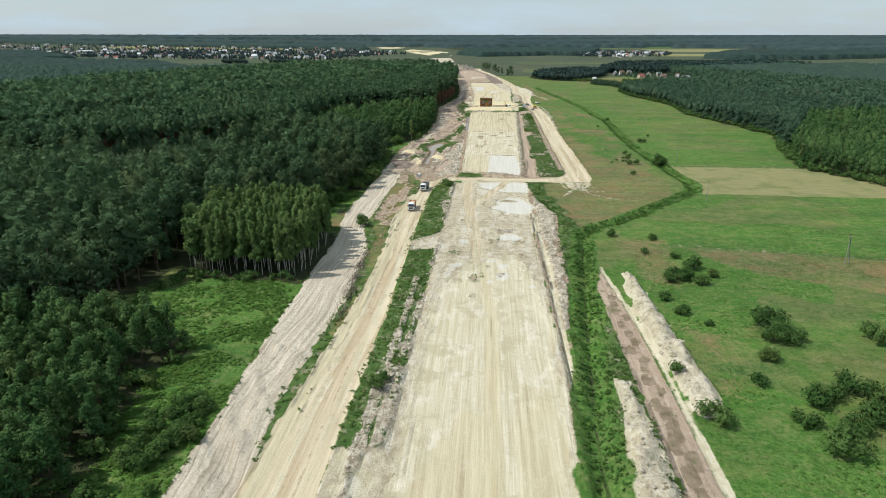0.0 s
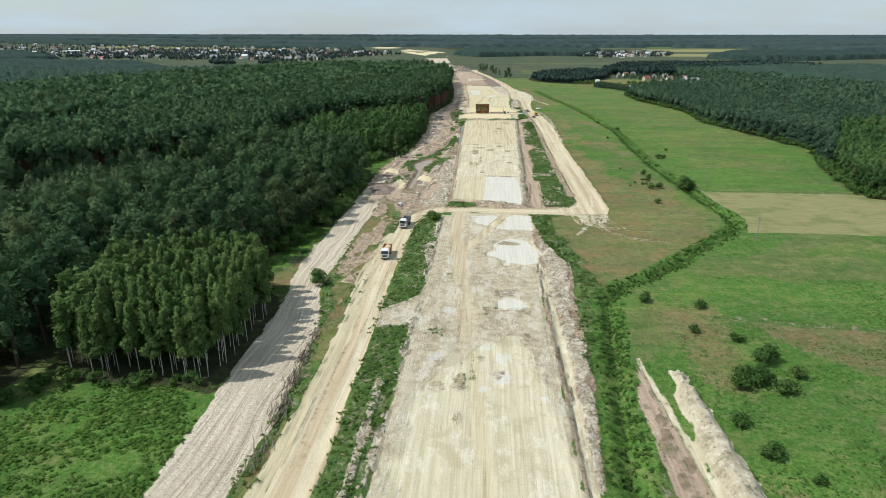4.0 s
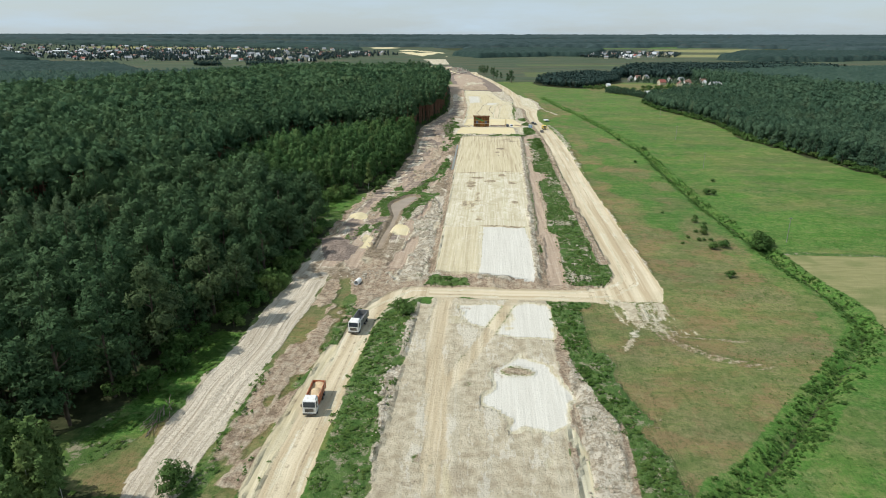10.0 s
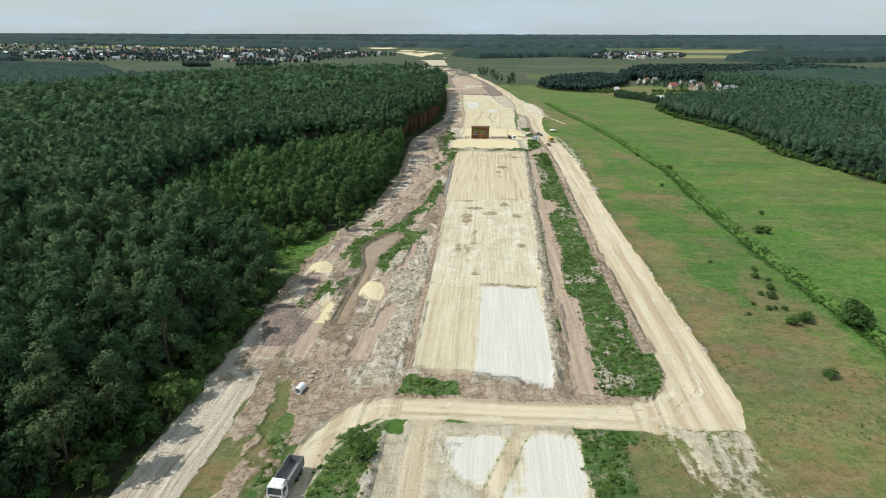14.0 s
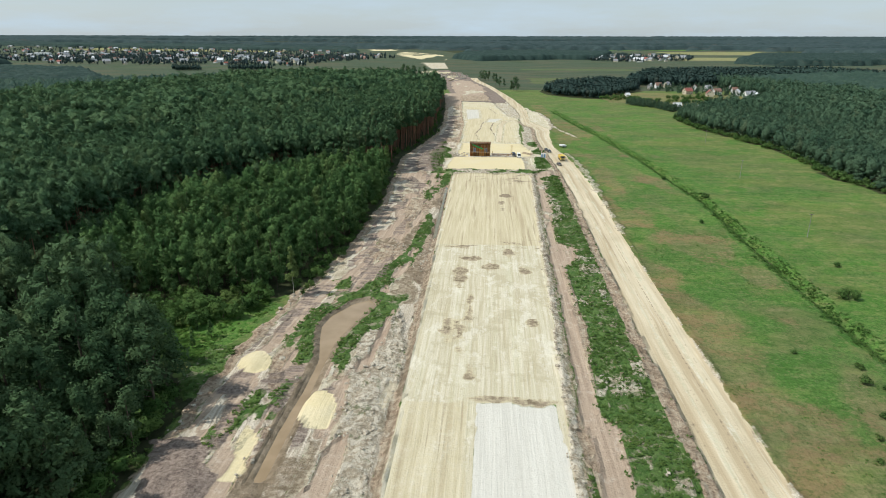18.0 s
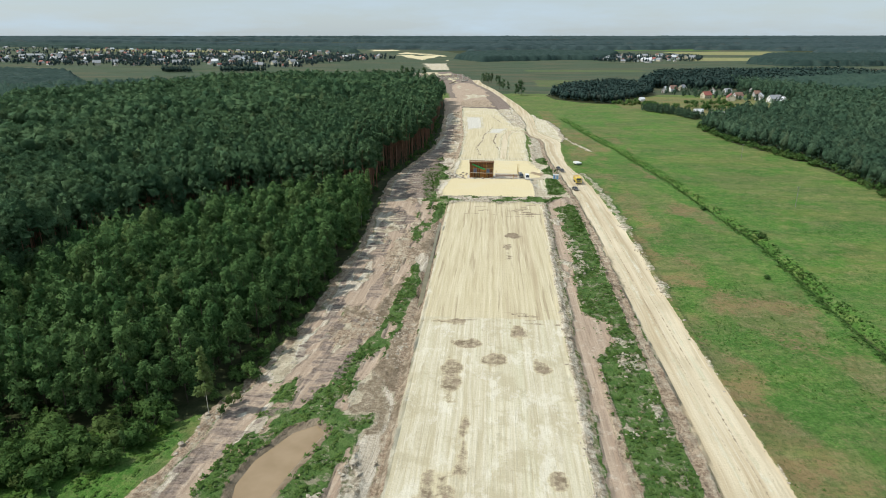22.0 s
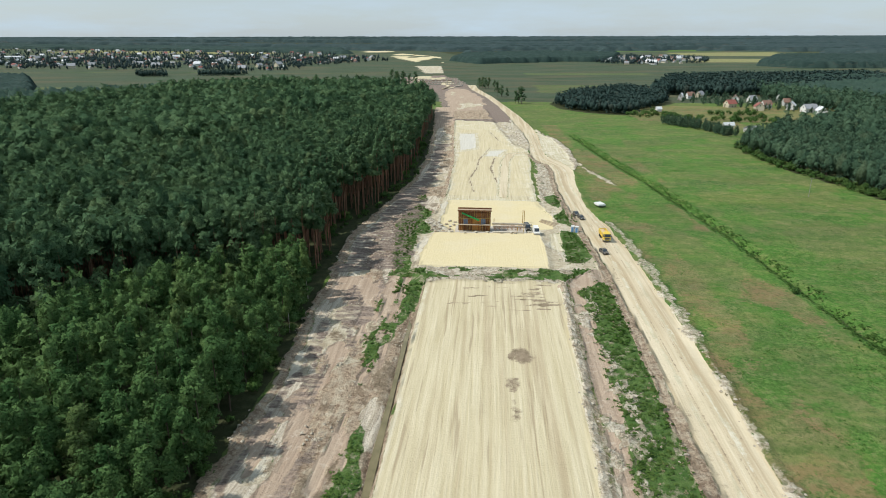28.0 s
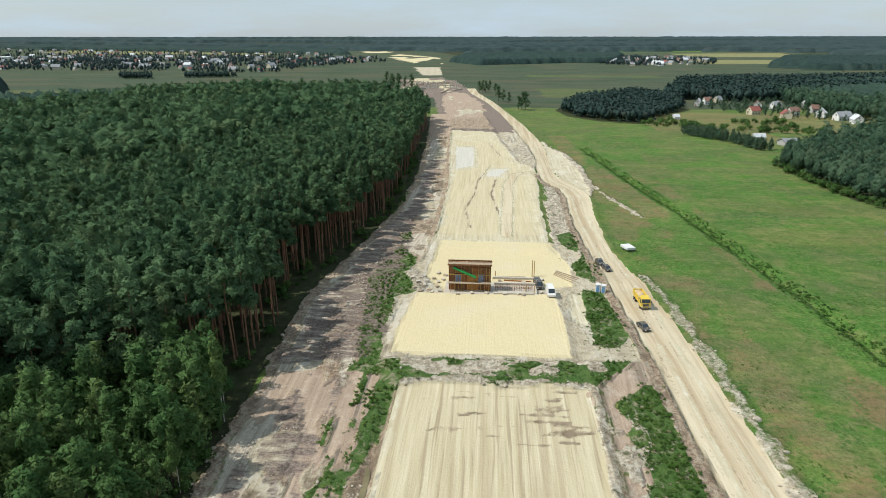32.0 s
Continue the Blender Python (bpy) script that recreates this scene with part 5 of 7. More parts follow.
def lobes_for(rng, kind, h):
    """Crown lobes of a tree of height h: (x, y, z, rx, rz)."""
    out = []
    if kind == "pine":
        r0, base = h * 0.12, h * 0.62
        for i in range(9):
            f = i / 8
            rr = r0 * (1.0 - 0.55 * f) * (0.5 + 0.5 * rng.random())
            a = rng.random() * 6.283
            out.append((rr * math.cos(a), rr * math.sin(a), base + (h - base) * (0.08 + 0.84 * f), r0 * (0.62 - 0.28 * f), r0 * (0.5 - 0.1 * f)))
    elif kind == "birch":
        r0, base = h * 0.115, h * 0.36
        for i in range(9):
            f = i / 8
            rr = r0 * (0.9 - 0.75 * f) * rng.random()
            a = rng.random() * 6.283
            out.append((rr * math.cos(a), rr * math.sin(a), base + (h - base) * (0.06 + 0.86 * f), r0 * (0.75 - 0.38 * f), h * 0.085))
    elif kind == "full":
        r0 = h * 0.25
        for i in range(12):
            f = i / 11
            rr = r0 * (0.85 if f < 0.6 else 0.4) * rng.random() ** 0.5
            a = rng.random() * 6.283
            out.append((rr * math.cos(a), rr * math.sin(a), h * (0.16 + 0.7 * f), r0 * (0.66 - 0.28 * f), h * 0.13))
    elif kind == "bush":
        for i in range(7):
            a, rr = rng.random() * 6.283, h * 0.5 * rng.random() ** 0.6
            q = h * (0.28 + 0.15 * rng.random())
            out.append((rr * math.cos(a), rr * math.sin(a), max(q * 0.85, h * (0.72 - 0.6 * rr / h) * (0.6 + 0.5 * rng.random())), q, q * 0.95))
    else:
        r0, base = h * (0.24 if kind == "broad" else 0.2), h * (0.17 if kind == "broad" else 0.15)
        for i in range(11):
            f = i / 10
            rr = r0 * (0.8 if f < 0.7 else 0.35) * rng.random() ** 0.5
            a = rng.random() * 6.283
            out.append((rr * math.cos(a), rr * math.sin(a), base + (h - base) * (0.12 + 0.76 * f), r0 * (0.58 - 0.16 * f), h * 0.11))
    return out


def tree_shape(kind, h, detail, seed):
    """Crown and trunk arrays. detail: 0 near, 1 middle, 2 far, 3 farthest."""
    rng = np.random.default_rng(seed)
    lob = lobes_for(rng, kind, h)
    count = {"pine": (700, 230, 84, 22), "birch": (640, 210, 60, 22), "young": (640, 200, 64, 22), "broad": (900, 250, 120, 26), "bush": (380, 110, 40, 20), "full": (800, 210, 64, 22)}[kind][detail]
    size = h * {"pine": 0.032, "birch": 0.036, "young": 0.04, "broad": 0.034, "bush": 0.11, "full": 0.042}[kind] * (1.04, 1.7, 2.35, 3.7)[detail]
    zc = sum(l[2] for l in lob) / len(lob)
    wide = max(abs(l[0]) + l[3] for l in lob)
    tall = max(l[2] + l[4] for l in lob) - zc
    parts = [clumps(rng, lob, count, size, 0.45 if kind == "pine" else 0.2)]
    if detail == 3:
        parts.append(core(rng, 0, 0, zc, wide * 0.72, tall * 0.78))
    elif detail == 2:
        parts.append(core(rng, 0, 0, zc, wide * 0.7, tall * 0.76))
    else:
        for l in lob[:: (1 if detail == 0 else 3)]:
            parts.append(core(rng, l[0], l[1], l[2], l[3] * (0.74 if detail == 0 else 0.9), l[4] * (0.74 if detail == 0 else 1.0)))
    crown = joined(parts)
    lean = rng.normal(size=2) * 0.02 * h
    top = h * (0.93 if kind != "bush" else 0.6)
    r = h * {"pine": 0.0085, "birch": 0.0036, "young": 0.009, "broad": 0.013, "bush": 0.02, "full": 0.011}[kind]
    sides = (6, 4, 3, 3)[detail]
    if detail >= 2:
        return crown, joined([tube([(0, 0, -0.6), (0, 0, top * 0.9)], [r * 1.35, r * 0.5], 3)])
    bits = [tube([(0, 0, -0.6), (lean[0] * 0.2, lean[1] * 0.2, top * 0.35), (lean[0] * 0.5, lean[1] * 0.5, top * 0.7), (0, 0, top)], [r * 1.35, r, r * 0.7, r * 0.15], sides)]
    if detail == 0:
        for l in lob[::2]:
            z0 = max(h * 0.2, l[2] - h * (0.05 if kind == "pine" else 0.13)) if kind != "bush" else 0.1
            bits.append(tube([(0, 0, z0), (l[0] * 0.55, l[1] * 0.55, (z0 + l[2]) / 2 + 0.1), (l[0], l[1], l[2])], [r * 0.45, r * 0.3, r * 0.12], 4))
    return crown, joined(bits)


LEAF = {"pine": M_PINE, "birch": M_BIRCH, "young": M_YOUNG, "broad": M_BROAD, "bush": M_BUSH, "full": M_FULL}
BARK = {"pine": M_PINEBARK, "birch": M_BIRCHBARK, "young": M_BARK, "broad": M_BARK, "bush": M_BARK, "full": M_BARK}
HEIGHT = {"pine": 20.0, "birch": 15.0, "young": 12.0, "broad": 17.0, "bush": 3.0, "full": 14.0}
NAME = {"full": ("leafy_tree", "leafy tree with blue-green crown down to the ground", "tree"), "pine": ("pine_tree", "tall pine with bare reddish trunk and high dark crown", "pine"), "birch": ("birch_tree", "slender birch with white trunk and light green crown", "birch"), "young": ("young_tree", "young broadleaf tree with full green crown at the forest edge", "tree"), "broad": ("broadleaf_tree", "dark green broadleaf tree with a rounded crown", "tree"), "bush": ("bush", "round dark green bush standing in the meadow", "bush")}
TEMPL = {}


def near_tree(kind, x, y, scale, turn, variant, group):
    key = (kind, variant)
    if key not in TEMPL:
        (cv, cf, cn_), (tv, tf, tn_) = tree_shape(kind, HEIGHT[kind], 0, 100 + variant * 7 + len(kind) * 31)
        TEMPL[key] = (raw_mesh(kind + "_crown", cv, cf, LEAF[kind], normals=cn_), raw_mesh(kind + "_trunk", tv, tf, BARK[kind], smooth=True))
    crown, trunk = TEMPL[key]
    nm, lab, cat = NAME[kind]
    e = new(nm)
    e.matrix_basis = pose(x, y, float(height(x, y)) - 0.05, 0, 0, turn) @ Matrix.Diagonal((scale, scale, scale, 1))
    tagged(e, lab, cat, group)
    for pn, me in (("trunk", trunk), ("crown", crown)):
        new(pn, me).parent = e


def scatter(polyg, step, rng, jitter=0.45, margin=0.5):
    """Points inside an outline, a step apart, unevenly."""
    p = np.array(polyg)
    gx, gy = np.meshgrid(np.arange(p[:, 0].min(), p[:, 0].max(), step), np.arange(p[:, 1].min(), p[:, 1].max(), step))
    gx = gx + rng.uniform(-jitter, jitter, gx.shape) * step + (np.arange(gx.shape[0]) % 2)[:, None] * step * 0.5
    gy = gy + rng.uniform(-jitter, jitter, gy.shape) * step
    gx, gy = gx.ravel(), gy.ravel()
    k = inside(gx, gy, polyg) > margin
    return gx[k], gy[k]


def forest_mesh(name, kind, x, y, s, detail, seed, label, mat_=None):
    """One object of many joined trees."""
    rng = np.random.default_rng(seed)
    allv = {"c": [], "t": []}
    allf = {"c": [], "t": []}
    alln = []
    tag = {"c": [], "t": []}
    cnt = {"c": 0, "t": 0}
    variants = 6
    which = rng.integers(0, variants, len(x))
    z = height(x, y)
    for vi in range(variants):
        k = np.where(which == vi)[0]
        if not len(k):
            continue
        crown, trunk = tree_shape(kind, HEIGHT[kind], detail, 900 + vi * 13 + detail * 101 + len(kind))
        a = rng.random(len(k)) * 6.283
        ca, sa = np.cos(a)[:, None], np.sin(a)[:, None]
        sw = (s[k] * rng.uniform(0.88, 1.12, len(k)))[:, None]
        rnd = rng.random(len(k))
        for part_, (v, f, nn) in (("c", crown), ("t", trunk)):
            px = (v[None, :, 0] * ca - v[None, :, 1] * sa) * sw + x[k][:, None]
            py = (v[None, :, 0] * sa + v[None, :, 1] * ca) * sw + y[k][:, None]
            pz = v[None, :, 2] * s[k][:, None] + z[k][:, None]
            allv[part_].append(np.stack([px, py, pz], 2).reshape(-1, 3))
            allf[part_].append((f[None] + (np.arange(len(k)) * len(v))[:, None, None] + cnt[part_]).reshape(-1, 3))
            tag[part_].append(np.repeat(rnd, len(v)))
            if part_ == "c":
                alln.append(np.stack([nn[None, :, 0] * ca - nn[None, :, 1] * sa, nn[None, :, 0] * sa + nn[None, :, 1] * ca, np.repeat(nn[None, :, 2], len(k), 0)], 2).reshape(-1, 3))
            cnt[part_] += len(k) * len(v)
    e = new(name)
    tagged(e, label, "forest", kind="stuff")
    for part_, pn, mat in (("c", "crowns", mat_ or LEAF[kind]), ("t", "trunks", BARK[kind])):
        if part_ == "t" and detail >= 3:
            continue
        ob = new(pn, raw_mesh(name + "_" + pn, np.concatenate(allv[part_]), np.concatenate(allf[part_]), mat, {"tree": np.concatenate(tag[part_])}, normals=np.concatenate(alln) if part_ == "c" else None))
        ob.parent = e
        tagged(ob, kind="stuff")


def canopy(name, kind, x, y, h, cell, label, mat=None, dome=0.3):
    """The closed roof of a far wood: a dome for each tree, with gaps between them."""
    x0, y0 = x.min() - cell * 4, y.min() - cell * 4
    cx, cy = np.arange(x0, x.max() + cell * 4, cell), np.arange(y0, y.max() + cell * 4, cell)
    gx, gy = np.meshgrid(cx, cy)
    rng = np.random.default_rng(len(x))
    gx = gx + rng.uniform(-0.25, 0.25, gx.shape) * cell
    gy = gy + rng.uniform(-0.25, 0.25, gy.shape) * cell
    top = np.full(gx.shape, -2.0)
    shade = np.zeros(gx.shape)
    ii, jj = np.round((y - y0) / cell).astype(int), np.round((x - x0) / cell).astype(int)
    rnd = rng.random(len(x))
    reach = 2
    for di in range(-reach, reach + 1):
        for dj in range(-reach, reach + 1):
            a, b = np.clip(ii + di, 0, len(cy) - 1), np.clip(jj + dj, 0, len(cx) - 1)
            r2 = ((gx[a, b] - x) ** 2 + (gy[a, b] - y) ** 2) / (cell * 0.95) ** 2
            z = h * (1 - dome * np.minimum(r2, 1.3))
            z = np.where(r2 > 2.4, -2.0, z)
            order = np.argsort(z)
            a, b, z, rr = a[order], b[order], z[order], rnd[order]
            better = z > top[a, b]
            top[a[better], b[better]] = z[better]
            shade[a[better], b[better]] = rr[better]
    top += rng.normal(size=top.shape) * 0.015 * h.mean() * (top > 0)
    gz = height(gx.ravel(), gy.ravel()).reshape(gx.shape) + top
    n = len(cx)
    c0 = (np.arange(len(cy) - 1)[:, None] * n + np.arange(n - 1)[None, :]).ravel()
    q = np.stack([c0, c0 + 1, c0 + n + 1, c0 + n], 1)
    live = (top.ravel()[q] > 0).any(1)
    used, inv = np.unique(q[live], return_inverse=True)
    v = np.stack([gx.ravel(), gy.ravel(), gz.ravel()], 1)[used]
    e = new(name, raw_mesh(name, v, inv.reshape(-1, 4), mat or M_PINEFAR, {"tree": shade.ravel()[used]}, True))
    tagged(e, label, "forest", kind="stuff")


def plant(poly_, kind, step, name, label, near_x=None, near_max=300, group="", sizes=(0.8, 1.15), seed=1, mid=120, farther=250, free=(), leaf=None):
    """Fill a wood: single trees along its near edge, joined ones behind, coarser with distance."""
    rng = np.random.default_rng(seed)
    x, y = scatter(poly_, step, rng)
    for f_ in free:
        k = inside(x, y, f_) < 0
        x, y = x[k], y[k]
    seen = np.abs(x) < 0.76 * y + 40
    if (~seen).sum() > 50:
        ux, uy = scatter(poly_, step * 2, rng)
        k = np.abs(ux) >= 0.76 * uy + 36
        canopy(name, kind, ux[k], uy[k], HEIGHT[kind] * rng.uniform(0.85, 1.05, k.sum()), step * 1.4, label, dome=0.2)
    x, y = x[seen], y[seen]
    s = rng.uniform(*sizes, len(x))
    s *= 0.88 + 0.24 * fbm(x, y, 25, seed)
    d = np.abs(x) + np.maximum(0, y - 420) * 0.35
    near = np.zeros(len(x), bool)
    if near_x is not None:
        near = (np.abs(x) < near_x) & (y < 800)
        if near.sum() > near_max:
            order = np.argsort(np.where(near, d, 1e9))[:near_max]
            near[:] = False
            near[order] = True
        for i in np.where(near)[0]:
            near_tree(kind, float(x[i]), float(y[i]), float(s[i]), float(rng.random() * 360), int(rng.integers(0, 6)), group)
    rest = ~near
    for det, sel, tone in ((1, rest & (d < mid), "near"), (2, rest & (d >= mid) & (d < farther), "middle"), (3, rest & (d >= farther), "far")):
        if det == 3 and sel.sum():
            deep = sel & (d >= farther + 260)
            if deep.sum():
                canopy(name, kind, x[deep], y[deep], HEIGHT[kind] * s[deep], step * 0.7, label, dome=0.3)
            sel = sel & ~deep & (rng.random(len(x)) < 0.66)
            forest_mesh(name, kind, x[sel], y[sel], s[sel] * 1.14, 3, seed + det, label, leaf)
        elif sel.sum():
            forest_mesh(name, kind, x[sel], y[sel], s[sel], det, seed + det, label, leaf)


plant(FOREST_A, "young", 3.8, "young_wood", "dense wood of young broadleaf trees with green crowns", 95, 170, "young trees at the clearing", (0.7, 1.05), 11)
plant(BIRCHES, "birch", 2.6, "birch_stand", "stand of slender birches with light green crowns", 100, 220, "birches of the stand", (0.92, 1.2), 12)
plant(BROADLEAF, "broad", 5.2, "broadleaf_wood", "dense broadleaf forest with dark rounded crowns", 80, 170, "trees along the forest edge", (0.62, 1.35), 13, free=(WILLOWS,))
plant(WILLOWS, "young", 3.6, "willow_thicket", "low thicket of silvery green willows inside the forest", None, 0, "", (0.55, 0.95), 18, 120, 500, leaf=M_WILLOW)
plant(MIXED_WOOD, "young", 4.2, "mixed_wood", "mixed wood of mid-green rounded broadleaf crowns", 74, 120, "trees along the dirt track", (0.75, 1.35), 17)
plant(PINES, "pine", 4.0, "pine_forest", "dense pine forest with dark blue-green crowns", 66, 240, "pines along the forest edge", (0.88, 1.25), 14)
belt = np.random.default_rng(19)
k_ = belt.random(330)
line_ = np.array([(-330, 236), (-200, 301), (-150, 366), (-125, 402), (-125, 478), (-95, 531), (-56, 556)], float)
run_ = np.concatenate([[0], np.cumsum(np.hypot(*np.diff(line_, axis=0).T))])
x_, y_ = np.interp(k_ * run_[-1], run_, line_[:, 0]) + belt.normal(size=330) * 2.2, np.interp(k_ * run_[-1], run_, line_[:, 1]) + belt.normal(size=330) * 2.2
forest_mesh("wood_belt", "full", x_, y_, belt.uniform(0.7, 1.25, 330), 2, 20, "belt of leafy trees at the foot of the pines", M_BROAD)
plant(EAST_WOOD, "full", 5.0, "eastern_forest", "dense blue-green forest beyond the meadow", 205, 50, "trees along the meadow", (0.75, 1.1), 15, 200, 360)
plant(PLANTATION, "young", 4.2, "plantation", "low lighter green plantation beside the meadow", 190, 40, "young trees along the meadow", (0.6, 0.9), 16, 150, 240)

# ---- far woods, groves and villages ----
def far_wood(poly_, kind, step, sizes, name, label, seed):
    rng = np.random.default_rng(seed)
    x, y = scatter(poly_, step, rng, 0.5, 0)
    if name == "horizon_forest":
        k = fbm(x * 0.22, y, 300, 46) > 0.43
        x, y = x[k], y[k]
    s = (sum(sizes) / 2 + (rng.random(len(x)) - 0.5) * (sizes[1] - sizes[0]) * 0.5) * (0.9 + 0.2 * fbm(x, y, 60, seed))
    if step < 9 and name != "western_wood":
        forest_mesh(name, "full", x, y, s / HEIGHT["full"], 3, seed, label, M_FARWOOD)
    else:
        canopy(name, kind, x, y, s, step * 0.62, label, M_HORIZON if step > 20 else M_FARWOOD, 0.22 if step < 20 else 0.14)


for n_, (pl_, kd_, st_, hs_, nm_, lb_) in enumerate(FAR_WOODS):
    far_wood(pl_, kd_, st_, hs_, nm_, lb_, 31 + n_)


def rows_of(kind, pts, sizes, name, label, detail, seed):
    rng = np.random.default_rng(seed)
    x, y = np.array(pts, float).T
    forest_mesh(name, kind, x, y, rng.uniform(*sizes, len(x)), detail, seed, label)


rows_of("broad", [(-150, 1362), (-143, 1370), (-136, 1378), (-146, 1376), (-128, 1330), (-118, 1322), (-108, 1310), (-135, 1318)], (0.9, 1.25), "tree_group", "group of tall trees beside the far works", 1, 51)
rows_of("broad", [(-6, 1247), (-14, 1252), (-2, 1258), (6, 1262), (-10, 1262), (9, 1140), (14, 1133), (20, 1124), (28, 1064), (34, 1058), (31, 1066)], (0.7, 1.1), "tree_group", "row of tall dark trees beside the haul road", 1, 52)
rng_f = np.random.default_rng(60)
V_LEFT = [(-1050, 1740), (-770, 1712), (-610, 1700), (-426, 1670), (-440, 1850), (-346, 2143), (-290, 2240), (-380, 2450), (-800, 2500), (-1400, 2450), (-1700, 2200)]
V_FAR = [(-2300, 2480), (-1400, 2480), (-800, 2530), (-560, 2600), (-620, 2900), (-1000, 3050), (-1600, 3120), (-2500, 3150)]
V_RIGHT = [(279, 2072), (369, 1996), (528, 2090), (640, 2400), (480, 2600), (363, 2440)]
for nm_, pl_, stp, sd_ in (("village_trees", V_LEFT, 18, 61), ("village_trees", V_RIGHT, 15, 62), ("village_trees", V_FAR, 32, 67)):
    x_, y_ = scatter(pl_, stp, np.random.default_rng(sd_), 0.5, -20)
    keep_ = fbm(x_, y_, 70, sd_) > 0.45
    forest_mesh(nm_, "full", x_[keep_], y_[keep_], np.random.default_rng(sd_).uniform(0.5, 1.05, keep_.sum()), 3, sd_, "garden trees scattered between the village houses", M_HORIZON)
x_, y_ = scatter([(142, 922), (158, 912), (172, 884), (180, 846), (170, 838), (158, 876), (140, 905)], 3.2, rng_f)
forest_mesh("hedge", "full", x_, y_, rng_f.uniform(0.4, 0.58, len(x_)), 1, 63, "thick green hedge of young trees at the meadow's end")
x_, y_ = scatter([(100, 960), (160, 930), (240, 905), (300, 940), (300, 960), (240, 985), (150, 985), (120, 968)], 9.0, rng_f)
keep_ = fbm(x_, y_, 40, 64) > 0.5
forest_mesh("orchard", "bush", x_[keep_], y_[keep_], rng_f.uniform(1.0, 2.2, keep_.sum()), 1, 64, "loose bushes and fruit trees below the houses")
x_, y_ = scatter([(225, 1040), (300, 985), (360, 1090), (360, 1200), (240, 1150), (205, 1090)], 9.0, rng_f)
keep_ = fbm(x_, y_, 25, 66) > 0.42
x_, y_ = x_[keep_], y_[keep_]
forest_mesh("garden_trees", "full", x_, y_, rng_f.uniform(0.3, 0.65, len(x_)), 1, 65, "garden trees between the houses")

M_ROOF = [plain("roof_" + n_, a_, b_, 1.0, 0.7) for n_, a_, b_ in (("red", (0.2, 0.065, 0.05), (0.3, 0.105, 0.08)), ("brown", (0.15, 0.09, 0.07), (0.26, 0.15, 0.11)), ("grey", (0.2, 0.21, 0.22), (0.33, 0.34, 0.35)), ("light", (0.5, 0.52, 0.53), (0.65, 0.66, 0.67)))]
M_WALLS = [plain("wall_" + n_, a_, b_, 1.5, 0.85) for n_, a_, b_ in (("white", (0.62, 0.61, 0.58), (0.75, 0.74, 0.71)), ("cream", (0.5, 0.44, 0.32), (0.62, 0.56, 0.43)), ("grey", (0.34, 0.33, 0.31), (0.46, 0.45, 0.43)))]
M_GLASS = Mat("window_glass", 0.12, 0.6).colour((0.03, 0.04, 0.05))
M_DOOR = plain("door_paint", (0.12, 0.07, 0.04), (0.2, 0.12, 0.07), 0.5)


def mesh_ob(name, bm, mat, parent=None, label=""):
    me = bpy.data.meshes.new(name)
    bm.to_mesh(me)
    bm.free()
    me.materials.append(mat)
    ob = new(name, me)
    if parent is not None:
        ob.parent = parent
    if label:
        ob["label"] = label
    return ob


def part(name, bm, material, parent, label=""):
    return mesh_ob(name, bm, material, parent, label)


def box(bm, x0, y0, z0, x1, y1, z1, bevel=0.0, m=None):
    """A block between two corners, its edges rounded."""
    r = bmesh.ops.create_cube(bm, size=1, matrix=Matrix.Translation(((x0 + x1) / 2, (y0 + y1) / 2, (z0 + z1) / 2)) @ Matrix.Diagonal((x1 - x0, y1 - y0, z1 - z0, 1)))
    if bevel:
        es = list({e for v in r["verts"] for e in v.link_edges})
        r = bmesh.ops.bevel(bm, geom=es, offset=bevel, segments=1, affect="EDGES", clamp_overlap=True)
    if m is not None:
        bmesh.ops.transform(bm, matrix=m, verts=r["verts"])
    return bm


def block(x0, y0, z0, x1, y1, z1, bevel=0.03):
    return box(bmesh.new(), x0, y0, z0, x1, y1, z1, bevel)


def prism(profile, axis, a, b):
    """A profile of (u, v) pushed along x or y from a to b; v is z."""
    bm = bmesh.new()
    ring = []
    for w in (a, b):
        ring.append([bm.verts.new((w, u, v) if axis == "x" else (u, w, v)) for u, v in profile])
    n = len(profile)
    bm.faces.new(ring[0])
    bm.faces.new(ring[1][::-1])
    for i in range(n):
        bm.faces.new((ring[0][i], ring[1][i], ring[1][(i + 1) % n], ring[0][(i + 1) % n]))
    bmesh.ops.recalc_face_normals(bm, faces=bm.faces[:])
    return bm


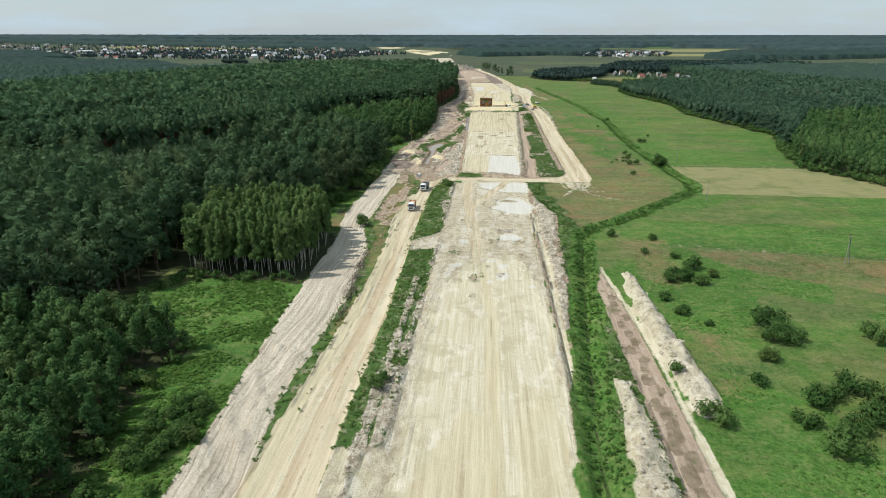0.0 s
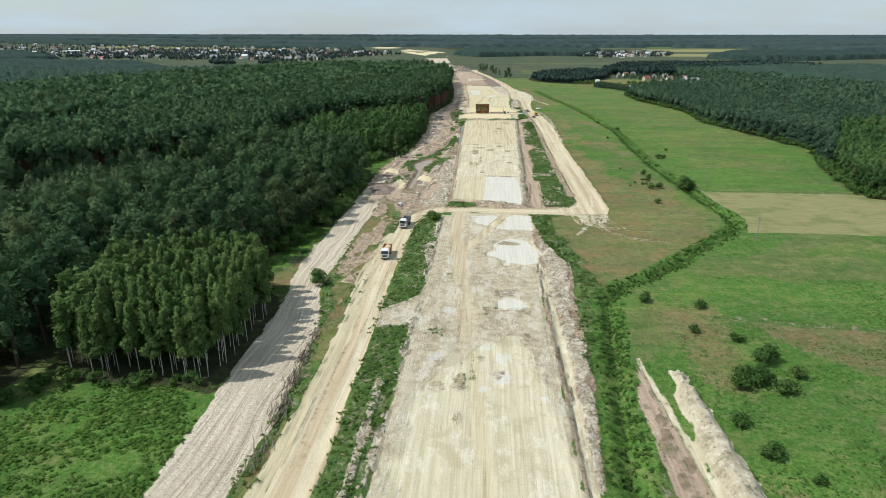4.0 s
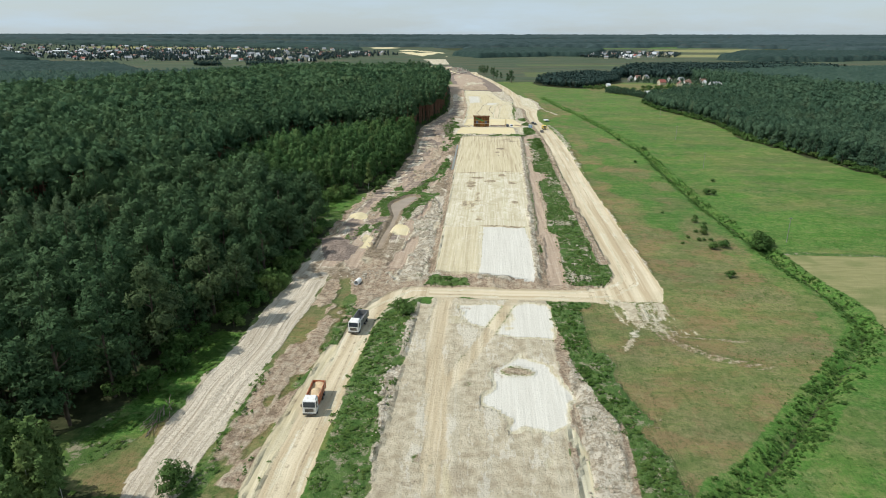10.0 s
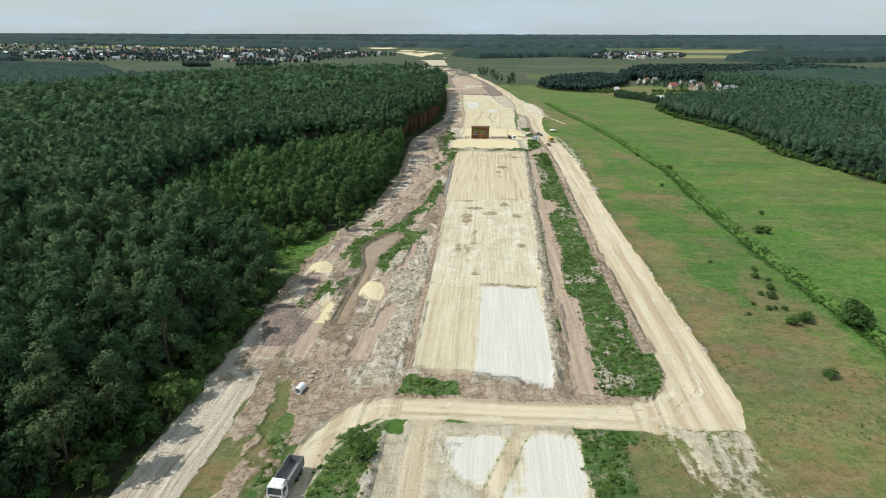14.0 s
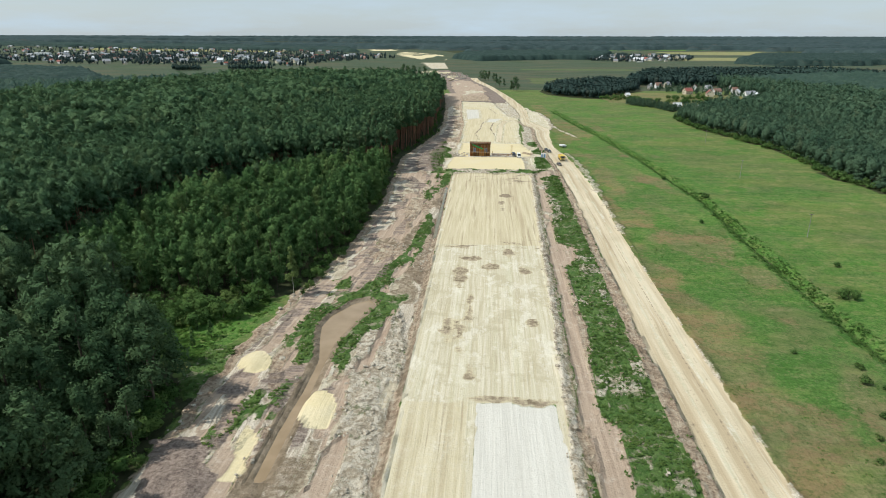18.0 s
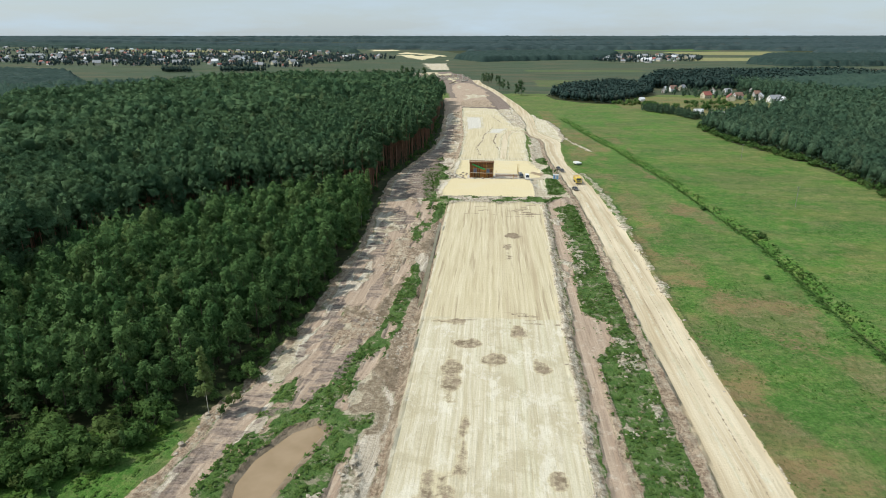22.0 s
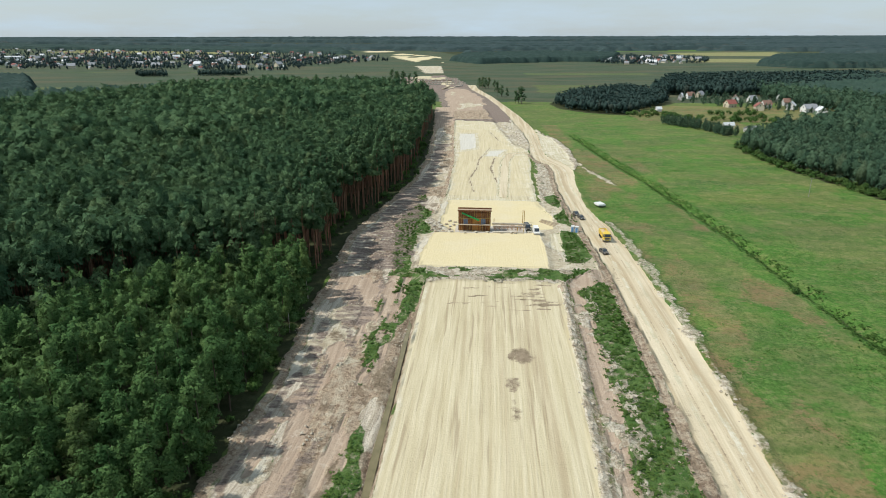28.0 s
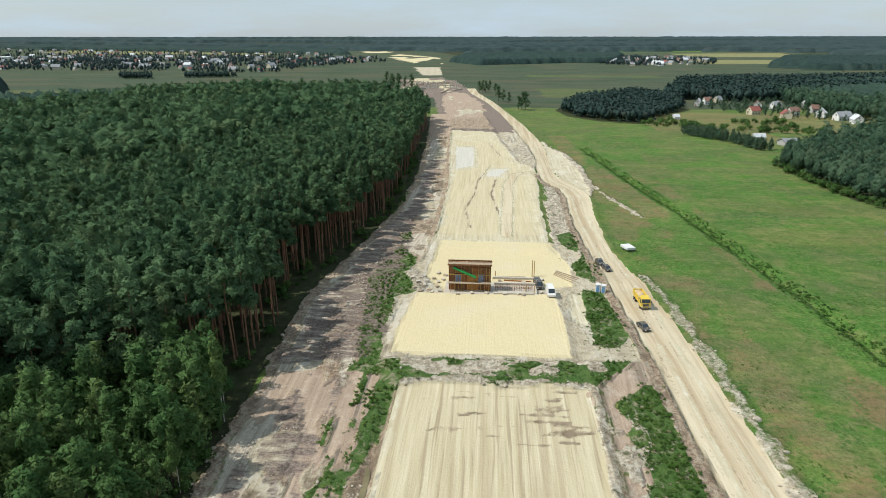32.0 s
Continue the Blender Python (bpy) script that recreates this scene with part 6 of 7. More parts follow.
def house(w, d, eave, ridge, wall, roof, detail=True, chimney=True):
    """A gabled house, its ridge along x, round the origin."""
    e = new("house")
    part("wall", prism([(-d / 2, -0.5), (d / 2, -0.5), (d / 2, eave), (0, ridge - 0.15), (-d / 2, eave)], "x", -w / 2, w / 2), wall, e)
    o, t = 0.6, 0.22
    sl = (ridge - eave) / (d / 2)
    part("roof", prism([(-d / 2 - o, eave - sl * o + 0.05), (0, ridge + 0.05), (d / 2 + o, eave - sl * o + 0.05), (d / 2 + o, eave - sl * o + 0.05 + t), (0, ridge + 0.05 + t), (-d / 2 - o, eave - sl * o + 0.05 + t)], "x", -w / 2 - 0.5, w / 2 + 0.5), roof, e)
    if chimney:
        part("chimney", block(w * 0.2, 0.4, ridge - 1.2, w * 0.2 + 0.7, 1.1, ridge + 0.9), M_WALLS[2], e)
    if detail:
        for sx in (-1, 1):
            for k in range(max(2, int(w / 3))):
                xx = -w / 2 + (k + 0.5) * w / max(2, int(w / 3))
                part("window", block(xx - 0.55, sx * d / 2 - 0.05, 1.0, xx + 0.55, sx * d / 2 + 0.05, 2.3, 0.0), M_GLASS, e)
            part("window", block(sx * w / 2 - 0.05, -0.6, eave + 0.2, sx * w / 2 + 0.05, 0.6, eave + 1.4, 0.0), M_GLASS, e)
        part("door", block(-w / 2 - 0.06, d * 0.2, 0, -w / 2 + 0.04, d * 0.2 + 1.0, 2.1, 0.0), M_DOOR, e)
    return e


HOUSES = [(239, 1038, 20, 11, 9, 0, 1), (262, 1088, 70, 10, 9, 1, 0), (278, 1085, 15, 9, 8, 2, 0), (257, 1013, 80, 11, 9, 0, 1), (272, 1034, 10, 10, 8, 1, 0), (316, 1103, 30, 12, 9, 2, 0), (352, 1195, 5, 16, 10, 0, 0), (291, 1023, 60, 12, 9, 3, 0), (302, 1056, 0, 11, 9, 1, 2), (297, 1000, 15, 15, 9, 2, 0), (298, 980, 80, 13, 8, 3, 0), (336, 1163, 20, 12, 9, 0, 0), (241, 1139, 40, 9, 8, 2, 1), (226, 1126, 10, 9, 8, 1, 0), (212, 1110, 60, 8, 7, 3, 2), (325, 1130, 50, 10, 9, 2, 2)]
ROOFNAME, WALLNAME = ("red", "brown", "grey", "light grey"), ("white", "cream", "grey")
for hx, hy, rot, w_, d_, ri, wi in HOUSES:
    e = house(w_, d_, 4.6, 8.6, M_WALLS[wi], M_ROOF[ri])
    e.matrix_basis = pose(hx, hy, float(height(hx, hy)), 0, 0, rot) @ Matrix.Diagonal((0.85, 0.85, 0.85, 1))
    tagged(e, WALLNAME[wi] + " plastered family house with a " + ROOFNAME[ri] + " gabled roof", "house", "houses beyond the meadow")
for hx, hy, rot, w_, d_, ri, wi, lab in ((160, 1000, 20, 5, 4, 3, 0, "small white shed standing in the dry field"), (196, 868, 20, 11, 7, 2, 2, "low dark grey barn beside the hedge"), (186, 890, 10, 8, 3, 3, 0, "low white outbuilding beside the hedge")):
    e = house(w_, d_, 2.4, 4.2, M_WALLS[wi], M_ROOF[ri], False, False)
    e.name = "shed"
    e.matrix_basis = pose(hx, hy, float(height(hx, hy)), 0, 0, rot)
    tagged(e, lab, "shed")
protos = [house(10, 7.5, 3.6, 6.6, M_WALLS[i % 3 if i != 5 else 0], M_ROOF[(1, 2, 1, 3, 2, 0)[i]], False, False) for i in range(6)]
for i, p in enumerate(protos):
    tagged(p, WALLNAME[i % 3 if i != 5 else 0] + " village house with a " + ROOFNAME[(1, 2, 1, 3, 2, 0)[i]] + " gabled roof", "house", "village houses")
spots = []
for pl_, stp, sd_, lim in ((V_LEFT, 46, 71, 170), (V_RIGHT, 34, 72, 50), (V_FAR, 70, 73, 110)):
    r_ = np.random.default_rng(sd_)
    x_, y_ = scatter(pl_, stp, r_, 0.5, 0)
    pick_ = r_.permutation(len(x_))[:lim]
    spots += [(float(x_[k]), float(y_[k]), float(r_.uniform(-35, 35) + 90 * r_.integers(0, 2)), int(r_.integers(0, 6)), float(r_.uniform(0.8, 1.5))) for k in pick_]
for n_, (hx, hy, rot, kind_, sc_) in enumerate(spots):
    m_ = pose(hx, hy, float(height(hx, hy)), 0, 0, rot) @ Matrix.Diagonal((sc_, sc_, sc_, 1))
    first = next((q for q in spots if q[3] == kind_), None) is spots[n_]
    e = protos[kind_]
    if first:
        e.matrix_basis = m_
    else:
        copy_thing(e, m_)
e = house(60, 18, 6, 8, M_WALLS[0], M_ROOF[3], False, False)
e.name = "warehouse"
e.matrix_basis = pose(-1560, 2400, 0, 0, 0, 5)
tagged(e, "long white warehouse with a pale roof", "warehouse")

# ---- loose growth, stones and bushes ----
def sample(n, x0, x1, y0, y1, dens, rng):
    """n random places, kept by the density dens(x, y), 0 to 1."""
    x, y = rng.uniform(x0, x1, n), rng.uniform(y0, y1, n)
    k = rng.random(n) < dens(x, y)
    m = k.sum()
    x, y = x[k] + rng.normal(size=m) * 0.5, y[k] + rng.normal(size=m) * 0.5
    k = dens(x, y) > 0.12 * dens(x, y).max()
    return x[k], y[k]


def tufts(name, x, y, h, mat, label, category, blades=5, seed=1):
    """Many small plants in one object: each a fan of leaning blades."""
    rng = np.random.default_rng(seed)
    n = len(x)
    z = height(x, y)
    a = rng.random((n, blades)) * 6.283
    r = h[:, None] * (0.5 + 0.7 * rng.random((n, blades)))
    bx, by = x[:, None] + np.cos(a) * r, y[:, None] + np.sin(a) * r
    tz = z[:, None] + h[:, None] * (0.2 + 0.5 * rng.random((n, blades)))
    w = h[:, None] * 0.42
    px, py = -np.sin(a) * w, np.cos(a) * w
    base = np.broadcast_to((z + 0.1)[:, None], bx.shape)
    cx, cy = x[:, None] + np.cos(a) * r * 0.25, y[:, None] + np.sin(a) * r * 0.25
    v = np.stack([np.stack([cx + px, cy + py, base], 2), np.stack([cx - px, cy - py, base], 2), np.stack([bx, by, tz], 2)], 2).reshape(-1, 3)
    f = np.arange(n * blades * 3).reshape(-1, 3)
    nm = np.stack([np.cos(a) * 0.25, np.sin(a) * 0.25, np.full(a.shape, 0.95)], 2).reshape(-1, 3)
    ob = new(name, raw_mesh(name, v, f, mat, {"tree": np.repeat(rng.random(n), blades * 3)}, normals=np.repeat(nm, 3, 0)))
    return tagged(ob, label, category, kind="stuff")


M_STONE = plain("pale_clods", (0.27, 0.225, 0.165), (0.5, 0.45, 0.36), 0.5, 0.95, 0.1)
rs = np.random.default_rng(80)
x_, y_ = sample(340000, -64, 54, 52, 900, lambda x, y: weight("weed", x, y) * np.clip(0.4 + 1.5 * (fbm(x, y, 4, 21) - 0.45), 0, 1) * np.where(y > 600, 0.35, 0.8), rs)
tufts("weeds", x_, y_, rs.uniform(0.25, 0.75, len(x_)), M_WEED, "tangled green weeds growing on the banks and verges", "weeds", 5, 81)
x_, y_ = sample(280000, 24, 190, 52, 760, lambda x, y: np.clip(1 - weight("haul", x, y) - weight("dirt", x, y) - weight("mud", x, y) - weight("rubble", x, y) - weight("sand", x, y) - weight("floor", x, y) - weight("pale", x, y), 0, 1) * (0.14 + 0.3 * weight("lush", x, y)) * np.clip(5 * (fbm(x * 0.5, y, 9, 23) - 0.47), 0, 1), rs)
tufts("tall_grass", x_, y_, rs.uniform(0.18, 0.42, len(x_)), M_GRASS, "dark tufts of tall grass and nettles in the meadow", "grass", 4, 82)
x_, y_ = sample(130000, -100, -45, 60, 400, lambda x, y: weight("lush", x, y) * np.clip(0.3 + 2 * (fbm(x, y, 7, 24) - 0.45), 0, 1), rs)
tufts("clearing_grass", x_, y_, rs.uniform(0.25, 0.7, len(x_)), M_GRASS, "tall bright green grass in the forest clearings", "grass", 5, 83)
x_, y_ = sample(190000, 14, 104, 52, 850, lambda x, y: np.exp(-(off_line(x, y, DITCH) / 3.0) ** 2) * np.clip(off_line(x, y, DITCH) / 0.7, 0, 1) * np.clip(0.5 + 1.2 * (fbm(x, y, 9, 25) - 0.45), 0, 1), rs)
tufts("reeds", x_, y_, rs.uniform(0.35, 0.9, len(x_)), M_REED, "dark green reeds and nettles along the ditch", "reeds", 5, 84)


def stones(name, x, y, r, mat, label, seed):
    rng = np.random.default_rng(seed)
    v0, f0 = ico()
    n = len(x)
    j = 0.6 + 0.7 * rng.random((n, len(v0), 1))
    sc = r[:, None, None] * np.stack([rng.uniform(0.7, 1.3, n), rng.uniform(0.7, 1.3, n), rng.uniform(0.45, 0.8, n)], 1)[:, None, :]
    v = v0[None] * j * sc + np.stack([x, y, height(x, y) + r * 0.25], 1)[:, None, :]
    f = f0[None] + (np.arange(n) * len(v0))[:, None, None]
    return tagged(new(name, raw_mesh(name, v.reshape(-1, 3), f.reshape(-1, 3), mat)), label, "stones", kind="stuff")


x_, y_ = sample(90000, -50, 56, 52, 760, lambda x, y: (weight("rubble", x, y) * 0.5 + 0.06 * weight("weed", x, y) + 0.05 * weight("dirt", x, y)) * np.where(y > 560, 0.5, 1), rs)
k_ = rs.permutation(len(x_))[:9000]
stones("rubble_stones", x_[k_], y_[k_], rs.gamma(2.2, 0.07, len(k_)) + 0.08, M_STONE, "pale broken stones and clods on the banks", 85)

x_, y_ = sample(60000, -58, 52, 52, 700, lambda x, y: (0.22 * weight("weed", x, y) + 0.1 * weight("rubble", x, y) + 0.05 * weight("dry", x, y)) * np.clip(3 * (fbm(x, y, 6, 27) - 0.42), 0, 1), rs)
tufts("dry_stalks", x_, y_, rs.uniform(0.25, 0.6, len(x_)), M_STRAW, "pale dry stalks among the weeds", "weeds", 4, 86)
x_, y_ = sample(60000, -54, -16, 298, 800, lambda x, y: weight("dirt", x, y) * 0.35 * np.clip(4 * (fbm(x, y, 8, 28) - 0.42), 0, 1), rs)
stones("soil_clods", x_, y_, rs.gamma(2.0, 0.07, len(x_)) + 0.08, M_STONE, "pale clods and broken roots on churned soil", 87)

BUSH_SPOTS = [(90.5, 339, 2.1), (93, 341, 1.7), (42, 99, 1.35), (39.5, 114, 0.8), (51.5, 166, 1.1), (54.5, 168, 1.3), (58, 170, 1.2), (62, 177, 1.4), (60.5, 165, 1.0), (65, 171, 0.9), (47.5, 154, 0.9), (49, 145, 0.9), (43.6, 208, 0.9), (56, 205, 0.8), (50.5, 191, 0.7), (59, 187, 0.7), (68, 139, 1.7), (66, 132, 1.5), (70, 131, 1.2), (61, 123, 1.0), (90, 133, 1.6), (60, 91, 1.6), (62, 105, 1.3), (66, 108, 1.2), (72, 111, 1.4), (76, 108, 1.2), (70, 101, 1.5), (66, 98, 1.2), (75, 99, 1.4), (80, 104, 1.3), (84, 112, 1.2), (58, 99, 1.0), (55, 112, 0.8), (80, 95, 1.3), (86, 98, 1.2), (99, 411, 1.1), (80, 337, 1.0), (72.5, 311, 0.7), (80, 358, 0.6), (78, 352, 0.7), (79, 366, 0.6), (81, 372, 0.5), (109, 436, 0.5), (54, 139, 0.5), (96, 520, 0.8), (82, 480, 0.5), (88, 556, 0.6), (-46, 213.5, 1.5), (-21, 104, 0.9), (70.9, 347, 0.35), (76, 354, 0.4), (67.6, 340.5, 0.3), (73.7, 344, 0.45), (75.6, 344.6, 0.35), (77.8, 344.4, 0.4), (70.4, 378, 0.3), (82, 364, 0.35), (76.2, 335.4, 0.9), (-20, 108, 0.7), (-19.5, 282, 1.0), (-18, 279, 0.9)]
r_b = np.random.default_rng(90)
for bx_, by_, bs_ in BUSH_SPOTS:
    near_tree("bush", bx_, by_, bs_ * 1.1, float(r_b.random() * 360), int(r_b.integers(0, 5)), "bushes in the meadow")
x_, y_ = scatter([(-49, 30), (-48.5, 80), (-50, 97), (-55, 101), (-61, 96), (-60, 84), (-58, 76), (-66, 60), (-66, 30)], 2.1, r_b)
keep_ = fbm(x_, y_, 9, 68) > 0.36
forest_mesh("undergrowth", "bush", x_[keep_], y_[keep_], r_b.uniform(0.4, 1.2, keep_.sum()), 0, 91, "green bushes and saplings between the young wood and the track")
for i_, pl_ in enumerate(([(-64, 238), (-58, 270), (-54.5, 300), (-53.6, 335), (-60, 352), (-60, 330), (-62, 300), (-67, 238)], [(-47, 402), (-44, 455), (-44, 500), (-46, 545), (-48.5, 545), (-47, 500), (-48, 455), (-53, 402)], [(-86, 372), (-82, 392), (-58, 401), (-54, 400), (-60, 388), (-78, 372)], [(-50, 560), (-52, 611), (-42, 645), (-36, 690), (-38, 750), (-43, 845), (-46, 845), (-42, 750), (-41, 690), (-47, 645), (-57, 611), (-54, 560)], [(-96, 135), (-90, 160), (-56, 161), (-52, 165), (-56, 158), (-84, 156)], [(-62, 74), (-61, 82), (-65, 90), (-64.5, 99), (-70, 109), (-63.5, 114), (-68, 122), (-84, 127), (-84, 124), (-71, 119), (-68, 114), (-74, 108), (-69, 99), (-69, 89), (-65, 80), (-66, 72)])):
    x_, y_ = scatter(pl_, 2.8, r_b, 0.5, -0.5)
    kp = r_b.random(len(x_)) < (0.75 if i_ != 3 else 0.4)
    forest_mesh("undergrowth", "bush", x_[kp], y_[kp], r_b.uniform(0.35, 1.1, kp.sum()) * (1.7 if i_ in (0, 2) else 1.0), 1, 92 + i_, "dark undergrowth along the forest edge")

for i_, pl_ in enumerate(SITE_WEEDS + [[(19.6, 287), (23.6, 286), (25, 263), (28.4, 246), (32, 237), (28, 237), (23, 246), (20.4, 263)]]):
    x_, y_ = scatter(pl_, 1.35, r_b, 0.5, 0.2)
    keep_ = fbm(x_, y_, 5, 75) > 0.49
    x_, y_ = x_[keep_], y_[keep_]
    forest_mesh("thicket", "bush", x_, y_, r_b.uniform(0.1, 0.27, len(x_)), 1, 192 + i_, "dense green weeds and shrubs on the banks of the works", M_GRASS)

x_, y_ = scatter([(12, 52), (30, 52), (44, 205), (58, 222), (96, 262), (106, 300), (104, 470), (98, 620), (80, 620), (82, 470), (80, 300), (72, 268), (30, 226), (22, 160)], 1.5, r_b, 0.5, 0)
d_ = off_line(x_, y_, DITCH)
keep_ = (d_ > 0.8) & (d_ < 3.4) & (fbm(x_, y_, 12, 72) > 0.47) & (y_ > 206) & (y_ < 345)
forest_mesh("ditch_thicket", "bush", x_[keep_], y_[keep_], r_b.uniform(0.08, 0.22, keep_.sum()), 2, 203, "dark green shrubs and reeds along the banks of the ditch", M_REED)
x_, y_ = scatter(NOTCH, 5.0, r_b)
for k in range(len(x_)):
    if r_b.random() < 0.5:
        near_tree("young", float(x_[k]), float(y_[k]), float(r_b.uniform(0.2, 0.5)), float(r_b.random() * 360), int(r_b.integers(0, 6)), "saplings in the clearing")
x_, y_ = scatter([(157, 800), (157, 737), (177, 640), (171, 566), (193, 460), (196, 446), (175, 385), (162, 331), (185, 290), (192, 290), (169, 331), (182, 385), (203, 446), (200, 460), (178, 566), (184, 640), (164, 737), (164, 800)], 3.4, r_b, 0.5, 0)
forest_mesh("undergrowth", "bush", x_, y_, r_b.uniform(0.6, 1.5, len(x_)), 1, 99, "dark undergrowth along the edge of the eastern wood")
# pond, flooded trench
k_w = Mat("brown_water", 0.08, 0.5)
M_WATER = k_w.colour(k_w.mix(k_w.ramp(k_w.noise(6, 3), 0.35, 0.65), (0.25, 0.175, 0.095), (0.3, 0.215, 0.125)))
k_w.bump(k_w.noise(0.8, 3), 0.08, 0.02)


k_t = Mat("trench_silt", 0.1, 0.5)
M_TRENCH = k_t.colour(k_t.mix(k_t.ramp(k_t.noise(4, 3), 0.35, 0.65), (0.13, 0.11, 0.05), (0.2, 0.165, 0.085)))


def sheet(name, outline, z, mat, label, category):
    bm = bmesh.new()
    bm.faces.new([bm.verts.new((x, y, z)) for x, y in outline])
    bmesh.ops.triangulate(bm, faces=bm.faces[:])
    return tagged(mesh_ob(name, bm, mat), label, category, kind="structure")


def grown(outline, d):
    c = np.mean(np.array(outline), 0)
    return [(x + d * (1 if x > c[0] else -1), y) for x, y in outline]


sheet("water", grown(POND, 0.6), -0.55, M_WATER, "still brown muddy water of a pond", "pond")
sheet("trench_water", [(-16.7, 452), (-15.6, 456), (-15.9, 478), (-16.3, 500), (-16.6, 528), (-17.6, 531), (-17.5, 512), (-17.2, 500), (-17.3, 476)], -0.06, M_TRENCH, "shallow greenish brown water in the roadside trench", "water")
for bx_, by_, bs_ in ((-46.5, 541, 1.15), (-47.6, 544, 1.0), (-45.6, 522, 0.8), (-50, 402, 0.9)):
    near_tree("birch", bx_, by_, bs_, float(r_b.random() * 360), int(r_b.integers(0, 6)), "single birches at the wood's edge")

# ---- vehicles ----
def paint(name, c, rough=0.35, metal=0.0):
    k = Mat(name, rough, 0.4)
    k.b.inputs["Metallic"].default_value = metal
    dust = k.ramp(k.noise(0.5, 5, source="Object"), 0.42, 0.7, 0.05, 0.5)
    return k.colour(k.mix(dust, c, (0.42, 0.37, 0.28)))


P_WHITE, P_ORANGE, P_YELLOW = paint("white_paint", (0.72, 0.72, 0.7)), paint("orange_paint", (0.42, 0.1, 0.03)), paint("yellow_paint", (0.72, 0.5, 0.02))
P_GREY, P_BLACK, P_BLUE = paint("grey_steel", (0.22, 0.23, 0.24), 0.5, 0.4), paint("black_paint", (0.02, 0.022, 0.025), 0.25), paint("blue_paint", (0.06, 0.25, 0.5))
P_DARK, P_SILVER = paint("dark_chassis", (0.03, 0.03, 0.03), 0.7), paint("silver_paint", (0.32, 0.34, 0.36), 0.3, 0.5)
M_TYRE = plain("tyre_rubber", (0.018, 0.018, 0.018), (0.05, 0.047, 0.043), 0.2, 0.9, 0.2)
M_LAMP = Mat("lamp_glass", 0.1, 0.6).colour((0.7, 0.7, 0.66))
M_TAIL = Mat("tail_lamp", 0.2, 0.5).colour((0.35, 0.02, 0.02))
M_LOAD = plain("sand_load", (0.46, 0.34, 0.2), (0.6, 0.47, 0.3), 0.3, 0.95, 0.1, 0, 0.5)


def wheel_disc(r, w, n=14):
    """A wheel lying across x, rounded at the shoulder."""
    bm = bmesh.new()
    prof = [(-w / 2, r * 0.55), (-w / 2, r * 0.9), (-w / 2 + 0.04, r), (w / 2 - 0.04, r), (w / 2, r * 0.9), (w / 2, r * 0.55)]
    rings = [[bm.verts.new((u, q * math.cos(2 * math.pi * i / n), q * math.sin(2 * math.pi * i / n))) for i in range(n)] for u, q in prof]
    for a_, b_ in zip(rings, rings[1:]):
        for i in range(n):
            bm.faces.new((a_[i], a_[(i + 1) % n], b_[(i + 1) % n], b_[i]))
    return bm


def wheel(parent, x, y, r, w):
    t = part("wheel", wheel_disc(r, w), M_TYRE, parent)
    t.location = (x, y, r)
    bm = bmesh.new()
    for s in (-1, 1):
        bmesh.ops.create_cone(bm, cap_ends=True, segments=12, radius1=r * 0.56, radius2=r * 0.4, depth=0.06, matrix=Matrix.Translation((s * (w / 2 - 0.02), 0, 0)) @ Matrix.Rotation(s * math.pi / 2, 4, "Y"))
    part("rim", bm, P_SILVER, t)
    return t


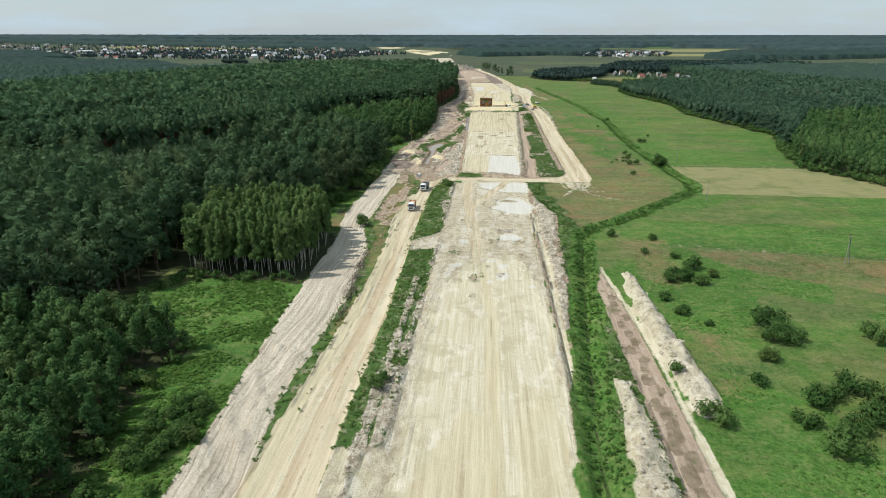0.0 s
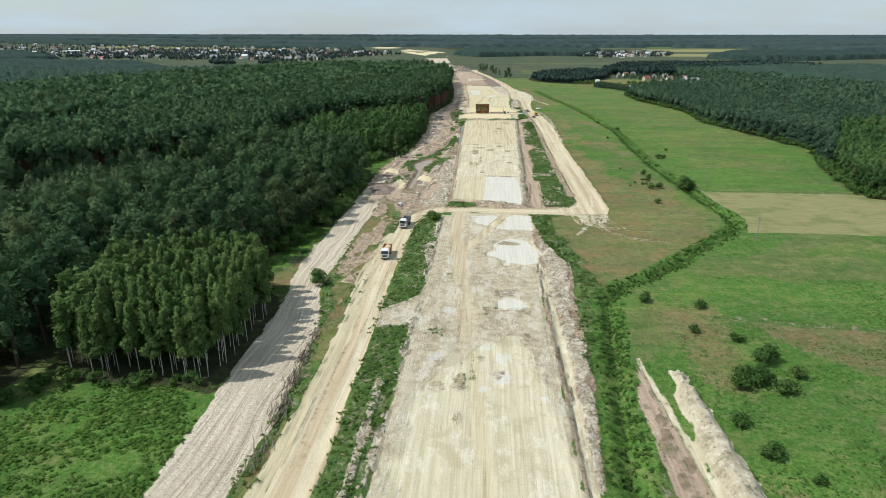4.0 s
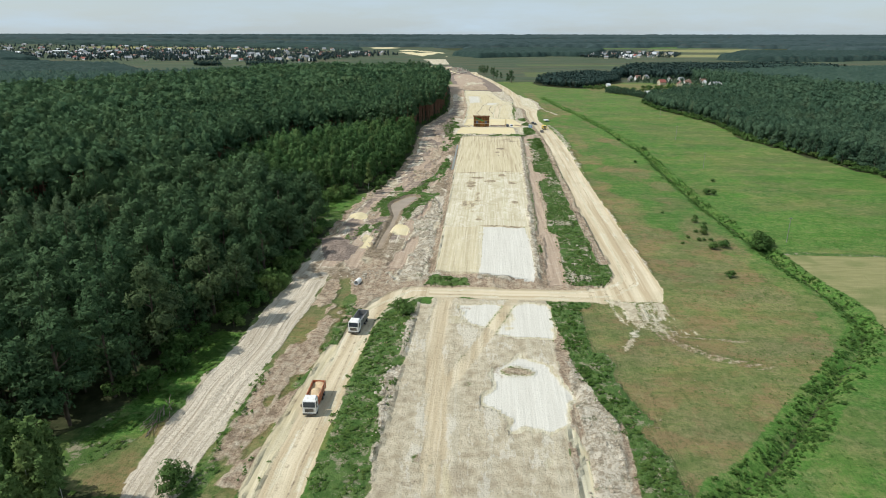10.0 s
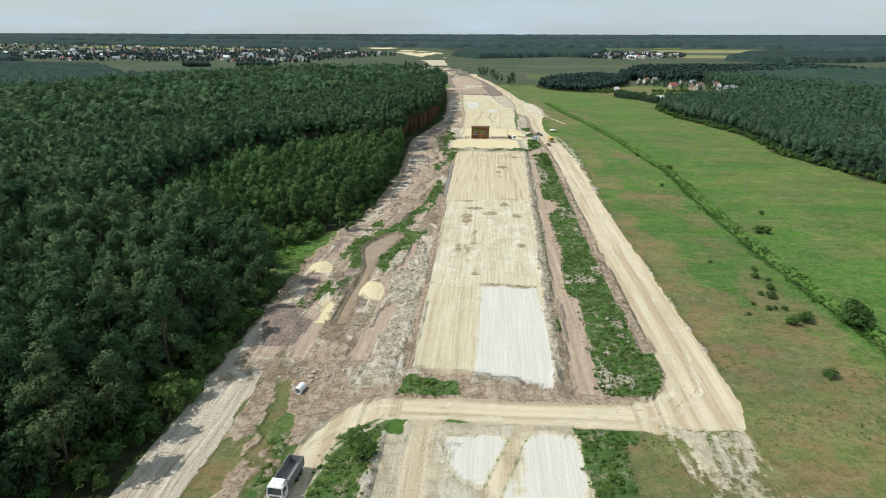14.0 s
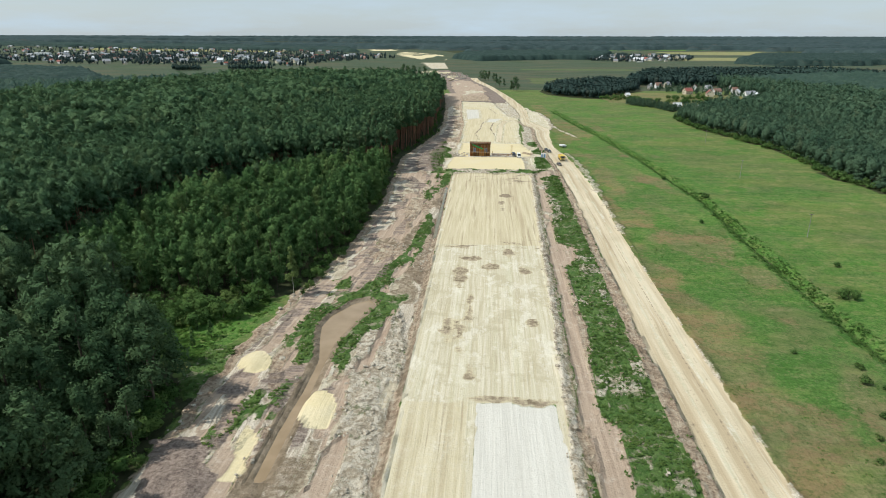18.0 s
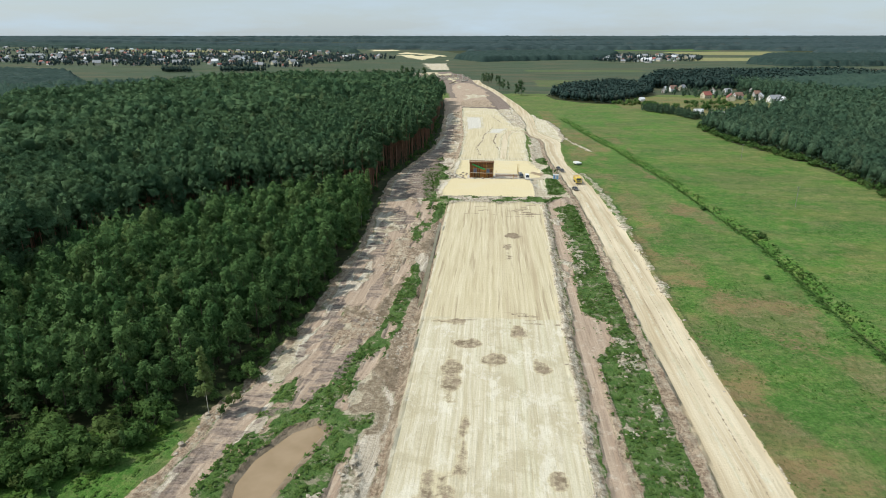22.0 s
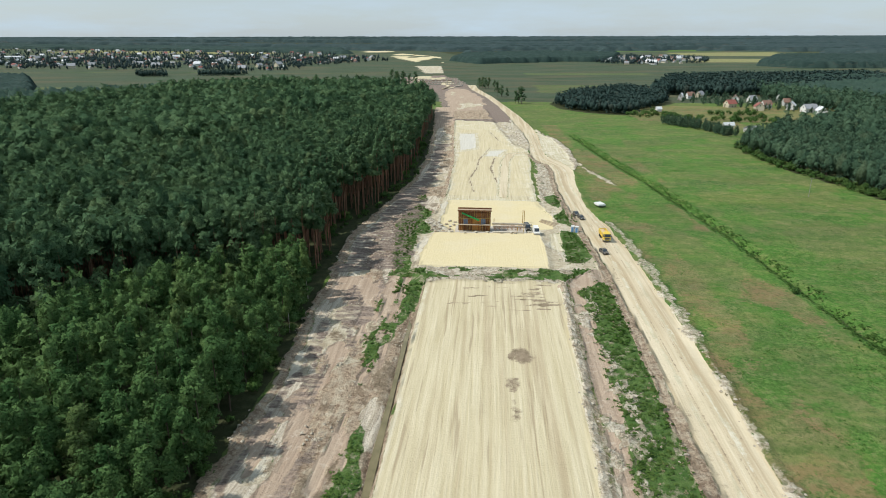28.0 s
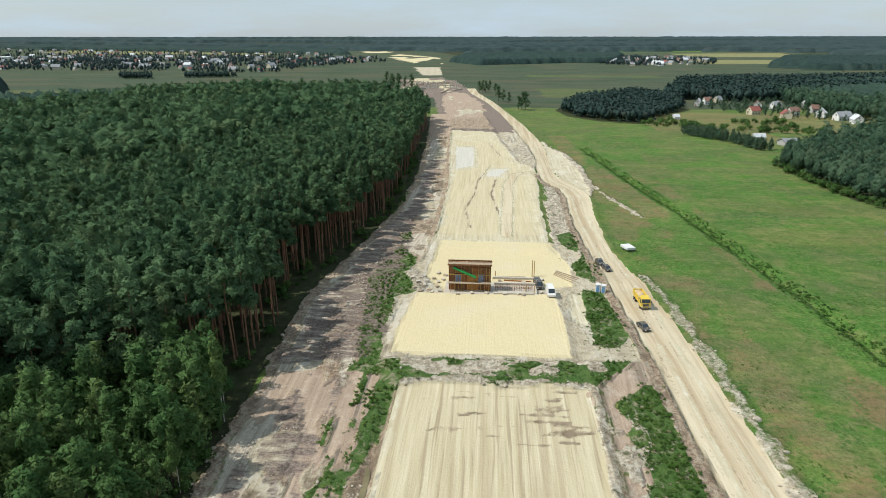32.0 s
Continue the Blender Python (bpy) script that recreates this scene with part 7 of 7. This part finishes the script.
def tipper(cab_paint, bed_paint, load, label):
    """A three-axle tipper that faces -y, its front at y = 0."""
    e = new("tipper_truck")
    part("chassis", block(-0.45, 0.5, 0.75, 0.45, 8.3, 1.0), P_DARK, e)
    part("cab", prism([(0.0, 0.75), (2.1, 0.75), (2.1, 3.05), (0.35, 3.1), (0.1, 2.0)], "x", -1.22, 1.22), cab_paint, e)
    part("roof_deflector", prism([(0.5, 3.08), (2.0, 3.08), (2.0, 3.45), (1.5, 3.42)], "x", -1.0, 1.0), cab_paint, e)
    part("windscreen", prism([(0.06, 2.02), (0.1, 2.0), (0.33, 2.95), (0.27, 2.95)], "x", -1.08, 1.08), M_GLASS, e)
    for s in (-1, 1):
        part("side_window", block(s * 1.215, 0.5, 2.0, s * 1.235, 1.5, 2.75, 0) if s > 0 else block(-1.235, 0.5, 2.0, -1.215, 1.5, 2.75, 0), M_GLASS, e)
        part("mirror", block(s * 1.45 - 0.1, 0.1, 2.0, s * 1.45 + 0.1, 0.25, 2.6), P_DARK, e)
        part("headlight", block(s * 0.9 - 0.2, -0.04, 0.85, s * 0.9 + 0.2, 0.03, 1.05, 0.01), M_LAMP, e)
        part("mudguard", block(s * 1.0 - 0.2, 5.3, 1.1, s * 1.0 + 0.2, 8.2, 1.16), P_DARK, e)
    part("bumper", block(-1.22, -0.06, 0.4, 1.22, 0.3, 0.8), P_DARK, e)
    part("grille", block(-0.8, -0.03, 1.1, 0.8, 0.06, 1.75, 0.01), P_DARK, e)
    bm = bmesh.new()
    y0, y1, z0, z1, t = 2.35, 8.5, 1.15, 2.75, 0.1
    box(bm, -1.25, y0, z0, 1.25, y1, z0 + t, 0.02)
    box(bm, -1.25, y0, z0 + t, -1.25 + t, y1, z1, 0.02)
    box(bm, 1.25 - t, y0, z0 + t, 1.25, y1, z1, 0.02)
    box(bm, -1.25 + t, y0, z0 + t, 1.25 - t, y0 + t, z1 + 0.3, 0.02)
    box(bm, -1.25 + t, y1 - t, z0 + t, 1.25 - t, y1, z1 - 0.1, 0.02)
    bed = part("tipper_body", bm, bed_paint, e)
    for s in (-1, 1):
        for k in range(5):
            yy = y0 + 0.4 + k * 1.3
            part("rib", block(s * 1.29 - 0.05, yy, z0, s * 1.29 + 0.05, yy + 0.14, z1 - 0.02, 0.01), bed_paint, bed)
    if load:
        bm = bmesh.new()
        bmesh.ops.create_grid(bm, x_segments=10, y_segments=20, size=0.5, matrix=Matrix.Translation((0, (y0 + y1) / 2, 0)) @ Matrix.Diagonal((2.3, y1 - y0 - 0.2, 1, 1)))
        for v in bm.verts:
            v.co.z = 1.9 + 0.75 * max(0, 1 - (v.co.x / 1.2) ** 2) * (0.5 + 0.5 * math.cos((v.co.y - 5.4) * 1.7)) + 0.1 * noise.noise(v.co * 2)
        part("sand_load", bm, M_LOAD, e)
    for s in (-1, 1):
        wheel(e, s * 1.05, 1.3, 0.5, 0.32)
        wheel(e, s * 0.98, 5.9, 0.5, 0.5)
        wheel(e, s * 0.98, 7.3, 0.5, 0.5)
    return tagged(e, label, "truck", "trucks on the haul road")


def car(paint_, label, kind="car", length=4.2, width=1.75, roof=1.48):
    """A car that faces -y, its middle at the origin."""
    e = new("car" if kind == "car" else "van")
    h, w = length / 2, width / 2
    if kind == "car":
        prof = [(-h, 0.35), (-h, 0.72), (-h + 0.9, 0.92), (h - 0.55, 1.0), (h, 0.92), (h, 0.35)]
        top = [(-h + 0.95, 0.9), (-h + 1.75, roof), (h - 1.0, roof), (h - 0.2, 0.98)]
    else:
        prof = [(-h, 0.4), (-h, 0.95), (-h + 0.8, 1.2), (h, 1.25), (h, 0.4)]
        top = [(-h + 0.75, 1.18), (-h + 1.35, roof), (h - 0.03, roof), (h - 0.02, 1.2)]
    part("body", prism(prof, "x", -w, w), paint_, e)
    bm = prism(top, "x", -w + 0.06, w - 0.06)
    for v in bm.verts:
        if v.co.z > 1.25:
            v.co.x *= 0.88
    part("cabin", bm, paint_, e)
    (ya, za), (yb, zb), (yc, zc), (yd, zd) = top
    part("windscreen", prism([(ya + 0.02, za + 0.06), (ya - 0.03, za + 0.06), (yb - 0.1, zb - 0.06), (yb - 0.02, zb - 0.04)], "x", -w * 0.84, w * 0.84), M_GLASS, e)
    part("rear_window", prism([(yd + 0.03, zd + 0.1), (yd - 0.02, zd + 0.08), (yc + 0.02, zc - 0.06), (yc + 0.1, zc - 0.06)], "x", -w * 0.8, w * 0.8), M_GLASS, e)
    for s in (-1, 1):
        bm = prism([(ya + 0.5, za + 0.1), (yb + 0.1, zb - 0.1), (yc - 0.1, zc - 0.1), (yd - 0.5, zd + 0.12)], "x", -0.015, 0.015)
        for v in bm.verts:
            v.co.x += s * (w - 0.055 - 0.105 * max(0, (v.co.z - 1.0)) / 0.45)
        part("side_window", bm, M_GLASS, e)
        part("headlight", block(s * (w - 0.3) - 0.18, -h - 0.02, 0.6, s * (w - 0.3) + 0.18, -h + 0.1, 0.74, 0.01), M_LAMP, e)
        part("tail_light", block(s * (w - 0.2) - 0.12, h - 0.05, 0.7, s * (w - 0.2) + 0.12, h + 0.02, 0.92, 0.01), M_TAIL, e)
        wheel(e, s * (w - 0.1), -h + 0.85, 0.33, 0.22)
        wheel(e, s * (w - 0.1), h - 0.85, 0.33, 0.22)
    return tagged(e, label, kind)


def stand(e, x, y, turn=0, lift=0.0):
    e.matrix_basis = pose(x, y, float(height(x, y)) + lift, 0, 0, turn)
    return e


stand(tipper(P_WHITE, P_ORANGE, True, "white-cab tipper truck with orange body full of sand"), -29.8, 234, 2)
stand(tipper(P_WHITE, P_GREY, False, "white-cab tipper truck with an empty grey body"), -28.6, 267, -6)
stand(tipper(P_YELLOW, P_YELLOW, True, "bright yellow tipper truck on the rutted haul road"), 43.0, 597, 3)
stand(car(P_BLACK, "black estate car parked beside the haul road"), 36.8, 632, 8)
stand(car(P_BLACK, "black saloon car parked beside the haul road"), 38.0, 626.6, 14)
stand(car(P_DARK, "dark grey car standing on the haul road"), 40.0, 586, 15)
stand(car(P_WHITE, "white delivery van parked beside the formwork", "van", 5.2, 2.0, 2.3), 19.0, 604, 4)
stand(car(P_BLACK, "dark van parked beside the white van", "van", 5.0, 1.95, 2.1), 16.2, 611, 10)

# ---- the abutment in its formwork ----
M_CONC = plain("raw_concrete", (0.4, 0.36, 0.29), (0.54, 0.49, 0.41), 0.8, 0.9, 0.15)
M_PLY = plain("form_plywood", (0.13, 0.06, 0.032), (0.26, 0.125, 0.06), 0.9, 0.75, 0.2)
M_RUST = plain("rusty_steel", (0.2, 0.075, 0.03), (0.36, 0.15, 0.06), 0.3, 0.8, 0.2)
M_BEAM = plain("yellow_timber", (0.36, 0.22, 0.07), (0.52, 0.36, 0.13), 0.4, 0.7, 0.2)
M_PLANK = plain("weathered_planks", (0.28, 0.22, 0.15), (0.44, 0.36, 0.26), 0.4, 0.85, 0.15)
M_ORANGE = plain("new_plywood", (0.42, 0.17, 0.045), (0.56, 0.27, 0.08), 0.6, 0.7, 0.2)
M_BLUEP = plain("blue_panel", (0.12, 0.18, 0.3), (0.2, 0.27, 0.4), 0.5, 0.6)
M_GREENP = plain("green_steel", (0.02, 0.25, 0.06), (0.04, 0.36, 0.1), 0.5, 0.5)
site = new("footing", None)
part("slab", block(-10.2, 604.2, -0.4, 15.5, 613.5, 0.55, 0.06), M_CONC, site)
part("kerb_wall", block(3.4, 604.6, 0.55, 14.5, 605.3, 1.1, 0.04), M_CONC, site)
part("kerb_wall", block(3.6, 611.6, 0.55, 15.2, 612.3, 1.25, 0.04), M_CONC, site)
stand(tagged(site, "long pale concrete footing of a bridge abutment", "footing"), 0, 0)
site.location = (0, -1.8, 0.3)
form = tagged(new("formwork"), "tall brown plywood formwork of a bridge abutment with timber walers", "formwork")
form.location = (0, -1.8, 0.85)
X0, X1, YF, YB, TOP = -8.9, 2.5, 607.2, 609.4, 7.6
part("core_wall", block(X0 + 0.2, YF + 0.3, 0, X1 - 0.2, YB - 0.3, TOP - 0.5), M_CONC, form)
for row in range(3):
    for k in range(7):
        xa = X0 + k * (X1 - X0) / 7
        za = row * 2.4
        blue = row == 1 and k in (1, 5)
        part("panel", block(xa + 0.03, YF, za + 0.03, xa + (X1 - X0) / 7 - 0.03, YF + 0.28, za + 2.35, 0.02), M_BLUEP if blue else (M_ORANGE if row < 2 and k in (3, 4) else (M_RUST if (row + k) % 3 == 0 else M_PLY)), form)
        part("panel", block(xa + 0.03, YB - 0.28, za + 0.03, xa + (X1 - X0) / 7 - 0.03, YB, za + 2.35, 0.02), M_PLY, form)
for s_, xx in ((0, X0), (1, X1)):
    part("end_panel", block(xx - 0.12, YF, 0, xx + 0.12, YB, TOP - 0.3, 0.02), M_PLY, form)
for k in range(15):
    xx = X0 + 0.3 + k * (X1 - X0 - 0.6) / 14
    part("stud", block(xx - 0.06, YF - 0.16, 0.1, xx + 0.06, YF - 0.02, TOP, 0.01), M_BEAM if k % 3 else M_RUST, form)
for z_ in (2.3, 4.6, 6.6):
    part("waler", block(X0 - 0.2, YF - 0.32, z_, X1 + 0.2, YF - 0.18, z_ + 0.2, 0.02), M_BEAM if z_ < 5 else M_PLY, form)
for k in range(10):
    xx = X0 + 0.4 + k * (X1 - X0 - 0.8) / 9
    part("prop", block(xx - 0.05, YF - 1.5, -0.0, xx + 0.05, YF - 1.4, 2.5, 0.01), M_BEAM, form)
    part("prop", block(xx - 0.05, YF - 0.9, 0, xx + 0.05, YF - 0.8, 2.5, 0.01), M_RUST, form)
for k in range(5):
    part("platform_plank", block(X0 - 0.3, YF - 1.6 + k * 0.27, 2.5, X1 + 0.3, YF - 1.36 + k * 0.27, 2.56, 0.01), M_PLANK, form)
for k in range(5):
    part("platform_plank", block(X0 - 0.4, YF - 0.9 + k * 0.62, TOP, X1 + 0.4, YF - 0.35 + k * 0.62, TOP + 0.07, 0.01), M_PLY if k in (0, 4) else M_PLANK, form)
for yy in (YF - 0.9, YB + 0.5):
    part("edge_board", block(X0 - 0.4, yy - 0.05, TOP - 0.1, X1 + 0.4, yy + 0.05, TOP + 0.35, 0.01), M_PLY, form)
bm = bmesh.new()
box(bm, -3.4, -0.2, -0.28, 3.4, 0.2, 0.28, 0.04)
for k in range(8):
    box(bm, -3.2 + k * 0.85, -0.26, -0.36, -3.1 + k * 0.85, 0.26, 0.36, 0)
boom = tagged(mesh_ob("pump_boom", bm, M_GREENP), "bright green steel pump boom leaning on the formwork", "boom")
boom.matrix_basis = pose(-4.6, 604.7, 6.3, 0, 22, -6)
# reinforcement cage and beams on the footing
cage = tagged(new("rebar_cage"), "rusty reinforcement cage standing on the footing", "rebar")
cage.location = (0, -1.8, 0.85)
for k in range(22):
    xx = 4.0 + k * 0.48
    for yy in (607.6, 609.2):
        part("bar", block(xx - 0.03, yy - 0.03, 0, xx + 0.03, yy + 0.03, 1.3 + 0.25 * (k % 3 == 0), 0), M_RUST, cage)
for z_ in (0.4, 0.8, 1.2):
    for yy in (607.6, 609.2):
        part("bar", block(3.8, yy - 0.08, z_, 14.4, yy - 0.03, z_ + 0.05, 0), M_RUST, cage)


def loose_beam(x, y, z, length, turn, mat, label, w=0.35, h=0.35, tilt=0):
    ob = tagged(mesh_ob("beam", block(-length / 2, -w / 2, 0, length / 2, w / 2, h, 0.03), mat), label, "beam", "beams on the site")
    ob.matrix_basis = pose(x, y, z, 0, tilt, turn)
    return ob


g_ = lambda x, y: float(height(x, y))
loose_beam(9.2, 616.6, g_(9, 616) + 0.05, 12, -1, M_CONC, "long pale concrete beam lying behind the footing", 0.6, 0.6)
loose_beam(8.4, 617.8, g_(8, 618) + 0.05, 9, 3, M_PLANK, "weathered timber beam lying on yellow sand")
loose_beam(10.5, 614.9, g_(10, 615) + 0.05, 8, -4, M_RUST, "rusty steel girder lying on sand", 0.3, 0.3)
for k in range(4):
    loose_beam(24.0 + k * 0.5, 618 + k * 1.0, g_(24, 619) + 0.04 + 0.05 * k, 8.5, -52 + k * 3, M_PLANK, "rough timber pole lying on sand", 0.22, 0.22)
for xx, yy, hh in ((14.9, 619.0, 5.2), (15.5, 619.4, 4.8), (12.4, 605.6, 2.4), (14.6, 604.4, 2.6), (4.0, 618.5, 1.8)):
    ob = tagged(mesh_ob("post", block(-0.12, -0.12, -0.3, 0.12, 0.12, hh, 0.02), M_BEAM), "upright yellowish timber post on the site", "post", "posts on the site")
    ob.location = (xx, yy, g_(xx, yy))
for k, (xx, yy) in enumerate(((-11.5, 606), (-12.6, 609), (-13.5, 603.5), (-12.5, 612.5), (-14.5, 606.5), (6.5, 602.6), (10.2, 602.9), (11.5, 602.4), (-2.5, 603.0), (1.5, 603.2), (-14, 615), (17.5, 616), (-16.2, 609.5), (-17.4, 605), (-15.8, 612.4), (-18.3, 611), (-19, 607.2), (-17, 616.5), (-11.2, 614.6), (-10.9, 618), (-20.2, 613.5), (-13, 619.5), (5.2, 614.8), (8.8, 612.9), (12.2, 613.6), (3.6, 611.8), (16.6, 606.4), (-6.4, 602.2))):
    e = tagged(new("pallet_stack"), "stack of pale boards and blocks lying on sand", "boards", "stacks on the site")
    for j in range(3):
        part("board_layer", block(-0.8 + 0.1 * (j % 2), -0.6, j * 0.22, 0.8, 0.6 - 0.1 * (j % 2), j * 0.22 + 0.2, 0.02), (M_PLANK, M_CONC, M_CONC)[(k + j) % 3], e)
    stand(e, xx, yy, k * 37)
    e.scale = (0.7, 0.7, 0.8)
toilet = tagged(new("site_cabin"), "small blue and white plastic cabins beside the haul road", "cabin")
for k, mt in enumerate((P_WHITE, P_WHITE)):
    cb = part("cabin_body", block(k * 1.5 - 0.6, -0.6, 0.05, k * 1.5 + 0.6, 0.6, 2.2, 0.06), mt, toilet)
    part("cabin_roof", block(k * 1.5 - 0.68, -0.68, 2.2, k * 1.5 + 0.68, 0.68, 2.42, 0.08), P_WHITE, cb)
    part("cabin_door", block(k * 1.5 - 0.4, -0.64, 0.15, k * 1.5 + 0.4, -0.59, 2.0, 0.01), P_BLUE, cb)
stand(toilet, 32.6, 608.6, -20)
trailer = tagged(new("white_trailer"), "flat white trailer standing in the meadow grass", "trailer")
part("deck", block(-1.6, -2.2, 0.7, 1.6, 2.2, 1.5, 0.08), P_WHITE, trailer)
part("drawbar", block(-0.08, -3.3, 0.5, 0.08, -2.2, 0.62, 0.01), P_DARK, trailer)
for s in (-1, 1):
    wheel(trailer, s * 1.3, 0.6, 0.36, 0.24)
stand(trailer, 48.3, 646, 18)

# concrete pipe, brushwood, poles
bm = bmesh.new()
rings = [[bm.verts.new((r_ * math.cos(2 * math.pi * i / 20), yy, 0.75 + r_ * math.sin(2 * math.pi * i / 20))) for i in range(20)] for r_, yy in ((0.75, -1.2), (0.75, 1.2), (0.6, 1.2), (0.6, -1.2))]
for a_, b_ in zip(rings, rings[1:] + rings[:1]):
    for i in range(20):
        bm.faces.new((a_[i], a_[(i + 1) % 20], b_[(i + 1) % 20], b_[i]))
bmesh.ops.recalc_face_normals(bm, faces=bm.faces[:])
pipe = tagged(mesh_ob("concrete_pipe", bm, M_WALLS[0]), "pale concrete drain pipe lying on churned soil", "pipe")
stand(pipe, -33.8, 297.8, -12)
M_STICK = bark_material("dry_branches", (0.07, 0.05, 0.035), (0.3, 0.26, 0.2))
for cx, cy, n_, ln in ((-37.0, 163, 36, 5), (-37.6, 172, 40, 5), (-36.0, 150, 30, 4), (-35.8, 140, 24, 4), (-38.2, 181, 28, 4.5), (-36.6, 156, 26, 4), (-57, 231, 26, 5)):
    r_ = np.random.default_rng(int(cy))
    bits = []
    for k in range(n_):
        a_ = math.radians(98 + r_.normal() * 16)
        p_ = np.array([cx + r_.normal() * 0.7, cy + r_.normal() * 2.6, float(height(cx, cy)) + 0.15 + abs(r_.normal()) * 0.45])
        d_ = np.array([math.cos(a_), math.sin(a_), r_.normal() * 0.16]) * ln * r_.uniform(0.2, 0.55)
        bits.append(tube([p_ - d_, p_ + d_ * 0.2 + r_.normal(size=3) * 0.1, p_ + d_], [0.09, 0.06, 0.025], 4))
    v, f, _ = joined(bits)
    ob = new("brushwood", raw_mesh("brushwood", v, f, M_STICK))
    tagged(ob, "pile of dry cut branches beside the sand track", "brushwood", "brushwood piles along the track", "stuff")
M_POLE = plain("grey_pole", (0.18, 0.17, 0.15), (0.3, 0.285, 0.26), 0.6, 0.85)
M_CERAMIC = Mat("ceramic", 0.2, 0.5).colour((0.35, 0.3, 0.26))
for px, py, twin in ((109, 185, True), (92, 260, False), (103, 345, False), (113.5, 465, False), (127, 564, False), (143, 668, False)):
    e = tagged(new("utility_pole"), "thin grey utility pole with crossarm in the meadow", "pole", "utility poles")
    v, f, _ = joined([tube([(0, 0, -0.5), (0, 0, 4), (0, 0, 8.8)], [0.12, 0.1, 0.07], 8)])
    pl = new("pole_shaft", raw_mesh("pole_shaft", v, f, M_POLE))
    pl.parent = e
    if twin:
        v, f, _ = joined([tube([(1.6, 0.3, -0.5), (0.8, 0.15, 4), (0.1, 0, 8.3)], [0.16, 0.14, 0.1], 8)])
        st = new("stay_leg", raw_mesh("stay_leg", v, f, M_POLE))
        st.parent = e
    arm = part("crossarm", block(-0.8, -0.06, 8.3, 0.8, 0.06, 8.42, 0.01), M_POLE, e)
    for s in (-0.7, 0, 0.7):
        bm = bmesh.new()
        bmesh.ops.create_cone(bm, cap_ends=True, segments=8, radius1=0.07, radius2=0.04, depth=0.25, matrix=Matrix.Translation((s, 0, 8.55)))
        part("insulator", bm, M_CERAMIC, arm)
    stand(e, px, py, 10)
# far bridge site: piers and deck beams
r_ = np.random.default_rng(111)
proto = tagged(mesh_ob("bridge_pier", block(-0.6, -0.6, -0.5, 0.6, 0.6, 3.2, 0.06), M_CONC), "squat pale concrete bridge pier on churned ground", "pier", "piers of the far bridge")
first = True
for row, (ya, xa, xb) in enumerate(((1330, -108, -36), (1345, -112, -40), (1385, -122, -48), (1398, -118, -52))):
    for k in range(9):
        xx, yy = xa + (xb - xa) * k / 8 + r_.normal() * 0.8, ya + r_.normal() * 1.5
        m_ = pose(xx, yy, g_(xx, yy), 0, 0, 10) @ Matrix.Diagonal((1.2, 1.2, r_.uniform(0.8, 1.6), 1))
        if first:
            proto.matrix_basis, first = m_, False
        else:
            o_ = proto.copy()
            scene.collection.objects.link(o_)
            o_.matrix_basis = m_
for k, (xx, yy, ln, tn) in enumerate(((-60, 1260, 40, 82), (-86, 1318, 30, 8), (-70, 1362, 34, 4), (-98, 1372, 22, 10), (-52, 1322, 24, -6), (-44, 1290, 20, 60), (-75, 1410, 36, 6), (-92, 1290, 12, 40))):
    loose_beam(xx, yy, g_(xx, yy) + 0.1, ln, tn, M_CONC if k % 3 else M_PLANK, "long pale concrete deck beam of the far bridge site", 2.4, 1.3)
